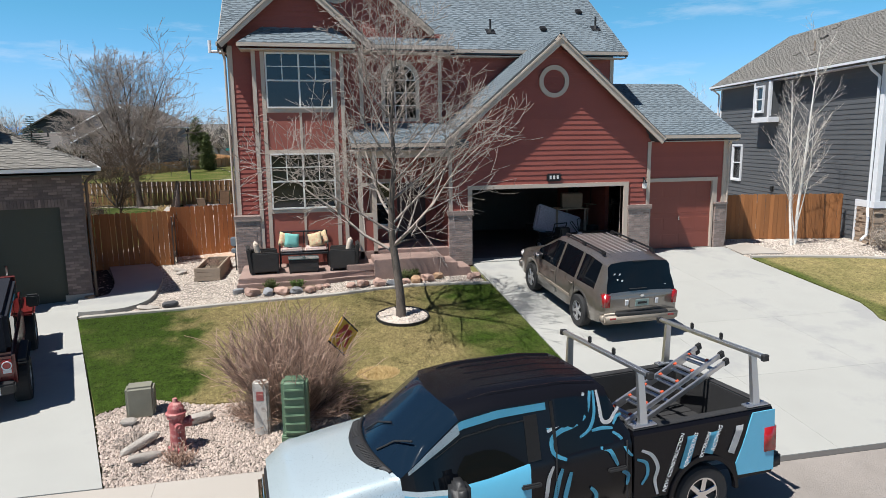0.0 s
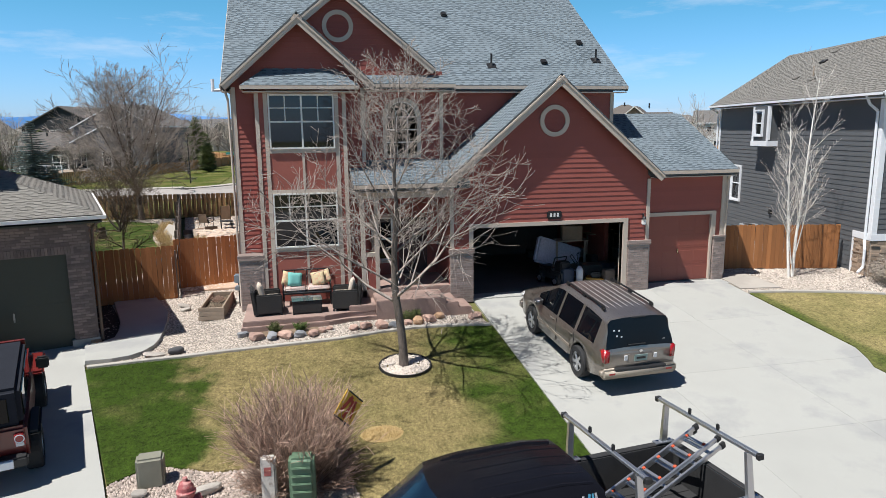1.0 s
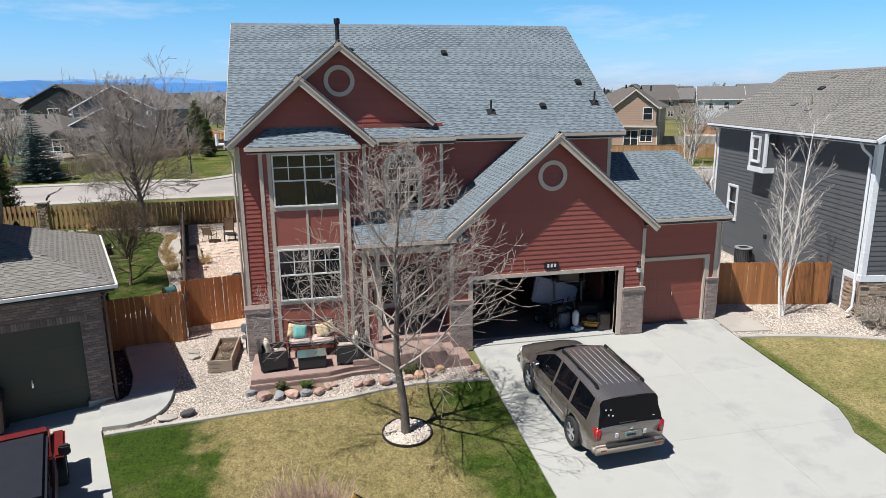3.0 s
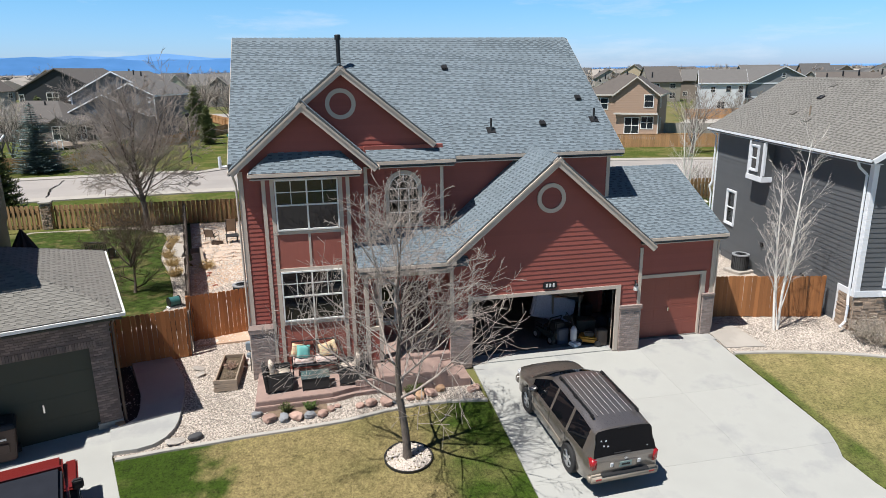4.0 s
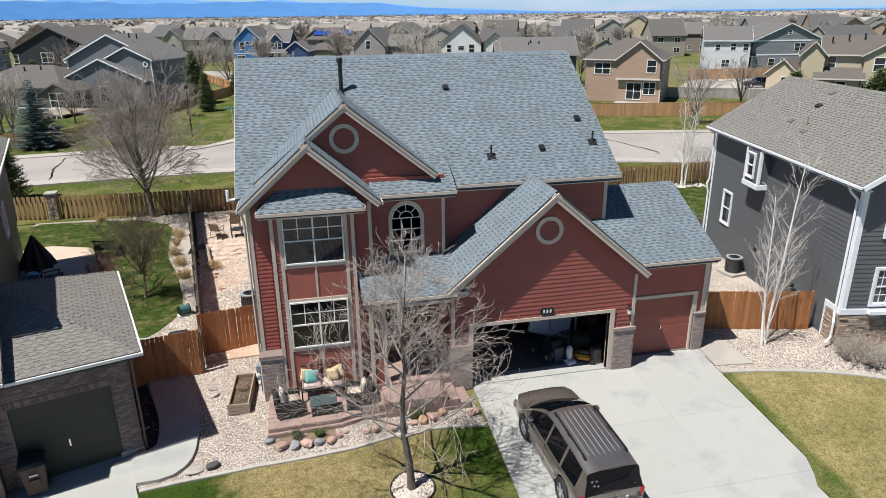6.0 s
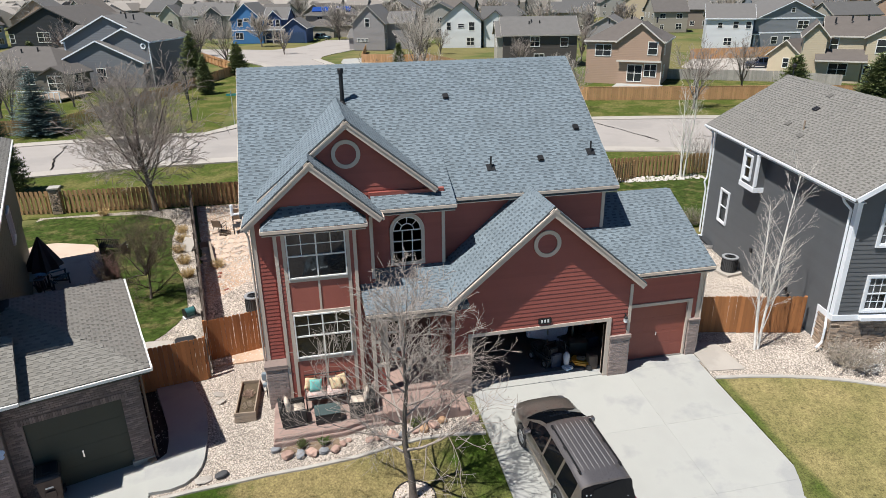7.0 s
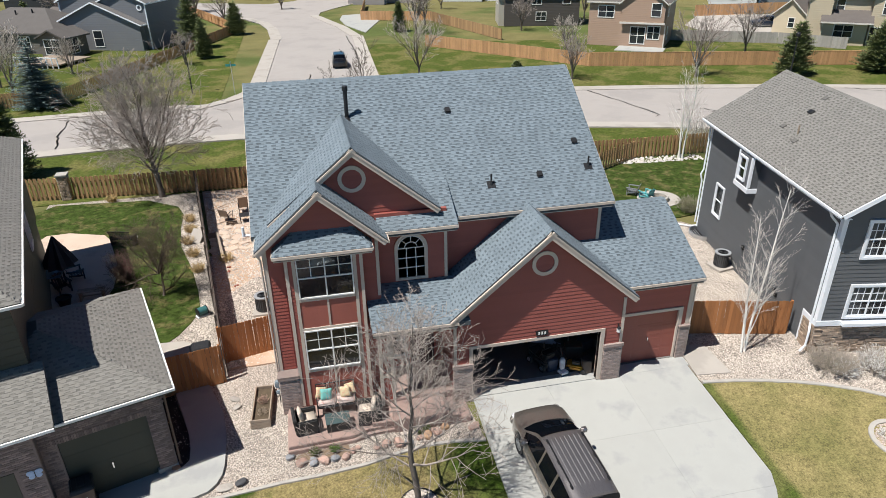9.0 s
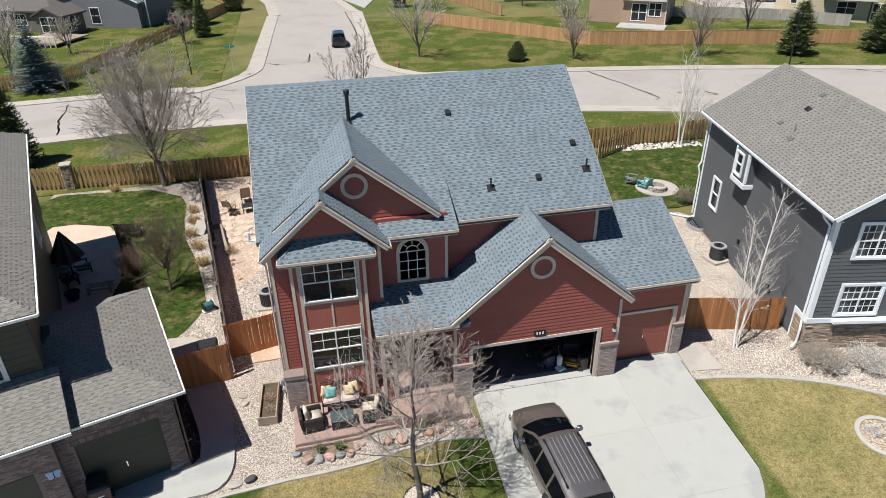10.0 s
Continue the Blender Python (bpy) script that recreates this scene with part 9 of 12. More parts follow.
# the red off-roader on the neighbour's driveway
JR = mat("dark_red_paint", (0.13, 0.013, 0.011), 0.3, var=0.05, bump=0.0, coat=0.6)
JT = mat("faded_soft_top", (0.017, 0.019, 0.026), 0.85, var=0.2, scale=3, bump=0.2, spec=0.15)
jeep = thing("off_roader", "dark red boxy off-roader with a black top", "car")
jeep.matrix_basis = Matrix.Translation((-5.67, 13.2, -0.60)) @ Matrix.Rotation(radians(107), 4, "Z") @ Matrix.Rotation(-math.atan(0.09), 4, "Y")
part("tub", bbox(-1.85, .75, -.78, .78, .52, 1.12, .05, 2), JR, jeep, local=True)
part("hood", bbox(.72, 1.85, -.68, .68, .62, 1.16, .06, 3), JR, jeep, local=True)
part("hard_top", bbox(-1.83, .45, -.74, .74, 1.12, 1.80, .07, 3), JT, jeep, "faded black top", local=True)
part("windshield", bbox(.44, .56, -.66, .66, 1.18, 1.72, .01, 1, None), DARKGLASS, jeep, local=True)
part("windshield_frame", bbox(.46, .52, -.74, .74, 1.12, 1.80, .01, 1), JR, jeep, local=True)
part("rear_window", bbox(-1.85, -1.82, -.55, .55, 1.22, 1.66, .01, 1), DARKGLASS, jeep, local=True)
for s in (-1, 1):
    part("side_window", bbox(-1.6, -.75, s * .745 - .01, s * .745 + .01, 1.2, 1.64, .01, 1), DARKGLASS, jeep, local=True)
    part("door_window", bbox(-.65, .3, s * .745 - .01, s * .745 + .01, 1.2, 1.64, .01, 1), DARKGLASS, jeep, local=True)
    part("rear_fender", bbox(-1.75, -.75, s * .86 - .1, s * .86 + .1, .86, .94, .04, 2), BLACKP, jeep, local=True)
    part("front_fender", bbox(.8, 1.9, s * .82 - .14, s * .82 + .14, .86, .95, .04, 2), JR, jeep, local=True)
    part("tail_lamp", bbox(-1.90, -1.83, s * .66 - .08, s * .66 + .08, .78, 1.02, .02, 2), LAMPR, jeep, local=True)
    part("reverse_lens", bbox(-1.91, -1.895, s * .66 - .06, s * .66 + .06, .80, .86), LAMPW, jeep, local=True)
    part("mirror", bbox(.35, .47, s * .98 - .11, s * .98 + .11, 1.18, 1.42, .03, 2), BLACKP, jeep, local=True)
    part("head_lamp", bbox(1.83, 1.9, s * .45 - .1, s * .45 + .1, .86, 1.06, .03, 2), LAMPW, jeep, local=True)
    for hx in (-1.22, 1.22):
        car_wheel(jeep, hx, s * .80, .40, .40, .26, s, 5)
part("rear_bumper", bbox(-2.05, -1.85, -.76, .76, .48, .66, .03, 2), BLACKP, jeep, local=True)
part("bumper_end", bbox(-2.08, -1.95, -.55, .2, .50, .64, .01, 1), WHITE, jeep, "pale licence plate", local=True)
bm = bmesh.new()
cyl(bm, (-2.05, 0, 1.0), (-1.86, 0, 1.0), .38, seg=28)
sp = part("spare_wheel", bm, RUBBER, jeep, local=True)
bm = bmesh.new()
cyl(bm, (-2.07, 0, 1.0), (-2.04, 0, 1.0), .2, seg=20)
part("wheel_cover", bm, JR, sp, local=True)
bm = ring_bm((0, 0), .06, .075, -.005, .005, 20)
bm.transform(Matrix.Translation((-1.905, -.66, .93)) @ Matrix.Rotation(radians(90), 4, "Z"))
part("badge", bm, WHITE, jeep, local=True)


def far_car(x, y, z, rz, col, label, kind_="sedan"):
    """A parked car far off: body skin, glass, wheels."""
    c = thing("car", label, "car", (x, y, z), rz, "parked cars")
    mt = mat("car_paint", col, 0.3, metal=0.3, var=0.04, bump=0.0, coat=0.6)
    tall = kind_ == "suv"
    tp = [(-2.2, .95), (-2.1, 1.1), (-1.75, 1.66), (.2, 1.68), (.95, 1.08), (2.0, .95), (2.2, .7)] if tall else [(-2.3, .9), (-1.7, 1.0), (-1.0, 1.42), (.2, 1.44), (1.0, .98), (2.1, .85), (2.3, .6)]

    def cl(xm, r, s):
        if r == 5 and (-1.5 < xm < -.3 or -.2 < xm < .4):
            return "side_window"
        if r >= 6 and .22 < xm < .92:
            return "windshield"
        if r >= 6 and (-2.1 < xm < -1.78 if tall else -1.65 < xm < -1.05):
            return "rear_window"
        return "body" if r else "underside"
    a, b = tp[0][0], tp[-1][0]
    shell(c, cols_for(a, b, [-1.5, -.3, -.2, .22, .4, .92], (-1.3, 1.3), .38, .2), [(a, .3), (b, .3)], [(a, .88), (.9, .92), (b, .62)], tp, [(a, .8), (-1.5, .9), (1.5, .9), (b, .75)], [(a, .66), (b, .66)],
          (-1.3, 1.3), .38, cl, {"body": mt, "side_window": DARKGLASS, "windshield": DARKGLASS, "rear_window": DARKGLASS, "underside": BLACKP}, .33)
    for hx in (-1.3, 1.3):
        for s in (-1, 1):
            bm = bmesh.new()
            cyl(bm, (hx, s * .68, .33), (hx, s * .89, .33), .33, seg=16)
            wq = part("wheel", bm, RUBBER, c, local=True)
            bm = bmesh.new()
            cyl(bm, (hx, s * .88, .33), (hx, s * .90, .33), .2, seg=12)
            part("rim", bm, ALU, wq, local=True)
    return c


far_car(5.3, 85.5, BZ + .04, 88, (0.012, 0.012, 0.014), "black pickup-sized car on the side street", "suv")
far_car(7.9, 188, BZ + .05, -30, (0.02, 0.05, 0.06), "dark green car parked in a far driveway", "suv")
far_car(12.5, 200, BZ + .05, -40, (0.16, 0.015, 0.02), "dark red car parked in a far driveway", "suv")
far_car(75, 98.5, BZ + .05, 160, (0.02, 0.03, 0.055), "dark blue car parked beside a far house", "suv")
far_car(-18, 112, BZ + .05, 20, (0.02, 0.025, 0.03), "dark car parked behind a far fence")


# ---------- trees and shrubs ----------
class Wood:
    """Collects tapered limbs as tubes."""
    def __init__(self):
        self.v, self.f = [], []

    def limb(self, pts, radii, seg):
        base = len(self.v)
        for i, p in enumerate(pts):
            d = (pts[min(i + 1, len(pts) - 1)] - pts[max(i - 1, 0)])
            d = d.normalized() if d.length > 1e-6 else Vector((0, 0, 1))
            s = d.orthogonal().normalized()
            t = d.cross(s)
            for k in range(seg):
                a = 2 * math.pi * k / seg
                self.v.append(p + radii[i] * (math.cos(a) * s + math.sin(a) * t))
        for i in range(len(pts) - 1):
            for k in range(seg):
                a, b = base + i * seg + k, base + i * seg + (k + 1) % seg
                self.f.append((a, b, b + seg, a + seg))

    def mesh(self, name, material):
        me = mesh_from(name, self.v, self.f, material)
        me.shade_smooth()
        return me


def grow(rng, start, way, length, r0, level, wood, cfg):
    """One limb and its side shoots."""
    n = (5, 4, 3)[min(level, 2)]
    pts, radii = [start.copy()], [r0]
    d = way.normalized()
    p = start.copy()
    tip = cfg["tip"]
    for i in range(n):
        d = (d + Vector((rng.gauss(0, 1), rng.gauss(0, 1), rng.gauss(0, 1))) * cfg["bend"] + Vector((0, 0, cfg["lift"][min(level, len(cfg["lift"]) - 1)]))).normalized()
        p = p + d * length / n
        pts.append(p.copy())
        radii.append(max(tip, r0 * (1 - 0.82 * (i + 1) / n)))
    thick = level <= cfg["thick_levels"]
    wood[0 if thick else 1].limb(pts, radii, 7 if level == 0 else (5 if thick else 3))
    if level >= cfg["levels"]:
        return
    kids = cfg["kids"][level]
    for k in range(kids):
        t = cfg["from"][min(level, len(cfg["from"]) - 1)]
        t = t + (1 - t) * (k + rng.uniform(0.1, 0.9)) / kids
        t = min(t, 0.98)
        i = min(int(t * n), n - 1)
        q = pts[i].lerp(pts[i + 1], t * n - i)
        along = (pts[i + 1] - pts[i]).normalized()
        side = Matrix.Rotation(rng.uniform(0, 2 * math.pi) if level else 2.4 * k + rng.uniform(-.4, .4), 3, along) @ along.orthogonal().normalized()
        ang = radians(rng.uniform(*cfg["angle"][min(level, len(cfg["angle"]) - 1)]))
        nd = along * math.cos(ang) + side * math.sin(ang)
        ln = length * rng.uniform(*cfg["ratio"][min(level, len(cfg["ratio"]) - 1)]) * (1.15 - 0.5 * t)
        grow(rng, q, nd, ln, max(tip, radii[i] * rng.uniform(*cfg.get("thin", (0.45, 0.62)))), level + 1, wood, cfg)


def bare_tree(name, label, at, stems, cfg, seed, barks, category="tree", group="", rz=0.0):
    """A leafless tree: stems is a list of (offset, way, length, radius)."""
    rng = random.Random(seed)
    wood = (Wood(), Wood())
    for off, way, ln, r in stems:
        grow(rng, Vector(off), Vector(way), ln, r, 0, wood, cfg)
    t = thing(name, label, category, at, rz, group)
    piece("trunk", wood[0].mesh("trunk", barks[0]), t)
    if wood[1].v:
        piece("crown", wood[1].mesh("crown", barks[1]), t)
    return t


g0 = lambda x, y: (x, y, ground_z(x, y) - 0.05)
# the young ash on the front lawn
cfg_front = dict(thin=(0.40, 0.56), tip=0.0046, bend=0.10, lift=[0.02, 0.05, 0.04, 0.03], thick_levels=1, levels=4, kids=[9, 7, 5, 3], angle=[(35, 70), (30, 60), (28, 60), (25, 60)], ratio=[(0.55, 0.8), (0.42, 0.62), (0.4, 0.6), (0.35, 0.6)])
cfg_front["from"] = [0.05, 0.15, 0.15, 0.1]
rng = random.Random(3)
fw = (Wood(), Wood())
trunk_pts = [Vector((0, 0, 0)), Vector((-.01, .0, .5)), Vector((-.05, .02, 1.0)), Vector((-.12, .03, 1.55)), Vector((-.17, .05, 2.0))]
fw[0].limb(trunk_pts, [.135, .105, .098, .092, .085], 10)
fw[0].limb([Vector((.0, 0, -.05)), Vector((.0, 0, .12))], [.18, .11], 10)
lead = [trunk_pts[4], Vector((-.16, .07, 2.8)), Vector((-.07, .03, 3.7)), Vector((-.12, .05, 4.6)), Vector((-.02, .02, 5.6)), Vector((.05, .0, 6.75))]
fw[0].limb(lead, [.085, .066, .048, .034, .020, .006], 8)
cfg_limb = dict(cfg_front, kids=[9, 8, 5, 2], lift=[0.02, 0.075, 0.06, 0.04], bend=0.075, tip=0.0052, thick_levels=0, ratio=[(0.55, 0.8), (0.40, 0.68), (0.42, 0.68), (0.4, 0.7)])
turn = 0.4
for k in range(24):
    u = k / 23
    h = 1.62 + 4.6 * u ** 1.15
    i = next((j for j in range(len(lead) - 1) if lead[j].z <= h <= lead[j + 1].z), -1)
    foot = lead[i].lerp(lead[i + 1], (h - lead[i].z) / (lead[i + 1].z - lead[i].z)) if i >= 0 else trunk_pts[3].lerp(trunk_pts[4], max(0, (h - 1.55) / .45))
    turn += 2.4 + rng.uniform(-.3, .3)
    out = rng.uniform(.8, 1.0)
    way = Vector((math.cos(turn) * out, math.sin(turn) * out, .36 + .68 * u + rng.uniform(-.14, .2)))
    ln = (3.5 - 2.2 * u) * rng.uniform(.82, 1.06)
    grow(rng, foot, way, ln, .048 * (1 - .66 * u) * rng.uniform(.7, 1.1), 1, fw, cfg_limb)
ash = thing("tree", "leafless young ash tree with pale twigs on the front lawn", "tree", g0(2.52, 14.85))
piece("trunk", fw[0].mesh("trunk", BARK), ash)
piece("crown", fw[1].mesh("crown", TWIG), ash)

# white-stemmed birches beside the grey house
cfg_birch = dict(thin=(0.24, 0.34), tip=0.0034, bend=0.05, lift=[0.035, 0.09, 0.07, 0.03], thick_levels=1, levels=3, kids=[20, 6, 3], angle=[(26, 46), (22, 42), (22, 45)], ratio=[(0.16, 0.29), (0.32, 0.52), (0.3, 0.5)])
cfg_birch["from"] = [0.20, 0.2, 0.2]
bare_tree("birch", "slender white-barked birch clump without leaves beside the grey house", g0(16.75, 19.3), [((0, 0, 0), (-.03, .02, 1), 5.7, .050), ((.16, .03, 0), (.07, .04, 1), 6.9, .056), ((.02, -.05, .5), (-.18, -.04, 1), 3.6, .022), ((.2, .0, .9), (.14, -.1, 1), 3.4, .020)], cfg_birch, 8, (BIRCH, BIRCHT), "birch")
bare_tree("birch", "slender white-barked birch clump without leaves at the back fence", g0(27.3, 42.3), [((0, 0, 0), (-.06, .0, 1), 6.6, .07), ((.2, 0, 0), (.1, .05, 1), 7.0, .07), ((-.1, .1, 0), (.02, -.1, 1), 5.5, .05)], cfg_birch, 9, (BIRCH, BIRCHT), "birch")
# the large bare tree at the back fence
cfg_back = dict(thin=(0.38, 0.55), tip=0.0085, bend=0.09, lift=[0.05, 0.10, 0.08, 0.05], thick_levels=1, levels=4, kids=[8, 8, 6, 3], angle=[(25, 55), (25, 50), (25, 50), (20, 50)], ratio=[(0.55, 0.8), (0.45, 0.65), (0.4, 0.6), (0.35, 0.6)])
cfg_back["from"] = [0.12, 0.15, 0.15, 0.1]
TWIG_D = mat("grey_brown_twigs", (0.30, 0.255, 0.225), 0.9, var=0.2, bump=0.1)
rng = random.Random(12)
bw = (Wood(), Wood())
bole = [Vector((0, 0, -.1)), Vector((-.02, 0, .6)), Vector((-.08, 0, 1.5)), Vector((-.22, .05, 2.6)), Vector((-.35, .1, 4.0)), Vector((-.3, .1, 5.8)), Vector((-.45, .1, 8.6))]
bw[0].limb(bole, [.24, .17, .155, .13, .10, .06, .012], 10)
cfg_bough = dict(cfg_back, tip=0.0098, kids=[8, 8, 5, 3], lift=[0.05, 0.06, 0.04, 0.02], bend=0.085, ratio=[(0.55, 0.8), (0.42, 0.66), (0.42, 0.62), (0.4, 0.65)])
turn = 1.1
# steep main limbs, an upper set on the leader and a skirt of thin low shoots
for count, h0, h1, out, ln0, ln1, r0 in ((11, 1.4, 3.4, .66, 6.6, 5.0, .072), (12, 3.4, 7.4, .8, 3.6, 1.8, .040), (20, 1.6, 3.8, 1.7, 3.6, 4.0, .030)):
    for k in range(count):
        u = k / (count - 1)
        h = h0 + (h1 - h0) * u
        i = max(j for j in range(len(bole) - 1) if bole[j].z <= h)
        foot = bole[i].lerp(bole[i + 1], (h - bole[i].z) / (bole[i + 1].z - bole[i].z))
        turn += 2.4 + rng.uniform(-.35, .35)
        way = Vector((math.cos(turn) * out, math.sin(turn) * out, rng.uniform(.75, 1.2)))
        grow(rng, foot, way, (ln0 + (ln1 - ln0) * u) * rng.uniform(.82, 1.08), r0 * rng.uniform(.75, 1.15), 1, bw, cfg_bough)
t_ = thing("tree", "large leafless shade tree with dense grey twigs at the back fence", "tree", g0(-9.5, 44.0))
t_.scale = (1.0, 1.0, 1.03)
piece("trunk", bw[0].mesh("trunk", BARK), t_)
piece("crown", bw[1].mesh("crown", TWIG_D), t_)
# red-twigged small tree in the neighbour's yard
cfg_plum = dict(tip=0.0042, bend=0.14, lift=[0.03, 0.05, 0.03], thick_levels=0, levels=3, kids=[8, 11, 7], angle=[(30, 65), (25, 60), (25, 60)], ratio=[(0.5, 0.8), (0.4, 0.6), (0.35, 0.55)])
cfg_plum["from"] = [0.1, 0.1, 0.1]
REDTWIG = mat("reddish_twigs", (0.085, 0.062, 0.040), 0.9, var=0.25, bump=0.1)
bare_tree("sapling", "tall slender bare sapling with upright stems on the back verge", (4.3, 51.5, BZ), [((0, 0, 0), (-.05, 0, 1), 6.6, .05), ((.1, 0, 0), (.10, .02, 1), 7.6, .05), ((-.2, .1, .3), (-.18, .05, 1), 6.0, .035), ((.3, 0, .3), (.17, 0, 1), 6.3, .035)],
          dict(cfg_birch, tip=0.008), 41, (BARK, REDTWIG))
for x, y, seed, s in ((-7.3, 30.1, 21, 1.42),):
    bare_tree("small_tree", "small reddish-twigged ornamental tree on the neighbour's lawn", g0(x, y), [((0, 0, 0), (0, 0, 1), 1.4 * s, .07), ((0, 0, .9 * s), (.5, .2, 1), 1.7 * s, .04), ((0, 0, .9 * s), (-.5, .2, 1), 1.7 * s, .04), ((0, 0, .9 * s), (.1, -.6, 1), 1.7 * s, .04), ((0, 0, .9 * s), (-.2, .6, 1), 1.6 * s, .04), ((0, 0, .9 * s), (.7, -.4, .6), 1.5 * s, .03), ((0, 0, .9 * s), (-.7, -.3, .6), 1.5 * s, .03)],
              cfg_plum, seed, (BARK, REDTWIG), "tree", "ornamental trees")

# bare trees in the distance, a few kinds repeated
cfg_far = dict(tip=0.016, bend=0.10, lift=[0.05, 0.10, 0.08], thick_levels=1, levels=3, kids=[5, 5, 3], angle=[(20, 45), (22, 45), (25, 50)], ratio=[(0.5, 0.75), (0.42, 0.62), (0.4, 0.6)])
cfg_far["from"] = [0.15, 0.15, 0.15]
PALETW = mat("pale_far_twigs", (0.42, 0.37, 0.32), 0.9, var=0.2, bump=0.1)
kinds = []
for seed, tw, h in ((31, TWIG_D, 6), (32, PALETW, 7), (33, TWIG_D, 5), (34, PALETW, 5)):
    stems = [((0, 0, 0), (0, 0, 1), h * .8, .14)] + [((0, 0, h * .15), (math.cos(a) * .45, math.sin(a) * .45, 1), h * .7, .08) for a in (0.3, 1.6, 2.8, 4.1, 5.3)]
    kinds.append((stems, seed, tw, h))
cfg_off = dict(cfg_far, tip=0.04, levels=2, kids=[8, 9])
for seed, tw, h in ((35, TWIG_D, 6), (36, PALETW, 6)):
    kinds.append((kinds[0][0], seed, tw, h))
protos = []
spots = [(19.2, 109, 1, 1.35), (22.5, 118, 1, 1.2), (43.9, 67.6, 0, 1.1), (30.3, 70.4, 2, 0.95), (36.4, 107, 2, 1.0), (35.6, 85.4, 3, 0.9), (58, 79, 0, 1.0), (-30, 79, 1, 0.95), (-33, 84, 1, 1.0), (-27, 90, 3, .8), (-14, 92, 2, .8),
         (-12, 130, 1, 1.1), (-18, 140, 1, 1.3), (-22, 122, 3, 1.2), (-2, 150, 3, 1.0), (24, 140, 1, 1.0), (30, 140, 3, .9), (52, 118, 0, 1.1), (15, 165, 1, 1.2), (60, 112, 3, 1), (-45, 92, 0, 1.1), (-52, 110, 1, 1.1),
         (-38, 130, 0, 1.3), (-60, 88, 1, 1.2), (90, 84, 0, 1), (70, 130, 3, 1.1), (-48, 150, 1, 1.4), (13.8, 76.2, 1, .95)]
rng = random.Random(77)
for i in range(120):
    y = rng.uniform(145, 520)
    spots.append((rng.uniform(-0.75, 0.95) * y, y, 4 + rng.randrange(2), rng.uniform(0.9, 1.6)))
for x, y, k, s in spots:
    m = pose(x, y, BZ, 0, 0, rng.uniform(0, 360)) @ Matrix.Diagonal((s, s, s, 1))
    st, seed, tw, h = kinds[k]
    found = [p for p in protos if p[0] == k]
    if not found:
        t_ = bare_tree("tree", "leafless suburban street tree in the distance", (x, y, BZ), st, cfg_off if k > 3 else cfg_far, seed, (BARK, tw), "tree", "far trees")
        protos.append((k, t_))
    else:
        t_ = copy_thing(found[0][1], pose(x, y, BZ, 0, 0, rng.uniform(0, 360)))
    t_.scale = (s, s, s)


# conifers: drooping boughs of needle sprays
def conifer(name, label, at, h, r, seed, col, pine=False):
    rng = random.Random(seed)
    t = thing(name, label, "conifer", at)
    wood = Wood()
    wood.limb([Vector((0, 0, 0)), Vector((0, 0, h * .5)), Vector((0, 0, h * .98))], [h * .02, h * .014, .01], 7)
    piece("trunk", wood.mesh("trunk", BARK), t)
    v, f = [], []
    z = h * .04
    while z < h * .97:
        u = z / h
        rad = r * (1 - u) ** (0.8 if not pine else 0.6) * rng.uniform(.85, 1.08) + .08
        nb = max(6, int(22 * (1 - u) + 7))
        for k in range(nb):
            a = rng.uniform(0, 2 * math.pi)
            L = rad * rng.uniform(.65, 1.08)
            dz = -.22 * L if not pine else .25 * L
            zj = rng.uniform(-.05, .05) * h if pine else 0
            steps = max(3, int(L / .16))
            for q in range(steps):
                e = (q + 1) / steps
                c = Vector((math.cos(a) * L * e, math.sin(a) * L * e, max(.1, z + zj + dz * e + .25 * L * e * e * (1 if not pine else 0))))
                w = (.30 if not pine else .36) * (1.15 - .6 * e) * min(1.0, r / 1.4 + .3)
                for s in range(4):
                    b = a + rng.uniform(-1.3, 1.3)
                    d = Vector((math.cos(b), math.sin(b), rng.uniform(-.25, .45) if not pine else rng.uniform(-.4, 1.0))) * w * rng.uniform(.7, 1.2)
                    sd = Vector((-math.sin(b), math.cos(b), rng.uniform(-.5, .5))) * w * .28
                    i = len(v)
                    v += [c - sd, c + sd, c + d]
                    f.append((i, i + 1, i + 2))
        z += h * .032
    crown = piece("crown", mesh_from("crown", v, f, col), t)
    return t


SPRUCE = mat("blue_spruce_needles", (0.125, 0.175, 0.165), 0.8, var=0.3, scale=3, bump=0.0, isl=0.7)
PINE = mat("dark_pine_needles", (0.145, 0.17, 0.062), 0.8, var=0.3, scale=3, bump=0.0, isl=0.7)
conifer("spruce", "full blue-green spruce tree beside the verge", (-25.3, 72.6, BZ), 6.8, 3.0, 1, SPRUCE)
conifer("pine", "dark ragged pine tree behind the brick house", (-20.5, 50.5, BZ), 6.2, 1.7, 2, PINE, True)
conifer("pine", "dark juniper tree beside a far fence", (-14.5, 105, BZ), 7.5, 2.6, 3, PINE, True)
conifer("pine", "small green pine at the side street", (-9.2, 117, BZ), 5.0, 1.9, 4, PINE, True)
conifer("pine", "green pine tree on the far verge", (54.8, 65.6, BZ), 5.8, 2.3, 5, PINE, True)
conifer("pine", "green pine tree on the far verge", (65.0, 64.5, BZ), 5.6, 2.7, 6, PINE, True)
conifer("pine", "small round pine on the far verge", (24.0, 71.5, BZ), 2.0, 1.1, 7, PINE, True)
conifer("pine", "dark pine in a far yard", (17.0, 112, BZ), 4.6, 1.3, 8, PINE, True)
conifer("pine", "dark pine in a far yard", (-12.0, 96, BZ), 5.0, 1.2, 9, PINE, True)
conifer("pine", "dark pine in a far yard", (-40, 118, BZ), 6.0, 2.0, 10, PINE, True)
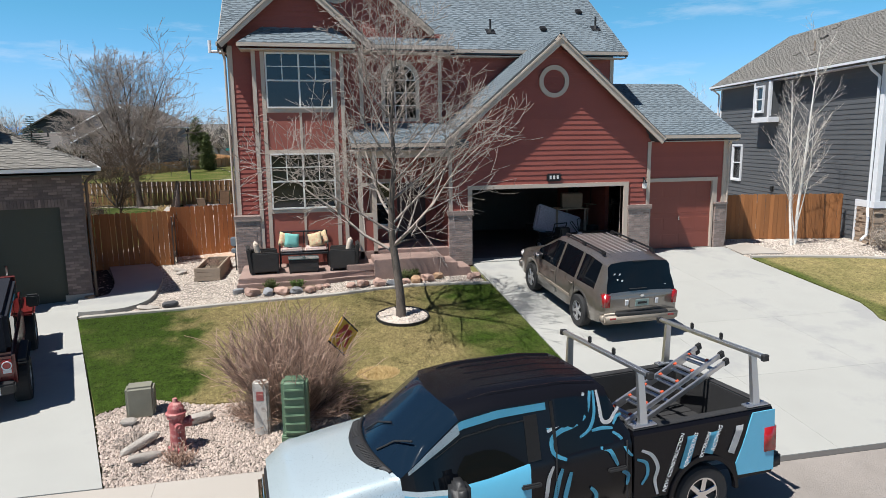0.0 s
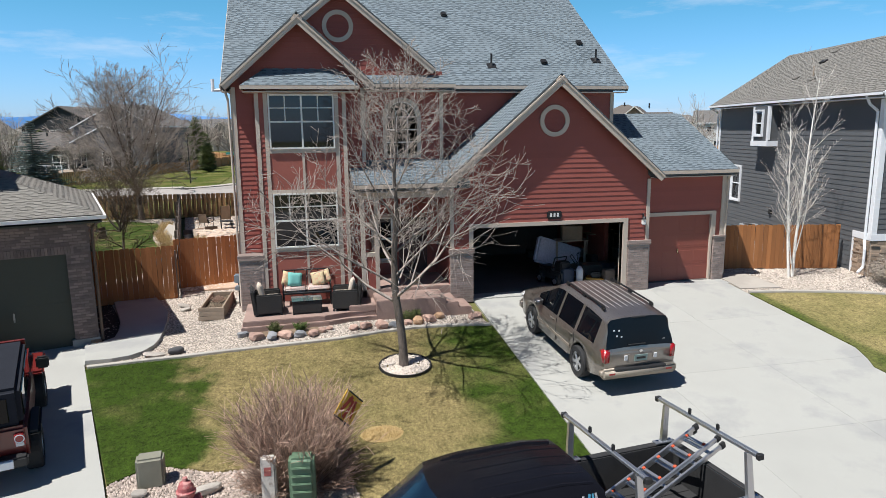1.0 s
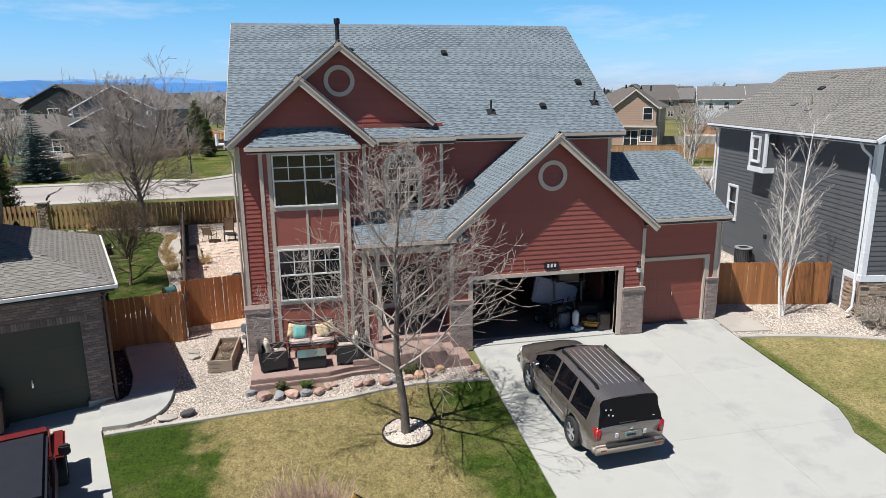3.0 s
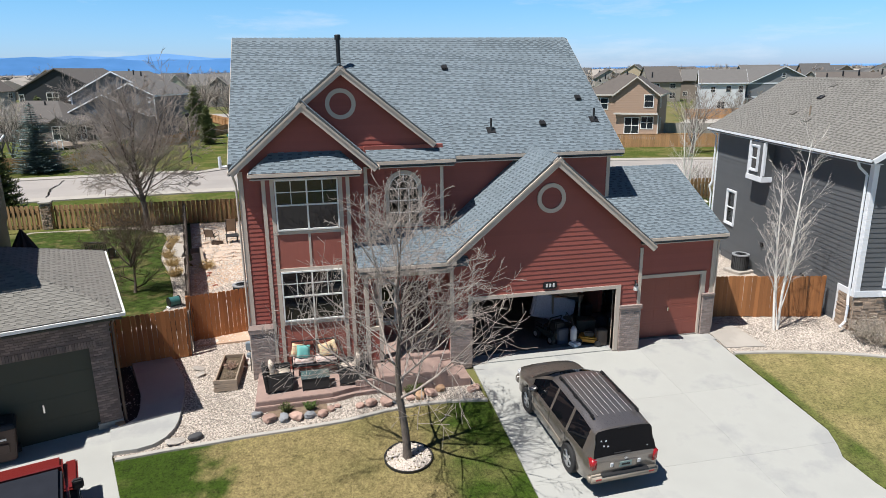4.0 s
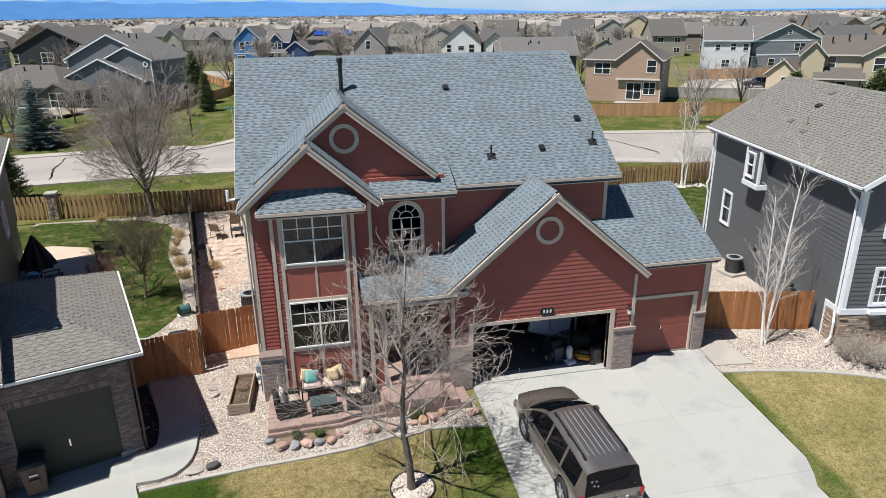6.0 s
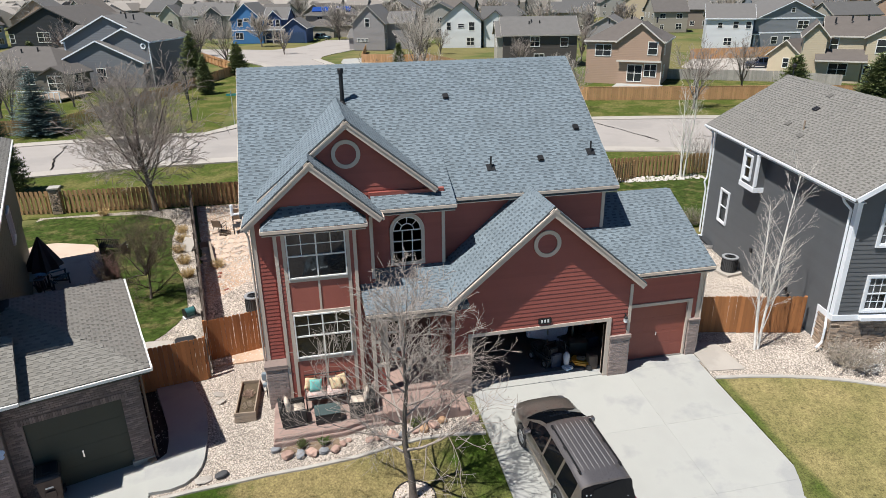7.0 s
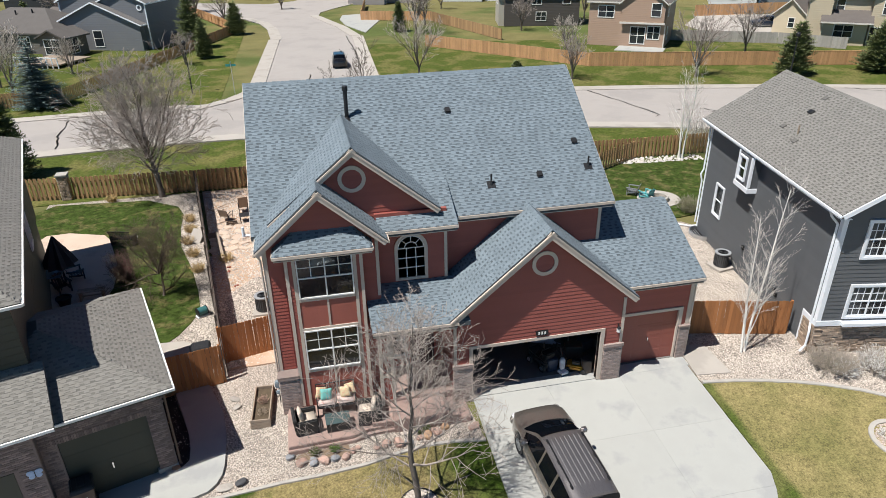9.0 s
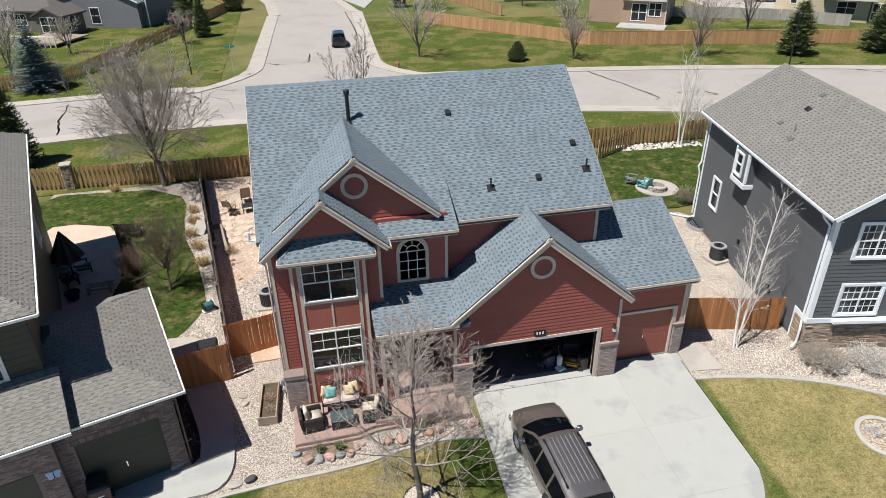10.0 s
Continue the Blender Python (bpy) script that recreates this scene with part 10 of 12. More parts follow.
# brown-green shrub behind the grey house
def shrub(name, label, at, r, h, n, seed, mts, leaf=0.0, up=1.0, leaf_mat=None, group="", thick=1.0):
    """A shrub of many thin stems, with small leaves or blossom where leaf is set."""
    rng = random.Random(seed)
    w = Wood()
    lv, lf = [], []
    for k in range(n):
        a = rng.uniform(0, 2 * math.pi)
        q = math.sqrt(rng.random())
        base = Vector((math.cos(a) * q * r * .32, math.sin(a) * q * r * .32, -.02))
        tilt = q * rng.uniform(.55, 1.0)
        ln = h * rng.uniform(.7, 1.08) * (1.05 - .25 * tilt)
        d = Vector((math.cos(a) * tilt * r / h, math.sin(a) * tilt * r / h, up)).normalized()
        pts, p = [base], base.copy()
        for i in range(4):
            d = (d + Vector((rng.gauss(0, .09), rng.gauss(0, .09), rng.gauss(0, .06)))).normalized()
            p = p + d * ln / 4
            pts.append(p.copy())
        w.limb(pts, [q_ * thick for q_ in (.0065, .0058, .0048, .0038, .0025)], 3)
        for i in (1, 2, 3):
            for _ in range(2):
                s = pts[i].lerp(pts[i + 1], rng.random())
                dd = (d + Vector((rng.gauss(0, .55), rng.gauss(0, .55), rng.gauss(0, .4)))).normalized()
                e = s + dd * ln * rng.uniform(.15, .3)
                w.limb([s, s.lerp(e, .5) + Vector((0, 0, .01)), e], [q_ * thick for q_ in (.0042, .0034, .002)], 3)
                if leaf:
                    for _ in range(5):
                        c = s.lerp(e, rng.random())
                        n1 = Vector((rng.gauss(0, 1), rng.gauss(0, 1), rng.gauss(0, 1))).normalized() * leaf
                        n2 = n1.orthogonal().normalized() * leaf * .8
                        j = len(lv)
                        lv += [c - n1, c + n2, c + n1, c - n2]
                        lf.append((j, j + 1, j + 2, j + 3))
    t = thing(name, label, "shrub", at, 0, group)
    tagged(piece("stem", w.mesh("stem", mts), t), kind="stuff")
    if lv:
        tagged(piece("foliage", mesh_from("foliage", lv, lf, leaf_mat), t), kind="stuff")
    return t


shrub("bush", "large round leafless bush of reddish stems in the pebble bed", (.02, 10.95, ground_z(0, 10.9)), 1.30, 1.60, 560, 1, BUSHM, up=.92, thick=1.4)
shrub("bush", "low skirt of drooping dry stems under the round bush", (.25, 10.75, ground_z(.2, 10.7)), 1.15, .75, 220, 14, BUSHM, up=.45, thick=1.3)
shrub("bush", "low dry brown twiggy shrub in the pebble bed", (-2.35, 10.25, ground_z(-2.3, 10.2)), .42, .22, 90, 2, TWIG, up=.5)
shrub("bush", "small dry brown shrub at the hydrant", (-1.55, 9.55, ground_z(-1.5, 9.5)), .3, .3, 80, 3, BUSHM, up=.8)
shrub("bush", "low dry brown twiggy shrub beside the big bush", (-.55, 10.75, ground_z(-.5, 10.7)), .6, .5, 120, 12, BUSHM, up=.6)
OLIVEL = mat("young_olive_leaves", (0.10, 0.115, 0.035), 0.8, var=0.25, bump=0.0, isl=0.5)
BLOSSOM = mat("white_blossom", (0.66, 0.64, 0.60), 0.8, var=0.15, bump=0.0, isl=0.3)
BUDS = mat("pale_brown_buds", (0.36, 0.31, 0.24), 0.8, var=0.2, bump=0.0, isl=0.5)
for x, y, r, h, n_, s, lm, lb in ((19.65, 17.75, 1.25, .95, 260, 4, BUDS, "brown twiggy shrub with pale buds at the stone wall"), (20.0, 17.3, .7, .55, 110, 5, BLOSSOM, "low shrub with scattered white blossom at the stone wall"),
                                  (21.45, 17.2, 1.15, .9, 240, 6, BLOSSOM, "white-blossoming shrub beside the grey house"), (22.7, 16.5, 1.0, .9, 170, 7, BLOSSOM, "white-blossoming shrub beside the grey house")):
    shrub("bush", lb, (x, y, ground_z(x, y)), r, h, n_, s, TWIG, .017, .75, lm)
bare_tree("small_tree", "slender leafless young tree in the ring bed", g0(19.75, 14.0), [((0, 0, 0), (.03, .0, 1), 3.6, .055)], dict(cfg_birch, kids=[16, 6, 3], angle=[(40, 70), (30, 50), (25, 50)], ratio=[(0.28, 0.45), (0.35, 0.55), (0.3, 0.5)]), 51, (BARK, TWIG_D))
shrub("bush", "olive-green spring shrub behind the grey house", (22.6, 33.2, ground_z(22.6, 33)), .9, 1.0, 140, 8, TWIG, .02, .8, OLIVEL)
shrub("bush", "bare flowering shrub at the back corner", (30.5, 44.8, BZ), 1.6, 2.6, 160, 9, TWIG, .02, 1.0, BLOSSOM)
shrub("bush", "reddish bare twiggy shrub beside the shaded patio", (-9.5, 32.2, BZ), .9, 1.5, 150, 19, mat("red_brown_stems", (0.17, 0.09, 0.075), 0.85, var=.2))
STRAW = mat("straw_grass", (0.46, 0.33, 0.15), 0.9, var=0.2, bump=0.0, isl=0.5)
for i, (x, y) in enumerate(((-7.2, 39.2), (-6.95, 37.6), (-6.85, 35.9), (-6.4, 34.2), (-5.95, 32.3), (-12.6, 43.8), (-4.6, 33.2))):
    shrub("ornamental_grass", "dry straw-coloured clump of ornamental grass in the gravel border", (x, y, ground_z(x, y)), .5, .5, 160, 30 + i, STRAW, up=.9, group="grass clumps")
GREENL = mat("fresh_green_leaves", (0.10, 0.16, 0.03), 0.8, var=0.2, bump=0.0, isl=0.5)
for x, y, r, lm in ((-.55, 17.55, .2, OLIVEL), (.12, 17.55, .22, GREENL), (3.1, 17.75, .24, OLIVEL), (3.35, 17.8, .15, OLIVEL)):
    shrub("plant", "small sprouting perennial beside the patio", (x, y, ground_z(x, y)), r, .28, 60, int(x * 9) + 60, OLIVEL, .014, .9, lm)

shrub("dry_weed", "dry straw-coloured weeds in the planter box", (-2.32, 20.5, ground_z(-2.3, 20.3) + .22), .25, .26, 90, 91, BUSHM, up=.6)
shrub("dry_weed", "dry straw-coloured weeds in the planter box", (-2.30, 19.9, ground_z(-2.3, 20.3) + .22), .24, .2, 60, 92, GREYWOOD, up=.5)


# ---------- houses beyond the back streets ----------
FAR_ROOF = [mat("far_roof_%d" % i, c, 0.9, var=0.14, scale=1.2, fine=14, bump=0.4) for i, c in enumerate(((0.105, 0.090, 0.08), (0.125, 0.118, 0.112), (0.095, 0.085, 0.078), (0.085, 0.082, 0.08)))]
FAR_WALL = {}
DARKPANE = glass_mat("far_glass", (0.02, 0.025, 0.03), 0.06)


TRIM_F = mat("dull_far_trim", (0.36, 0.33, 0.29), 0.7)


def far_wall(col):
    key = tuple(col)
    if key not in FAR_WALL:
        FAR_WALL[key] = mat("far_siding", col, 0.7, var=0.08, scale=0.7, fine=5, bump=0.3, stretch=(0.1, 0.1, 9))
    return FAR_WALL[key]


def far_house(x, y, rz, w, d, h, col, roof, label, ridge="x", k=0.55, seed=0, gable=None, trim=FRAME_W, lap=False, wing=None, plain=False, wins=None):
    """A two-storey house: walls with gable ends, roof plates with eaves, windows on each side."""
    rng = random.Random(seed)
    ho = thing("house", label, "house", (x, y, BZ), rz, "far houses")
    wm = far_wall(col)
    rm = FAR_ROOF[roof]
    hw, hd = w / 2, d / 2

    def block(x0, x1, y0, y1, hh, rd, kk):
        cx, cy = (x0 + x1) / 2, (y0 + y1) / 2
        bm = bmesh.new()
        if rd == "x":
            zr = hh + (y1 - y0) / 2 * kk
            prism(bm, [(x0, y0, 0), (x0, y1, 0), (x0, y1, hh), (x0, cy, zr), (x0, y0, hh)], (x1 - x0, 0, 0))
        else:
            zr = hh + (x1 - x0) / 2 * kk
            prism(bm, [(x0, y0, 0), (x1, y0, 0), (x1, y0, hh), (cx, y0, zr), (x0, y0, hh)], (0, y1 - y0, 0))
        part("wall", bm, wm, ho, local=True)
        e, t = .45, .16
        for s in (-1, 1):
            bm = bmesh.new()
            if rd == "x":
                ye = y0 - e if s < 0 else y1 + e
                pts = [(x0 - .35, ye, hh - e * kk + .05), (x1 + .35, ye, hh - e * kk + .05), (x1 + .35, cy, zr + .05), (x0 - .35, cy, zr + .05)]
            else:
                xe = x0 - e if s < 0 else x1 + e
                pts = [(xe, y0 - .35, hh - e * kk + .05), (xe, y1 + .35, hh - e * kk + .05), (cx, y1 + .35, zr + .05), (cx, y0 - .35, zr + .05)]
            hull(bm, [Vector(p) for p in pts], [Vector(p) + Vector((0, 0, t)) for p in pts])
            bmesh.ops.recalc_face_normals(bm, faces=bm.faces[:])
            part("roof", bm, rm, ho, local=True)
            # pale rake and fascia boards
            for a, b in (((0, 3),) if plain else ((0, 3), (1, 2), (0, 1))):
                pa, pb = Vector(pts[a]), Vector(pts[b])
                c = (Vector(pts[0]) + Vector(pts[1]) + Vector(pts[2]) + Vector(pts[3])) / 4
                out = ((pa + pb) / 2 - c)
                out.z = 0
                out = out.normalized() * .03
                bm = bmesh.new()
                hull(bm, [pa - Vector((0, 0, .06)), pb - Vector((0, 0, .06)), pb - Vector((0, 0, .06)) + out, pa - Vector((0, 0, .06)) + out], [pa + Vector((0, 0, t - .01)), pb + Vector((0, 0, t - .01)), pb + Vector((0, 0, t - .01)) + out, pa + Vector((0, 0, t - .01)) + out])
                bmesh.ops.recalc_face_normals(bm, faces=bm.faces[:])
                part("fascia", bm, trim, ho, local=True)

    block(-hw, hw, -hd, hd, h, ridge, k)
    if gable:
        g0_, g1_, gp_ = gable
        block(g0_, g1_, -hd - gp_, 0, h, "y", k * 1.1)
    if wing:
        block(*wing)
    m0 = place_of(ho)

    def win(px, py, ux, uy, z, ww, wh):
        o = m0 @ Vector((px, py, z))
        u = (m0.to_3x3() @ Vector((ux, uy, 0)))
        n = Vector((u.y, -u.x, 0))
        bm = bmesh.new()
        m = Matrix(((u.x, -n.x, 0, o.x), (u.y, -n.y, 0, o.y), (0, 0, 1, o.z), (0, 0, 0, 1)))
        f = .09
        xs, zs = (-f, 0, ww / 2 - .03, ww / 2 + .03, ww, ww + f), (-f, 0, wh / 2 - .025, wh / 2 + .025, wh, wh + f)
        vs = [[[bm.verts.new(m @ Vector((a, d, b))) for b in zs] for a in xs] for d in (-.05, .02)]
        for a in range(5):
            for b in range(5):
                if a in (1, 3) and b in (1, 3):
                    continue
                for lay in vs:
                    bm.faces.new((lay[a][b], lay[a + 1][b], lay[a + 1][b + 1], lay[a][b + 1]))
                for da, db, p_, q_ in ((-1, 0, (a, b), (a, b + 1)), (1, 0, (a + 1, b), (a + 1, b + 1)), (0, -1, (a, b), (a + 1, b)), (0, 1, (a, b + 1), (a + 1, b + 1))):
                    na, nb_ = a + da, b + db
                    if not (0 <= na < 5 and 0 <= nb_ < 5) or (na in (1, 3) and nb_ in (1, 3)):
                        bm.faces.new((vs[0][p_[0]][p_[1]], vs[0][q_[0]][q_[1]], vs[1][q_[0]][q_[1]], vs[1][p_[0]][p_[1]]))
        bmesh.ops.recalc_face_normals(bm, faces=bm.faces[:])
        wi = part("window", bm, FRAME_W, ho)
        bm = bmesh.new()
        box(bm, 0, ww, -.02, .01, 0, wh, m)
        part("pane", bm, DARKPANE, wi)

    for side, s, z, ww, wh in wins or ():
        if side == 0:
            inside_g = gable and gable[0] < s < gable[1]
            win(s - ww / 2, -hd - (gable[2] if inside_g else 0) - .01, 1, 0, z, ww, wh)
        else:
            win(hw + .01, s - ww / 2, 0, 1, z, ww, wh)
    for side in range(0 if wins else 4):
        # only walls that look towards the street side can show windows
        wn_ = m0.to_3x3() @ Vector(((0, -1, 0), (1, 0, 0), (0, 1, 0), (-1, 0, 0))[side])
        if wn_.x * -x + wn_.y * -y < 0.05 * math.hypot(x, y):
            continue
        ln = w if side in (0, 2) else d
        n = max(1, int(ln / 3.6))
        for storey in range(2 if h > 4 else 1):
            for i in range(n):
                if rng.random() < .18:
                    continue
                s = (i + .5) / n * ln - ln / 2
                ww, wh, z = rng.choice((1.2, 1.5, .9)), rng.choice((1.2, 1.35)), .95 + storey * 2.85
                if storey == 0 and side == 0 and i == n // 2:
                    ww, wh, z = 1.8, 2.0, .15
                yo = -hd
                if side == 0:
                    if gable and gable[0] - ww / 2 < s < gable[1] + ww / 2:
                        if gable[0] + .3 < s - ww / 2 and s + ww / 2 < gable[1] - .3:
                            yo = -hd - gable[2]
                        else:
                            continue
                    win(s - ww / 2, yo - .01, 1, 0, z, ww, wh)
                elif side == 1:
                    win(hw + .01, s - ww / 2, 0, 1, z, ww, wh)
                elif side == 2:
                    win(s + ww / 2, hd + .01, -1, 0, z, ww, wh)
                else:
                    win(-hw - .01, s + ww / 2, 0, -1, z, ww, wh)
    return ho


TAN, BRN, PUR, BLU, WHT, GRY, BEI, DRK = (.36, .245, .175), (.20, .165, .135), (.25, .235, .235), (.05, .17, .38), (.60, .61, .60), (.20, .205, .21), (.42, .34, .23), (.035, .037, .04)
CREAM_T = mat("cream_trim", (0.56, 0.52, 0.46), 0.6, var=0.05, bump=0.03)
DARKTRIM = mat("brown_black_trim", (0.09, 0.08, 0.07), 0.6, var=0.08, bump=0.03)
def lap_wall(col):
    """Painted lap siding seen from afar: courses as fine relief, dull variation in the paint."""
    key = ("lap", *col)
    if key not in FAR_WALL:
        m = mat("lap_siding", col, 0.7, var=0.07, scale=0.5, fine=7, bump=0.1)
        n, l = m.node_tree.nodes, m.node_tree.links
        geo = n.new("ShaderNodeNewGeometry")
        sep = n.new("ShaderNodeSeparateXYZ")
        saw = n.new("ShaderNodeMath")
        saw.operation = "PINGPONG"
        saw.inputs[1].default_value = 0.12
        b = n.new("ShaderNodeBump")
        b.inputs["Strength"].default_value, b.inputs["Distance"].default_value = 0.45, 0.12
        l.new(geo.outputs["Position"], sep.inputs[0])
        l.new(sep.outputs["Z"], saw.inputs[0])
        l.new(saw.outputs[0], b.inputs["Height"])
        l.new(b.outputs["Normal"], n["Principled BSDF"].inputs["Normal"])
        FAR_WALL[key] = m
    return FAR_WALL[key]


def home(label, at, ang, col, roof, trim, blocks, wins, group="far houses"):
    """A house of several blocks. u runs along its front, v away from it. blocks: (u0, u1, v0, v1, z0, eave, ridge, pitch, colour);
    ridge 'v': gable to the front, 'u': gables to the sides, 'h': hipped, 's': falls to the front. wins: (face, plane, along, z, w, h)."""
    ho = thing("house", label, "house", (at[0], at[1], BZ), ang, group)
    rm = FAR_ROOF[roof]

    def plate(pts, t=.15):
        bm = bmesh.new()
        hull(bm, [Vector(p) for p in pts], [Vector(p) + Vector((0, 0, t)) for p in pts])
        bmesh.ops.recalc_face_normals(bm, faces=bm.faces[:])
        part("roof", bm, rm, ho, local=True)

    def board(pa, pb, out, h=.2):
        pa, pb, out = Vector(pa), Vector(pb), Vector(out) * .04
        dn, up = Vector((0, 0, h - .14)), Vector((0, 0, .14))
        bm = bmesh.new()
        hull(bm, [pa - dn, pb - dn, pb - dn + out, pa - dn + out], [pa + up, pb + up, pb + up + out, pa + up + out])
        bmesh.ops.recalc_face_normals(bm, faces=bm.faces[:])
        part("fascia", bm, trim, ho, local=True)

    for u0, u1, v0, v1, z0, z1, ridge, k, *own in blocks:
        wm = lap_wall(own[0] if own else col)
        cu, cv, e, g = (u0 + u1) / 2, (v0 + v1) / 2, .4, .35
        bm = bmesh.new()
        if ridge == "v":
            zr = z1 + (u1 - u0) / 2 * k
            prism(bm, [(u0, v0, z0), (u1, v0, z0), (u1, v0, z1), (cu, v0, zr), (u0, v0, z1)], (0, v1 - v0, 0))
        elif ridge == "u":
            zr = z1 + (v1 - v0) / 2 * k
            prism(bm, [(u0, v0, z0), (u0, v1, z0), (u0, v1, z1), (u0, cv, zr), (u0, v0, z1)], (u1 - u0, 0, 0))
        elif ridge == "s":
            prism(bm, [(u0, v0, z0), (u0, v1, z0), (u0, v1, z1 + (v1 - v0) * k), (u0, v0, z1)], (u1 - u0, 0, 0))
        else:
            box(bm, u0, u1, v0, v1, z0, z1)
        part("wall", bm, wm, ho, local=True)
        ze = z1 - e * k + .03
        if ridge == "v":
            zr += .03
            for s_, ue in ((-1, u0 - e), (1, u1 + e)):
                plate([(ue, v0 - g, ze), (ue, v1 + g, ze), (cu, v1 + g, zr), (cu, v0 - g, zr)])
                board((ue, v0 - g, ze), (cu, v0 - g, zr), (0, -1, 0))
                board((ue, v0 - g, ze), (ue, v1 + g, ze), (s_, 0, 0))
        elif ridge == "u":
            zr += .03
            for ve in (v0 - e, v1 + e):
                plate([(u0 - g, ve, ze), (u1 + g, ve, ze), (u1 + g, cv, zr), (u0 - g, cv, zr)])
                for s_, ue in ((-1, u0 - g), (1, u1 + g)):
                    board((ue, ve, ze), (ue, cv, zr), (s_, 0, 0))
            board((u0 - g, v0 - e, ze), (u1 + g, v0 - e, ze), (0, -1, 0))
        elif ridge == "s":
            plate([(u0 - g, v0 - e, ze), (u1 + g, v0 - e, ze), (u1 + g, v1, z1 + (v1 - v0) * k + .03), (u0 - g, v1, z1 + (v1 - v0) * k + .03)])
            board((u0 - g, v0 - e, ze), (u1 + g, v0 - e, ze), (0, -1, 0))
        elif ridge == "h":
            hs = min(u1 - u0, v1 - v0) / 2 + e
            zr = ze + hs * k
            a0, a1, b0, b1 = u0 - e, u1 + e, v0 - e, v1 + e
            r0, r1 = ((a0 + hs, cv), (a1 - hs, cv)) if u1 - u0 >= v1 - v0 else ((cu, b0 + hs), (cu, b1 - hs))
            along_u = u1 - u0 >= v1 - v0
            lo = [(a0, b0, ze), (a1, b0, ze), (a1, b1, ze), (a0, b1, ze)]
            R0, R1 = (*r0, zr), (*r1, zr)
            for f in (([lo[0], lo[1], R1, R0], [lo[2], lo[3], R0, R1], [lo[1], lo[2], R1], [lo[3], lo[0], R0]) if along_u else
                      ([lo[0], lo[1], R0], [lo[1], lo[2], R1, R0], [lo[2], lo[3], R1], [lo[3], lo[0], R0, R1])):
                plate(f)
            board(lo[0], lo[1], (0, -1, 0))
            board(lo[1], lo[2], (1, 0, 0))

    for face, plane, along, z, ww, wh in wins:
        def pt(a, d, b):
            return {"f": (along + a, plane + d, z + b), "r": (plane - d, along + a, z + b), "l": (plane + d, along - a, z + b)}[face]
        f = .10
        bm = bmesh.new()
        bars = [(-ww / 2 - f, -ww / 2, -f, wh + f), (ww / 2, ww / 2 + f, -f, wh + f), (-ww / 2, ww / 2, -f, 0), (-ww / 2, ww / 2, wh, wh + f), (-ww / 2, ww / 2, wh * .5 - .03, wh * .5 + .03)]
        if ww > 1.3:
            bars.append((-.04, .04, 0, wh * .5 - .03))
            bars.append((-.04, .04, wh * .5 + .03, wh))
        for a0, a1, b0, b1 in bars:
            hull(bm, [pt(a0, -.06, b0), pt(a1, -.06, b0), pt(a1, -.06, b1), pt(a0, -.06, b1)], [pt(a0, .02, b0), pt(a1, .02, b0), pt(a1, .02, b1), pt(a0, .02, b1)])
        bmesh.ops.recalc_face_normals(bm, faces=bm.faces[:])
        wi = part("window", bm, FRAME_W, ho, local=True)
        bm = bmesh.new()
        hull(bm, [pt(-ww / 2, -.02, 0), pt(ww / 2, -.02, 0), pt(ww / 2, -.02, wh), pt(-ww / 2, -.02, wh)], [pt(-ww / 2, .01, 0), pt(ww / 2, .01, 0), pt(ww / 2, .01, wh), pt(-ww / 2, .01, wh)])
        bmesh.ops.recalc_face_normals(bm, faces=bm.faces[:])
        part("pane", bm, DARKPANE, wi, local=True)
    return ho


def fitting(ho, name, mt, x0, x1, y0, y1, z0, z1, label="", bevel=0.0):
    return part(name, bbox(x0, x1, y0, y1, z0, z1, bevel, 1), mt, ho, label, local=True)


def roof_pipes(ho, spots):
    """Short dark vent pipes that stand on a roof."""
    for x, y, z in spots:
        bm = bmesh.new()
        cyl(bm, (x, y, z - .3), (x, y, z + .45), .11, seg=8)
        part("vent_pipe", bm, DARKMETAL, ho, local=True)


# the tan house across the back street, its upper gable overhanging the patio door
tan_h = home("tan lap-sided two-storey house with an overhanging front gable", (41.0, 91.2), -36.5, TAN, 0, CREAM_T,
             [(0, 10.5, 0, 9.5, 0, 5.95, "h", .55), (4.55, 10.3, -.5, 4, 3.3, 5.95, "v", .78)],
             [("f", 0, 2.35, 3.85, 2.1, 1.45), ("f", -.5, 9.15, 4.2, 1.15, 1.6), ("f", 0, 6.9, .5, 1.9, 2.15), ("f", 0, 9.0, 1.2, 1.55, 1.6), ("r", 10.5, 1.5, 4.1, .9, 1.6), ("r", 10.5, 2.3, .9, .8, 1.6)])
fitting(tan_h, "band_board", CREAM_T, 4.4, 10.45, -.58, -.5, 3.12, 3.36)
fitting(tan_h, "patio_slab", CONC, 4.6, 10.9, -3.6, -.05, -.02, .10)
fitting(tan_h, "corner_board", CREAM_T, 10.4, 10.54, -.06, .08, .05, 3.1)
fitting(tan_h, "soffit", CREAM_T, 4.55, 10.3, -.5, 0, 3.24, 3.3)
roof_pipes(tan_h, [(2.2, 3.6, 8.2), (8.8, 4.0, 8.4), (5.2, 4.4, 8.6)])
brown_h = home("brown-grey two-storey house with a cream gable end", (34.95, 112.0), -12, (.075, .065, .058), 1, TRIM_F,
               [(0, 12.6, 0, 8.2, 0, 5.45, "u", .62), (-.9, 0, .6, 7.6, 0, 5.2, "u", .6, (.40, .37, .31))],
               [("f", 0, 5.4, 3.5, 1.5, 1.5), ("f", 0, 6.2, .9, 1.6, 1.3), ("l", -.9, 2.6, 3.4, .8, 1.4), ("l", -.9, 5.2, 3.4, .8, 1.4), ("f", 0, 10.4, 3.5, 1.2, 1.3)])
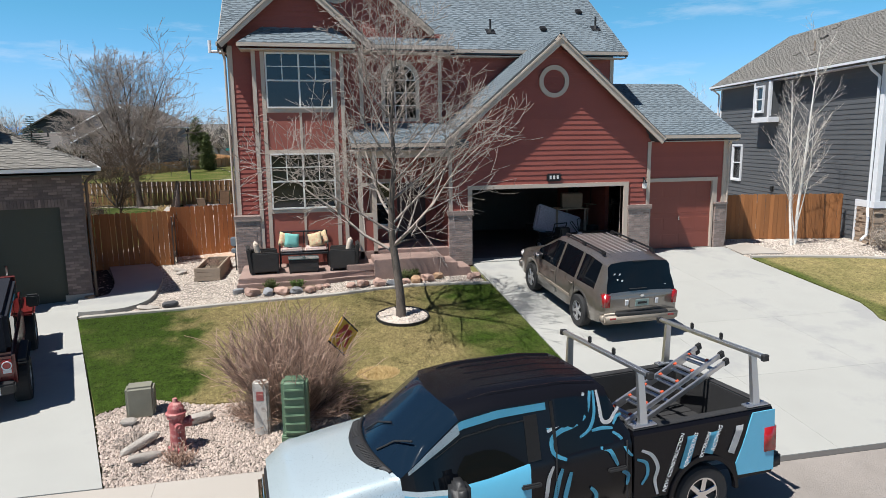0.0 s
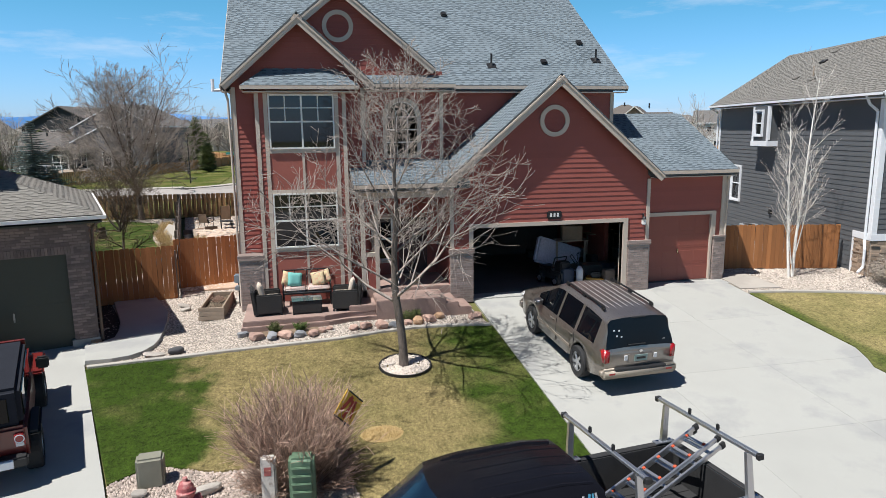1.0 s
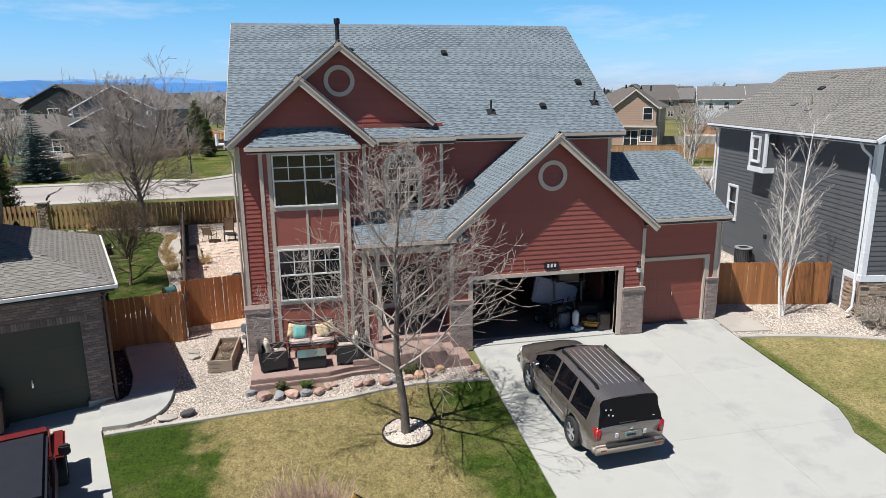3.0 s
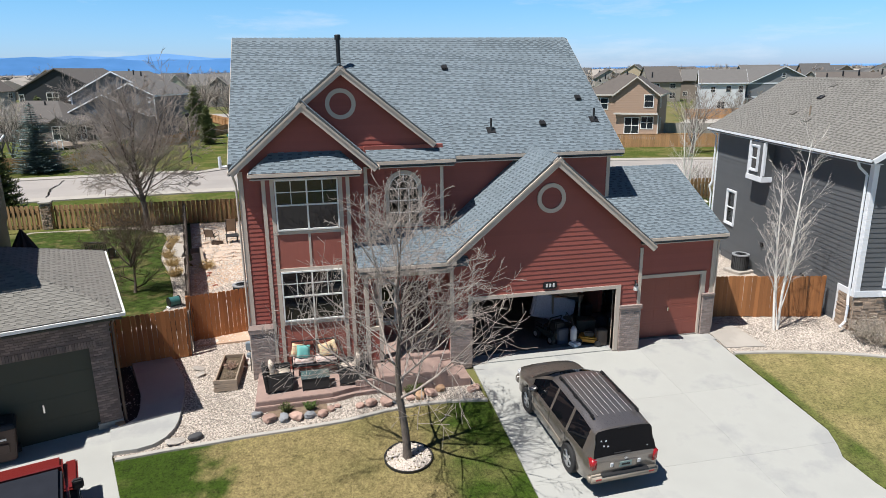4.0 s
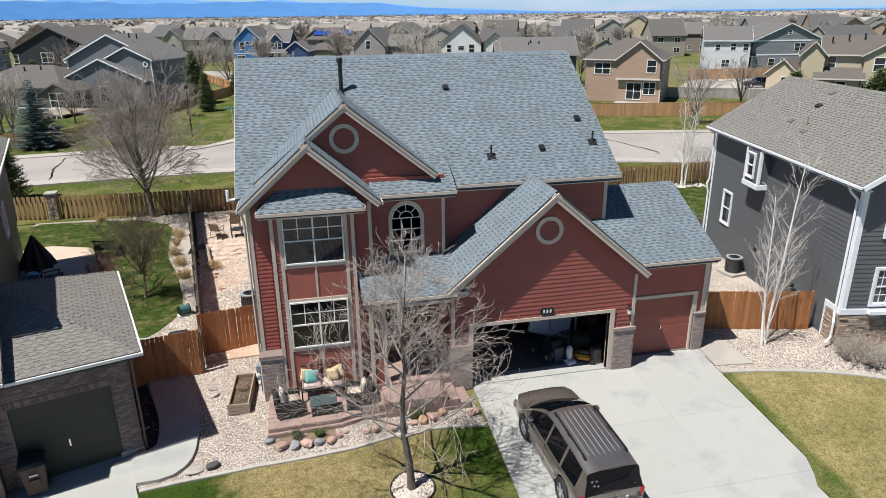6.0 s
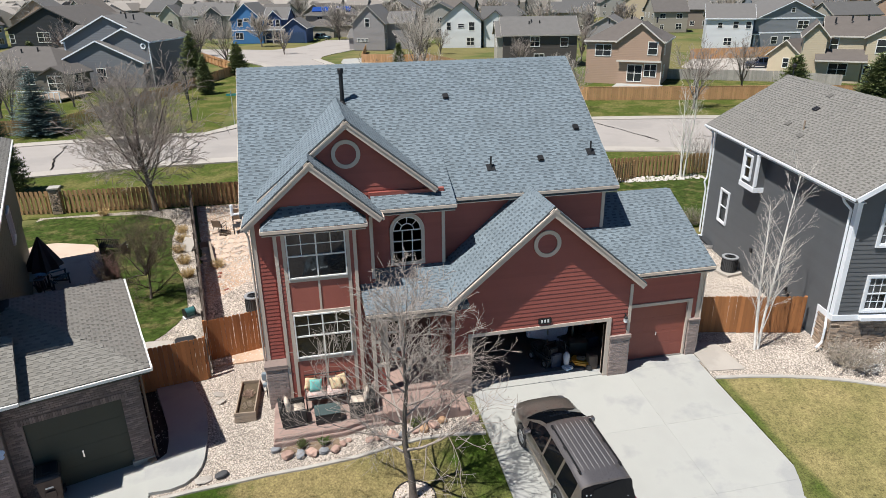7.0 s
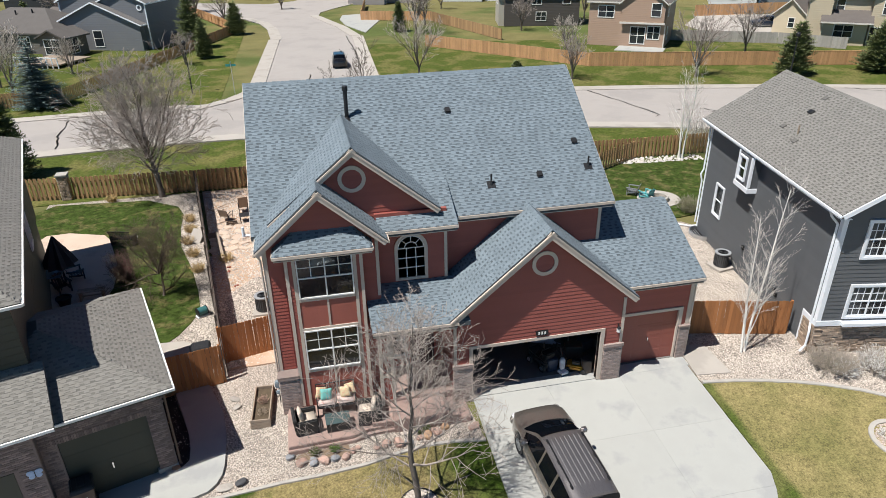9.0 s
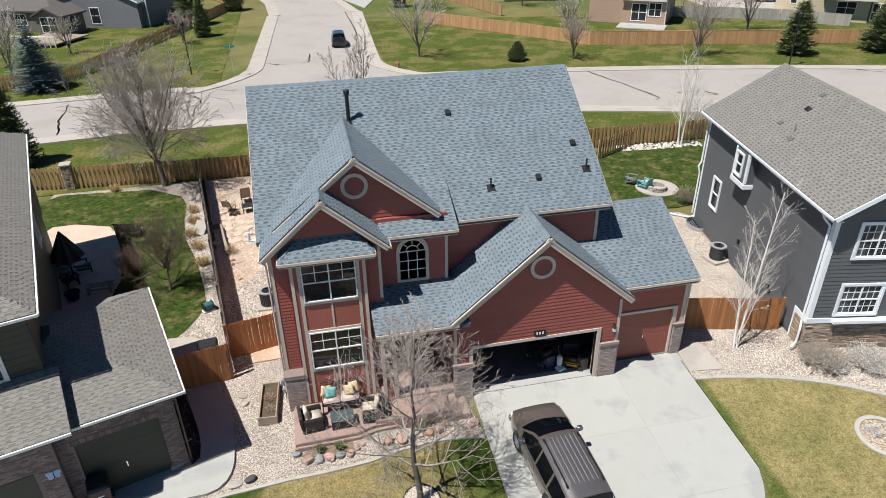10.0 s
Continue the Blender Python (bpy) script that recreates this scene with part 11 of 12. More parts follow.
roof_pipes(brown_h, [(4.6, 2.2, 7.0), (5.0, 2.6, 7.3), (6.4, 2.4, 7.1)])
home("mauve-grey two-storey house with a tall front gable", (13.2, 154), -20, (.27, .25, .245), 1, TRIM_F,
     [(0, 7.1, 0, 13, 0, 5.8, "v", .98), (7.1, 12.6, 3.5, 12, 0, 5.6, "u", .5), (-1.6, 0, 2, 8, 0, 2.7, "u", .5)],
     [("f", 0, 3.3, 5.0, .9, 1.7), ("f", 0, 1.2, 1.9, .55, .55), ("f", 0, 2.1, 1.9, .55, .55), ("f", 0, 3.0, 1.9, .55, .55), ("r", 7.1, 1.6, 3.8, 1.0, 1.5), ("r", 7.1, 1.4, .2, 1.6, 2.0)])
SOLAR = mat("blue_solar_panels", (0.02, 0.06, 0.24), 0.25, var=0.1, scale=1, bump=0.0, coat=0.5)
blue_h = home("bright blue two-storey house with white trim and a porch", (-15.4, 184), -14, BLU, 1, WHITE,
              [(.3, 8.2, 0, 12, 0, 6.0, "v", .92), (8.2, 14, 3.0, 11, 0, 5.9, "u", .62, (.035, .07, .17)), (9.0, 12.6, 2.4, 5, 3.6, 6.0, "v", .95, (.035, .07, .17)),
               (13.3, 19.2, .8, 9, 0, 3.7, "v", .72, (.035, .07, .17)), (8.2, 13.6, .4, 3.0, 3.1, 3.3, "s", .25, (.5, .5, .5))],
              [("f", 0, 2.7, 4.2, 1.2, 1.7), ("f", 0, 6.1, 4.2, 1.2, 1.7), ("f", 0, 4.4, 5.4, 1.3, .7), ("f", 0, 2.2, 1.1, 1.9, 1.5), ("f", 2.4, 9.9, 4.0, 1.0, 1.5), ("f", 2.4, 11.7, 4.0, 1.0, 1.5), ("f", 3.0, 10.5, 1.0, 1.5, 1.5)])
fitting(blue_h, "garage_door", mat("navy_door", (.03, .06, .13), .5), 13.9, 18.6, .74, .82, .05, 2.6)
fitting(blue_h, "band_board", WHITE, .3, 8.2, -.05, 0, 3.1, 3.3)
for x in (8.6, 10.6, 12.8):
    fitting(blue_h, "porch_post", WHITE, x - .12, x + .12, .6, .84, 0, 3.1)
fitting(blue_h, "porch_rail", WHITE, 8.6, 12.8, .66, .74, .75, .95)
sol_h = home("taupe two-storey house with blue solar panels on its roof", (4.5, 199), -14, (.33, .29, .25), 2, TRIM_F,
             [(-1, 13, 2, 13, 0, 5.9, "h", .5), (0, 7.5, -2, 4, 0, 3.2, "h", .5), (6, 13, 0, 4, 0, 3.2, "h", .5), (7.5, 11, 1, 4, 3, 5.9, "v", .6)],
             [("f", 1, 9.2, 3.9, 2.2, 1.3), ("f", 2, 3.0, 4.2, 1.4, 1.2), ("f", 2, 12.2, 4.2, 1.0, 1.2)])
for x0, x1 in ((.6, 5.4), (7.2, 11.6)):
    bm = bbox(x0, x1, -1.3, 1.3, 0, .06, 0, 1, Matrix.Translation((0, 4.2, 7.35)) @ Matrix.Rotation(math.atan(.5), 4, "X"))
    part("solar_panel", bm, SOLAR, sol_h, "blue solar panels", local=True)
fitting(sol_h, "garage_door", TRIM_F, 1.0, 6.4, -2.06, -1.98, .05, 2.5)
home("white two-storey house with a steep dark-trimmed gable", (33.6, 153), -18, (.62, .63, .62), 3, DARKTRIM,
     [(-.6, 8.4, 0, 12, 0, 6.1, "v", .8), (8.4, 16, 5, 13, 0, 6.1, "u", .6), (9, 14, 1, 6, 0, 5.8, "v", .8)],
     [("f", 0, 1.1, 3.9, .9, 1.6), ("f", 0, 3.9, 4.4, 1.3, .8), ("f", 0, 6.3, 3.8, 1.2, 1.7), ("f", 0, 6.0, .6, 1.6, 1.6), ("f", 1, 11.5, 4.6, .8, 1.1)])
home("khaki two-storey house with twin front gables", (-34.5, 205), -10, (.36, .34, .27), 1, CREAM_T,
     [(-1.2, 4.0, 0, 8, 0, 6.4, "v", 1.0), (4.0, 18, 2, 11, 0, 6.3, "u", .62), (10.5, 15.5, 1, 7, 0, 6.3, "v", .8, (.13, .125, .12))],
     [("f", 0, 1.6, 3.4, 1.2, 1.6), ("f", 2, 7.0, 1.0, 1.6, 1.5), ("f", 2, 8.2, 4.0, 1.2, 1.4), ("f", 1, 13, 3.8, 1.2, 1.4)])
# the grey house with three stepped gables beyond the verge
grey_f = home("grey lap-sided house with three stepped white-edged gables", (-21.5, 105.0), -20, (.155, .16, .17), 1, WHITE,
              [(-13.0, .2, 0, 9, 0, 3.6, "v", .44), (-6.4, .9, 1.2, 12, 0, 6.4, "v", .46), (-14.6, .0, 4.2, 14, 0, 6.3, "v", .47)],
              [("f", 0, -6.5, .6, 1.3, 2.1), ("f", 0, -9.0, 1.0, .5, 1.0), ("f", 0, -11, .9, 1.4, 1.3)])
fitting(grey_f, "corner_board", WHITE, -14.7, -14.5, 4.14, 4.24, 3, 6.2)
fitting(grey_f, "corner_board", WHITE, .82, .96, 1.1, 1.22, 0, 6.3)
part("gable_vent", ring_bm((.0, 5.75), .26, .42, 1.1, 1.2, 20), WHITE, grey_f, "round white vent", local=True)
roof_pipes(grey_f, [(-5.2, 6.5, 9.6), (-4.6, 7.5, 9.4), (-7.5, 9, 9.8)])
taupe_f = home("low taupe house with a gabled sunroom", (-34.0, 103.0), -24, (.135, .118, .10), 2, DARKTRIM,
               [(-16, .4, 2.6, 13, 0, 2.9, "h", .5), (-.2, 3.7, 0, 4.5, 0, 2.7, "v", .46)],
               [("f", 0, 1.75, .5, 2.4, 1.9), ("r", 3.7, 1.6, .5, 2.0, 1.9), ("f", 2.6, -5, .9, 1.8, 1.4)])
roof_pipes(taupe_f, [(-8.5, 6.2, 5.0), (-6.0, 6.6, 5.2)])
fitting(taupe_f, "deck_floor", GREYWOOD, 1.2, 7.6, -6.6, -.2, .3, .46)
for k in range(9):
    fitting(taupe_f, "deck_post", WHITE, 1.2 + k * .8, 1.3 + k * .8, -6.6, -6.5, 0, 1.3)
fitting(taupe_f, "deck_rail", WHITE, 1.2, 7.7, -6.62, -6.48, 1.26, 1.36)
home("charcoal two-storey house with a broad gable", (-40, 140), -18, (.020, .021, .023), 2, DARKTRIM,
              [(-12.6, 4.0, 0, 15, 0, 6.6, "v", .47)], [("f", 0, -5.6, 4.4, 2.3, 1.7), ("f", 0, -12.0, 4.3, .9, 1.5)])
home("house with a brown roof and a red side wall", (-31, 123), -20, (.24, .035, .03), 0, WHITE,
     [(-6.5, 5, 0, 9, 0, 5.4, "u", .5), (-7.5, 2, -4.5, 0, 0, 2.9, "s", .32, (.16, .14, .12))], [("f", 0, -3.4, 3.6, 1.2, 1.6)])
# beige house at the end of the verge: garage wing, tall gable, porch roof
be_h = home("beige two-storey house with brown roofs and a garage wing", (71.1, 81.1), -38, (.46, .385, .27), 0, CREAM_T,
            [(-2.2, .6, 1.5, 10, 0, 6.3, "v", 1.1), (.4, 14, 3.0, 11, 0, 6.2, "u", .55), (5.4, 11.5, 1.6, 6, 0, 6.2, "v", .62), (-.2, 5.4, .2, 3, 2.9, 3.1, "s", .4), (-.2, 5.2, .9, 3, 0, 2.9, "s", 0.02)],
            [("f", 3.0, 1.6, 4.1, .9, 1.7), ("f", .9, 2.4, 1.1, 2.2, 1.5), ("f", 1.6, 7.2, 4.1, 1.2, 1.7), ("f", 1.6, 6.4, .3, 1.6, 2.1)])
roof_pipes(be_h, [(1.4, 5.0, 8.0), (3.4, 5.4, 8.3), (5.4, 6.0, 8.4), (8.2, 6.0, 8.5)])
home("beige garage wing with a front gable", (71.9, 92.2), -62, (.50, .42, .30), 0, CREAM_T, [(-.3, 4.6, 0, 8, 0, 2.9, "v", .85)], [("f", 0, 2.4, 1.1, .8, 1.3)])
home("white two-storey house with a covered porch", (85.5, 128.5), -30, (.58, .59, .60), 1, WHITE,
            [(-1.5, 7.5, 0, 10, 0, 6.3, "u", .5)], [("f", 0, 4.2, 4.4, .9, 1.2), ("f", 0, 1.2, 4.4, .8, 1.0), ("f", 0, 6.6, 4.3, .9, 1.3), ("f", 0, 3.0, 1.0, 1.4, 1.4)])
gb_h = home("large grey two-storey house with a wide gable and white bands", (99, 127.5), -12, (.20, .21, .225), 1, WHITE,
            [(-4, 11, 0, 14, 0, 5.9, "v", .46), (-11, -4, -1.5, 5, 2.9, 3.0, "s", .25, (.42, .43, .44))],
            [("f", 0, 6.0, 3.9, 2.2, 1.5), ("f", 0, .4, .9, 1.2, 1.4), ("f", 0, 3.0, .9, 1.2, 1.4), ("f", 0, 3.5, 7.2, .7, .8)])
for z in (3.0, 5.85):
    fitting(gb_h, "band_board", WHITE, -4.05, 11.05, -.05, 0, z, z + .28)
for x in (-10.8, -8.4, -6.2, -4.4):
    fitting(gb_h, "porch_post", WHITE, x - .14, x + .14, -1.4, -1.12, 0, 2.95)
rng = random.Random(4)
cols = [BEI, GRY, BRN, PUR, WHT, TAN, (.30, .27, .22), (.22, .24, .26), (.33, .31, .28)]
lab = ["beige", "grey", "brown-grey", "mauve-grey", "white", "tan", "khaki", "slate-grey", "pale taupe"]
count = 0
for row in range(8):
    yb = 150 + row * 34 + row * row * 2.0
    half = yb * 0.78 + 20
    x = -half * .95
    while x < half * 1.25:
        xx, yy = x + rng.uniform(-3, 3), yb + rng.uniform(-6, 6)
        near_street = (abs(xx - side_mid(yy)) < 16 and yy < 150) or (-60 < xx < 28 and 125 < yy < 192)
        placed = any((xx - a) ** 2 + (yy - b) ** 2 < 260 for a, b in ((49, 92), (40, 117), (17, 157), (-7.5, 190), (40, 157), (47, 155), (10, 204), (88, 131), (104, 131), (80, 88), (-28, 112), (-40, 106), (-45, 146), (-31, 126), (9, 195), (-26, 210), (25, 162)))
        if not near_street and not placed:
            c = rng.randrange(len(cols))
            far_house(xx, yy, rng.choice((-20, -35, 60, 70, -10)) + rng.uniform(-5, 5), rng.uniform(11, 15), rng.uniform(9, 12), rng.choice((5.6, 5.8, 3.4)), cols[c], rng.randrange(4),
                      "%s suburban house with a shingle roof far off" % lab[c], rng.choice("xy"), rng.uniform(.5, .7), seed=100 + count, plain=True, trim=TRIM_F)
            count += 1
        x += rng.uniform(17, 25)
    if count > 62:
        break
# the town beyond: roofs and trees too small to tell apart
rng = random.Random(9)
v, f = [], []
for i in range(3200):
    y = 300 + 3400 * rng.random() ** 1.7
    x = rng.uniform(-.78, .98) * y
    w, d, h = rng.uniform(9, 15), rng.uniform(8, 12), rng.uniform(3, 6)
    a = rng.uniform(0, math.pi)
    ca, sa = math.cos(a), math.sin(a)
    j = len(v)
    for px, py, pz in ((-w / 2, -d / 2, 0), (w / 2, -d / 2, 0), (w / 2, d / 2, 0), (-w / 2, d / 2, 0), (-w / 2, -d / 2, h), (w / 2, -d / 2, h), (w / 2, d / 2, h), (-w / 2, d / 2, h), (-w / 2, 0, h + 3), (w / 2, 0, h + 3)):
        v.append((x + px * ca - py * sa, y + px * sa + py * ca, BZ + pz))
    f += [tuple(j + k for k in q) for q in ((0, 1, 5, 4), (2, 3, 7, 6), (1, 2, 6, 9, 5), (3, 0, 4, 8, 7), (4, 5, 9, 8), (6, 7, 8, 9))]
town = new("far_town", mesh_from("far_town", v, f, mat("far_town_walls", (.24, .215, .19), .9, var=.2, scale=.02, bump=0, isl=.8)))
tagged(town, "hazy roofs of the town spreading to the horizon", "town", kind="stuff")
v, f = [], []
for i in range(4200):
    y = 420 + 3700 * rng.random() ** 1.5
    x = rng.uniform(-.8, 1.0) * y
    s = rng.uniform(1.6, 4.2) * (1 + y / 2600)
    hh = rng.uniform(3.5, 8.5) * (1 + y / 5000)
    for k in range(11):
        c = Vector((x + rng.gauss(0, s * .5), y + rng.gauss(0, s * .5), BZ + hh * rng.uniform(.25, .95)))
        for q in range(4):
            a = Vector((rng.gauss(0, .6), rng.gauss(0, .6), rng.gauss(0, 1))) * s * .30
            b = a * .8 + Vector((rng.gauss(0, 1), rng.gauss(0, 1), rng.gauss(0, 1))) * s * .12
            j = len(v)
            v += [c, c + a, c + b]
            f.append((j, j + 1, j + 2))
wd_ = new("far_woods", mesh_from("far_woods", v, f, mat("hazy_bare_woods", (.17, .135, .11), .95, var=.2, scale=.02, bump=0, isl=.7)))
tagged(wd_, "hazy bare trees scattered through the far town", "woods", kind="stuff")

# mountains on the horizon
# distance haze put in as blue colour with a glow of its own
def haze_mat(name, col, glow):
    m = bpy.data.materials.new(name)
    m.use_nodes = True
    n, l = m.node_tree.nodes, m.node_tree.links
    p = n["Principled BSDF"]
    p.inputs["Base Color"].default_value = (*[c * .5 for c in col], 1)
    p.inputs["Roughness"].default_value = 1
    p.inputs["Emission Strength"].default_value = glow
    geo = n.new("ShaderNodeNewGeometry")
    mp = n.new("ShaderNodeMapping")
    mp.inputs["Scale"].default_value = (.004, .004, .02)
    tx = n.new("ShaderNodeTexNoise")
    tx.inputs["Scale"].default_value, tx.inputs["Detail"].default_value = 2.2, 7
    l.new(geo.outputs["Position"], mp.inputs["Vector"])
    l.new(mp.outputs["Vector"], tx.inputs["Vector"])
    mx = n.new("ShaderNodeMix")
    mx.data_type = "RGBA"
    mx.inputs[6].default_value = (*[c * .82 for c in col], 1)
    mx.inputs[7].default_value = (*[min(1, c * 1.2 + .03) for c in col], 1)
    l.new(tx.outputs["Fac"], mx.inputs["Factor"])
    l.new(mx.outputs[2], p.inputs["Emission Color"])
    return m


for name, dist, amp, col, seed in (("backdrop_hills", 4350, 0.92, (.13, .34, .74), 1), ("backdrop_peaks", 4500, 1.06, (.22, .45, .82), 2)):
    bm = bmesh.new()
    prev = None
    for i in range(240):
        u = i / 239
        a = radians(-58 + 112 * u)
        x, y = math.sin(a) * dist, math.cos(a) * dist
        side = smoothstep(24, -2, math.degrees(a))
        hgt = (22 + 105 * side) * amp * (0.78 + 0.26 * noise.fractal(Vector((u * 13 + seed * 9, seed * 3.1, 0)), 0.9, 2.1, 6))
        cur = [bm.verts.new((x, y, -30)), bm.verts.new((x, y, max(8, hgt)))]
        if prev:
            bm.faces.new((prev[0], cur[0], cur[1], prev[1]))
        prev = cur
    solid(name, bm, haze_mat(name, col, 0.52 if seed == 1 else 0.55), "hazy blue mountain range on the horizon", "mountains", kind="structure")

# street sign, lamp posts, far hydrant
def lamp_post(x, y, h, label):
    t = thing("street_lamp", label, "street lamp", (x, y, BZ), 0, "lamp posts")
    bm = bmesh.new()
    cyl(bm, (0, 0, 0), (0, 0, h), .08, .05, 10)
    part("pole", bm, DARKMETAL, t, local=True)
    bm = bmesh.new()
    lathe(bm, [(.05, h - .05), (.2, h + .05), (.24, h + .3), (.05, h + .45)], seg=12)
    part("lantern", bm, DARKMETAL, t, local=True)


lamp_post(-11.2, 75, 5.0, "slim dark street lamp on the verge")
lamp_post(50.7, 61.0, 5.0, "slim dark street lamp on the far verge")
lamp_post(17.5, 118, 5.0, "slim dark street lamp beside the side street")
ss_ = thing("street_sign", "green street name sign on a thin pole", "sign", (-6.6, 72.4, BZ))
bm = bmesh.new()
cyl(bm, (0, 0, 0), (0, 0, 3.3), .03, seg=8)
part("pole", bm, ALU, ss_, local=True)
SIGNG = mat("street_sign_green", (.03, .22, .20), .4)
part("blade", bbox(-.5, .5, -.01, .01, 3.05, 3.28), SIGNG, ss_, local=True)
part("blade", bbox(-.01, .01, -.5, .5, 3.3, 3.52), SIGNG, ss_, local=True)
h2 = thing("fire_hydrant", "small red hydrant at the far corner", "fire hydrant", (10.6, 71.5, BZ))
bm = bmesh.new()
lathe(bm, [(.16, 0), (.12, .05), (.12, .5), (.16, .52), (.13, .65), (.05, .78)], seg=12)
part("barrel", bm, HYD, h2, local=True)
bm = bmesh.new()
cyl(bm, (-.2, 0, .42), (.2, 0, .42), .06, seg=8)
part("outlet", bm, HYD, h2, local=True)


# ---------- gravel, pebbles and grass: too many to count ----------
def inside(poly, x, y):
    c = False
    j = len(poly) - 1
    for i in range(len(poly)):
        (xi, yi), (xj, yj) = poly[i], poly[j]
        if (yi > y) != (yj > y) and x < (xj - xi) * (y - yi) / (yj - yi) + xi:
            c = not c
        j = i
    return c




def scatter_stones(name, poly, n, size, material, label, seed, avoid=(), dz=0.0, kind="stuff"):
    rng = random.Random(seed)
    xs, ys = [p[0] for p in poly], [p[1] for p in poly]
    v, f = [], []
    done = 0
    while done < n:
        x, y = rng.uniform(min(xs), max(xs)), rng.uniform(min(ys), max(ys))
        done += 1
        if not inside(poly, x, y) or any(inside(a, x, y) for a in avoid):
            continue
        s = rng.uniform(*size)
        a = rng.uniform(0, 6.28)
        ca, sa = math.cos(a), math.sin(a)
        sx, sy, sz = s * rng.uniform(.8, 1.4), s * rng.uniform(.7, 1.0), s * rng.uniform(.5, .85)
        z = ground_z(x, y) - 0.02 + dz
        tx, ty = rng.uniform(-.4, .4), rng.uniform(-.4, .4)
        j = len(v)
        # a rounded pebble: waist ring of six and a smaller top ring
        for k in range(6):
            q = k * 1.0472
            px, py = sx * math.cos(q) * rng.uniform(.85, 1.1), sy * math.sin(q) * rng.uniform(.85, 1.1)
            v.append((x + px * ca - py * sa, y + px * sa + py * ca, z + px * tx * .5 + py * ty * .5))
        for k in range(3):
            q = k * 2.0944 + .5
            px, py = sx * .55 * math.cos(q), sy * .55 * math.sin(q)
            v.append((x + px * ca - py * sa, y + px * sa + py * ca, z + sz + px * tx + py * ty))
        f.append((j + 6, j + 7, j + 8))
        for k in range(3):
            a0, a1, a2 = 2 * k, (2 * k + 1) % 6, (2 * k + 2) % 6
            f += [(j + a0, j + a1, j + 6 + k), (j + a1, j + a2, j + 6 + (k + 1) % 3), (j + a1, j + 6 + (k + 1) % 3, j + 6 + k)]
    ob = new(name, mesh_from(name, v, f, material))
    return tagged(ob, label, "gravel", kind=kind)


PATHP = [(-5.70, 22.2), (-4.50, 22.45), (-3.75, 20.4), (-3.57, 19.27), (-3.53, 18.5), (-3.52, 17.8), (-3.57, 17.4), (-3.72, 17.02), (-3.98, 16.74), (-4.35, 16.6), (-4.95, 16.58), (-5.34, 17.95), (-4.95, 17.95), (-4.70, 18.25), (-4.72, 18.8), (-4.85, 19.5)]
PATIOP = [(-1.42, 17.7), (1.5, 17.95), (5.0, 17.92), (5.0, 21), (-1.42, 21)]
PLANTP = [(-2.74, 19.4), (-1.9, 19.4), (-1.9, 21.3), (-2.74, 21.3)]
SOILP = [(-1.25, 17.5), (-1.0, 17.68), (0.6, 17.74), (0.65, 17.35), (-0.2, 17.2)]
flat_poly("soil_bed", SOILP, 0.005, 0.06, mat("dry_brown_soil", (0.19, 0.135, 0.09), .95, var=.5, scale=8, fine=60, bump=1.0), "dry brown soil bed between patio and boulders", "soil bed", cell=.4)
scatter_stones("gravel", GRAVEL_L, 34000, (.015, .034), GRAVEL, "loose cream gravel round the patio", 1, (PATHP, PATIOP, PLANTP, SOILP))
scatter_stones("pebbles", BED, 13000, (.017, .034), PEBBLE, "loose river pebbles round the hydrant", 2)
scatter_stones("gravel", [(14.2, 18.0), *[(x, y + 0.08) for x, y in RIGHT_EDGE], (24, 16), (20, 19), (21.5, 32), (14.4, 32)], 42000, (.016, .033), GRAVEL, "loose cream gravel along the grey house", 3, ([(14.35, 20.3), (15.5, 20.1), (15.62, 18.25), (14.2, 18.4)],))
scatter_stones("ring_stones", [(2.55 + .58 * math.cos(a * .35), 14.85 + .58 * math.sin(a * .35)) for a in range(18)], 1100, (.026, .046), GRAVEL, "pale stones round the tree trunk", 4, dz=.05)
scatter_stones("gravel", [(-3.9, 23.2), (-6.8, 43.8), (-1.7, 43.8), (-1.6, 23.4)], 9000, (.03, .06), GRAVEL, "loose pale gravel in the side yard", 5, dz=.04)
scatter_stones("gravel", [(-4.3, 23.2), (-7.2, 43.6), (-8.1, 43.2), (-7.6, 40.4), (-7.5, 38.2), (-7.1, 35.5), (-6.2, 32.7), (-5.6, 30.1), (-5.3, 28.2), (-5.6, 27.2), (-6.0, 26.2), (-5.3, 25.5), (-4.8, 24.3), (-4.6, 23.1)], 7000, (.03, .06), GRAVEL, "loose pale gravel along the boundary fence", 6, dz=.02)
scatter_stones("gravel", [(22.5, 43.3), (29, 42.9), (29, 41.7), (22.5, 42.2)], 420, (.05, .12), WHITESTONE, "white rocks along the back fence", 7, dz=.05)


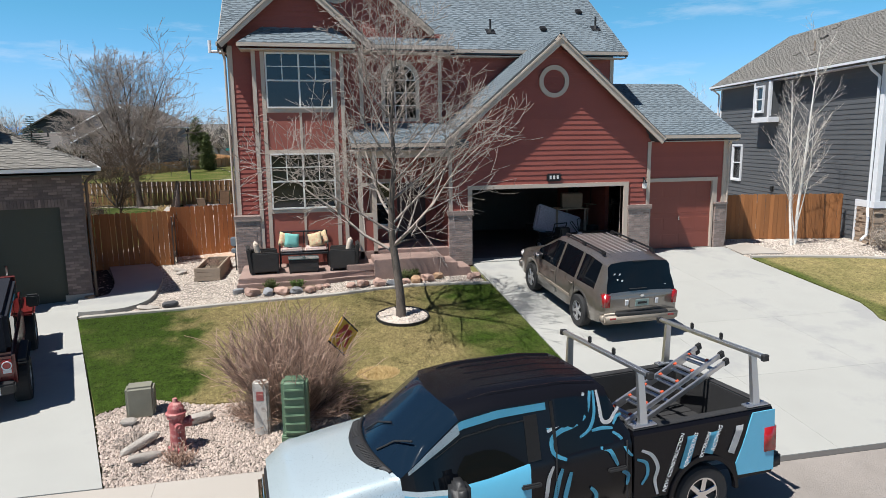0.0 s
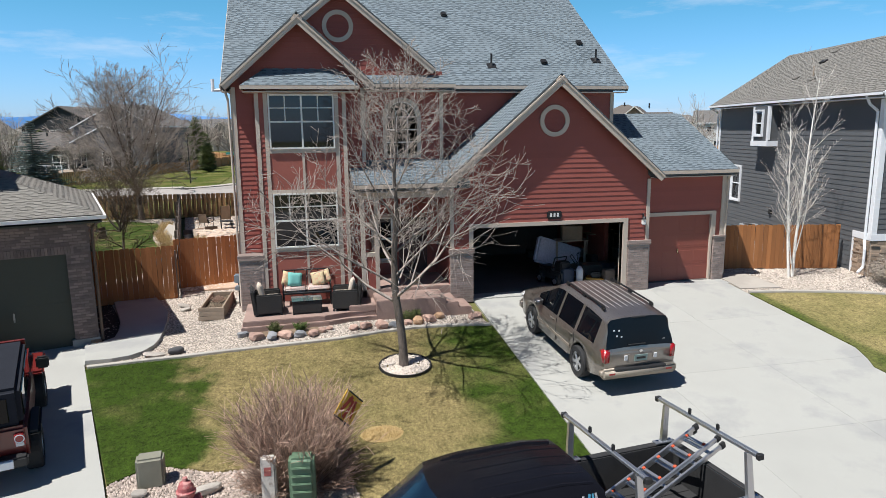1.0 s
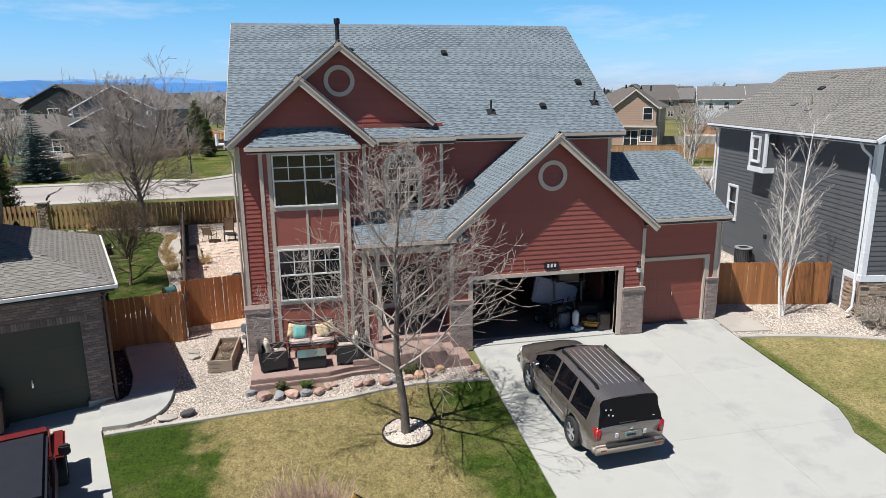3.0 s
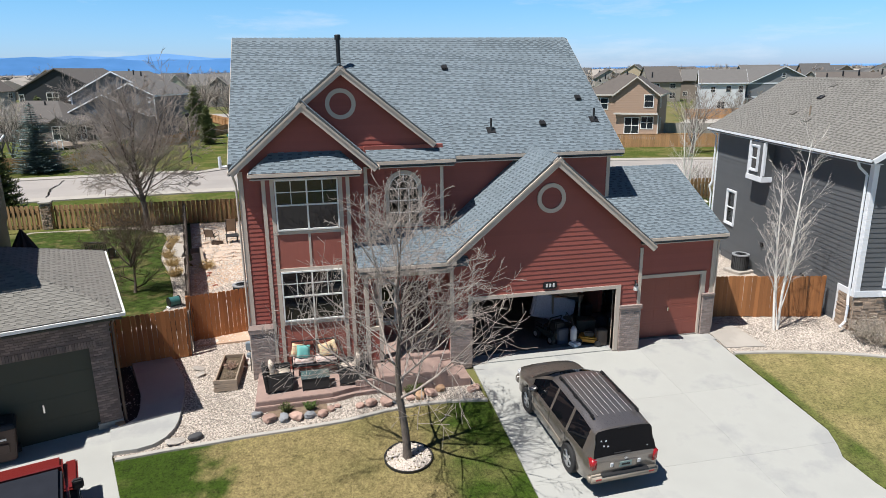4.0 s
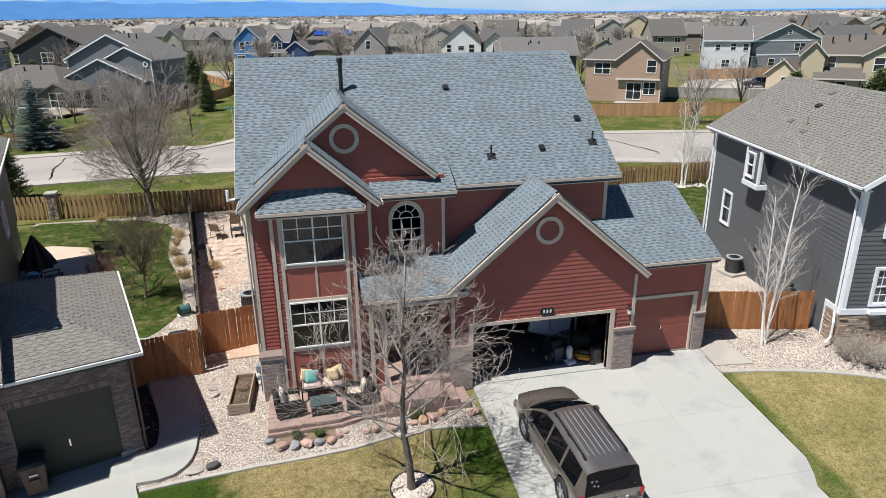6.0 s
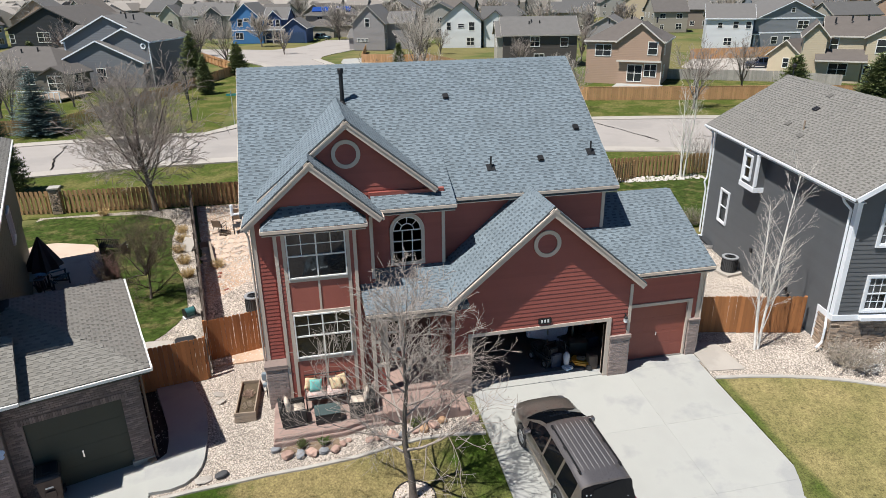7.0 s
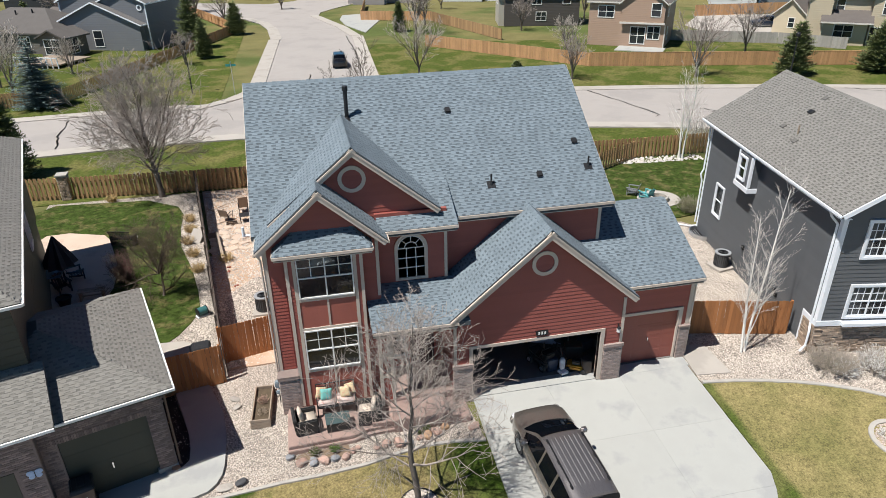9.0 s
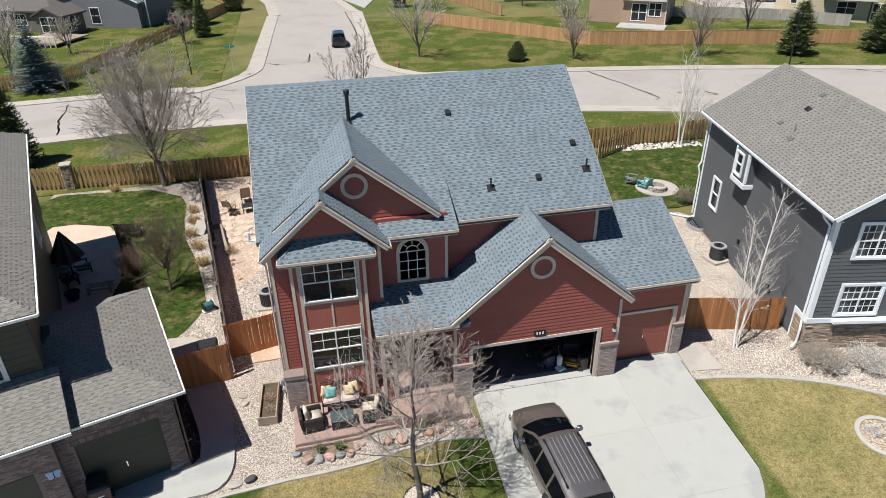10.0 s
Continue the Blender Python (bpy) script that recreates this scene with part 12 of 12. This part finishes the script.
def scatter_grass(name, poly, n, h, seed, label, avoid=(), material=None):
    rng = random.Random(seed)
    xs, ys = [p[0] for p in poly], [p[1] for p in poly]
    v, f = [], []
    for i in range(n):
        x, y = rng.uniform(min(xs), max(xs)), rng.uniform(min(ys), max(ys))
        if not inside(poly, x, y) or any(inside(a, x, y) for a in avoid):
            continue
        z = ground_z(x, y)
        for _ in range(3):
            a = rng.uniform(0, 6.28)
            hh = h * rng.uniform(.5, 1.2)
            lean = rng.uniform(.2, 1.0) * hh
            px, py = x + rng.gauss(0, .06), y + rng.gauss(0, .06)
            w = rng.uniform(.004, .008)
            if not inside(poly, px, py):
                continue
            j = len(v)
            v += [(px - w * math.sin(a), py + w * math.cos(a), z), (px + w * math.sin(a), py - w * math.cos(a), z), (px + lean * math.cos(a), py + lean * math.sin(a), z + hh)]
            f.append((j, j + 1, j + 2))
    ob = new(name, mesh_from(name, v, f, material or BLADES))
    return tagged(ob, label, "grass", kind="stuff")


RINGP = [(2.55 + .64 * math.cos(a * .35), 14.85 + .64 * math.sin(a * .35)) for a in range(18)]
STRAWP = [(1.63 + .42 * math.cos(a * .35), 11.98 + .30 * math.sin(a * .35)) for a in range(18)]
flat_poly("straw_patch", STRAWP, 0.012, 0.02, mat("straw_thatch", (.46, .34, .16), .95, var=.3, scale=5, fine=60, bump=.6), "bare patch of straw on the lawn", "straw", cell=.3)
scatter_grass("grass", LAWN, 76000, .032, 1, "short spring grass blades on the front lawn", (RINGP, STRAWP))
scatter_grass("dead_grass", STRAWP, 1400, .05, 3, "patch of dead straw-coloured grass on the lawn", material=mat("dead_straw", (.50, .37, .17), .9, var=.15, bump=0, isl=.3))
scatter_grass("grass", [(14.17, 17.9), *[(x, y - 0.08) for x, y in RIGHT_EDGE], (24.5, 9.13), (14.17, 9.13), (13.9, 11.5), (13.8, 12.6), (14.17, 13.6)], 32000, .03, 2, "short straw-coloured grass blades beside the driveway")
# raised ring bed on the neighbour's lawn
rr = ring_bm((0, 0), .78, .95, -.08, .08, 36)
rr.transform(pose(19.35, 13.95, ground_z(19.3, 13.95), 95.4, 0, 0))
solid("ring_edging", rr, EDGEC, "pale concrete ring edging on the neighbour's lawn", "edging", kind="structure")
scatter_stones("pebbles", [(19.35 + .76 * math.cos(a * .35), 13.95 + .76 * math.sin(a * .35)) for a in range(18)], 900, (.03, .05), PEBBLE, "brown mulch and pebbles in the ring bed", 8, dz=.04)
shrub("bush", "white-blossoming low shrub in the ring bed", (19.1, 14.2, ground_z(19.1, 14.2)), .4, .35, 60, 77, TWIG, .016, .8, BLOSSOM)
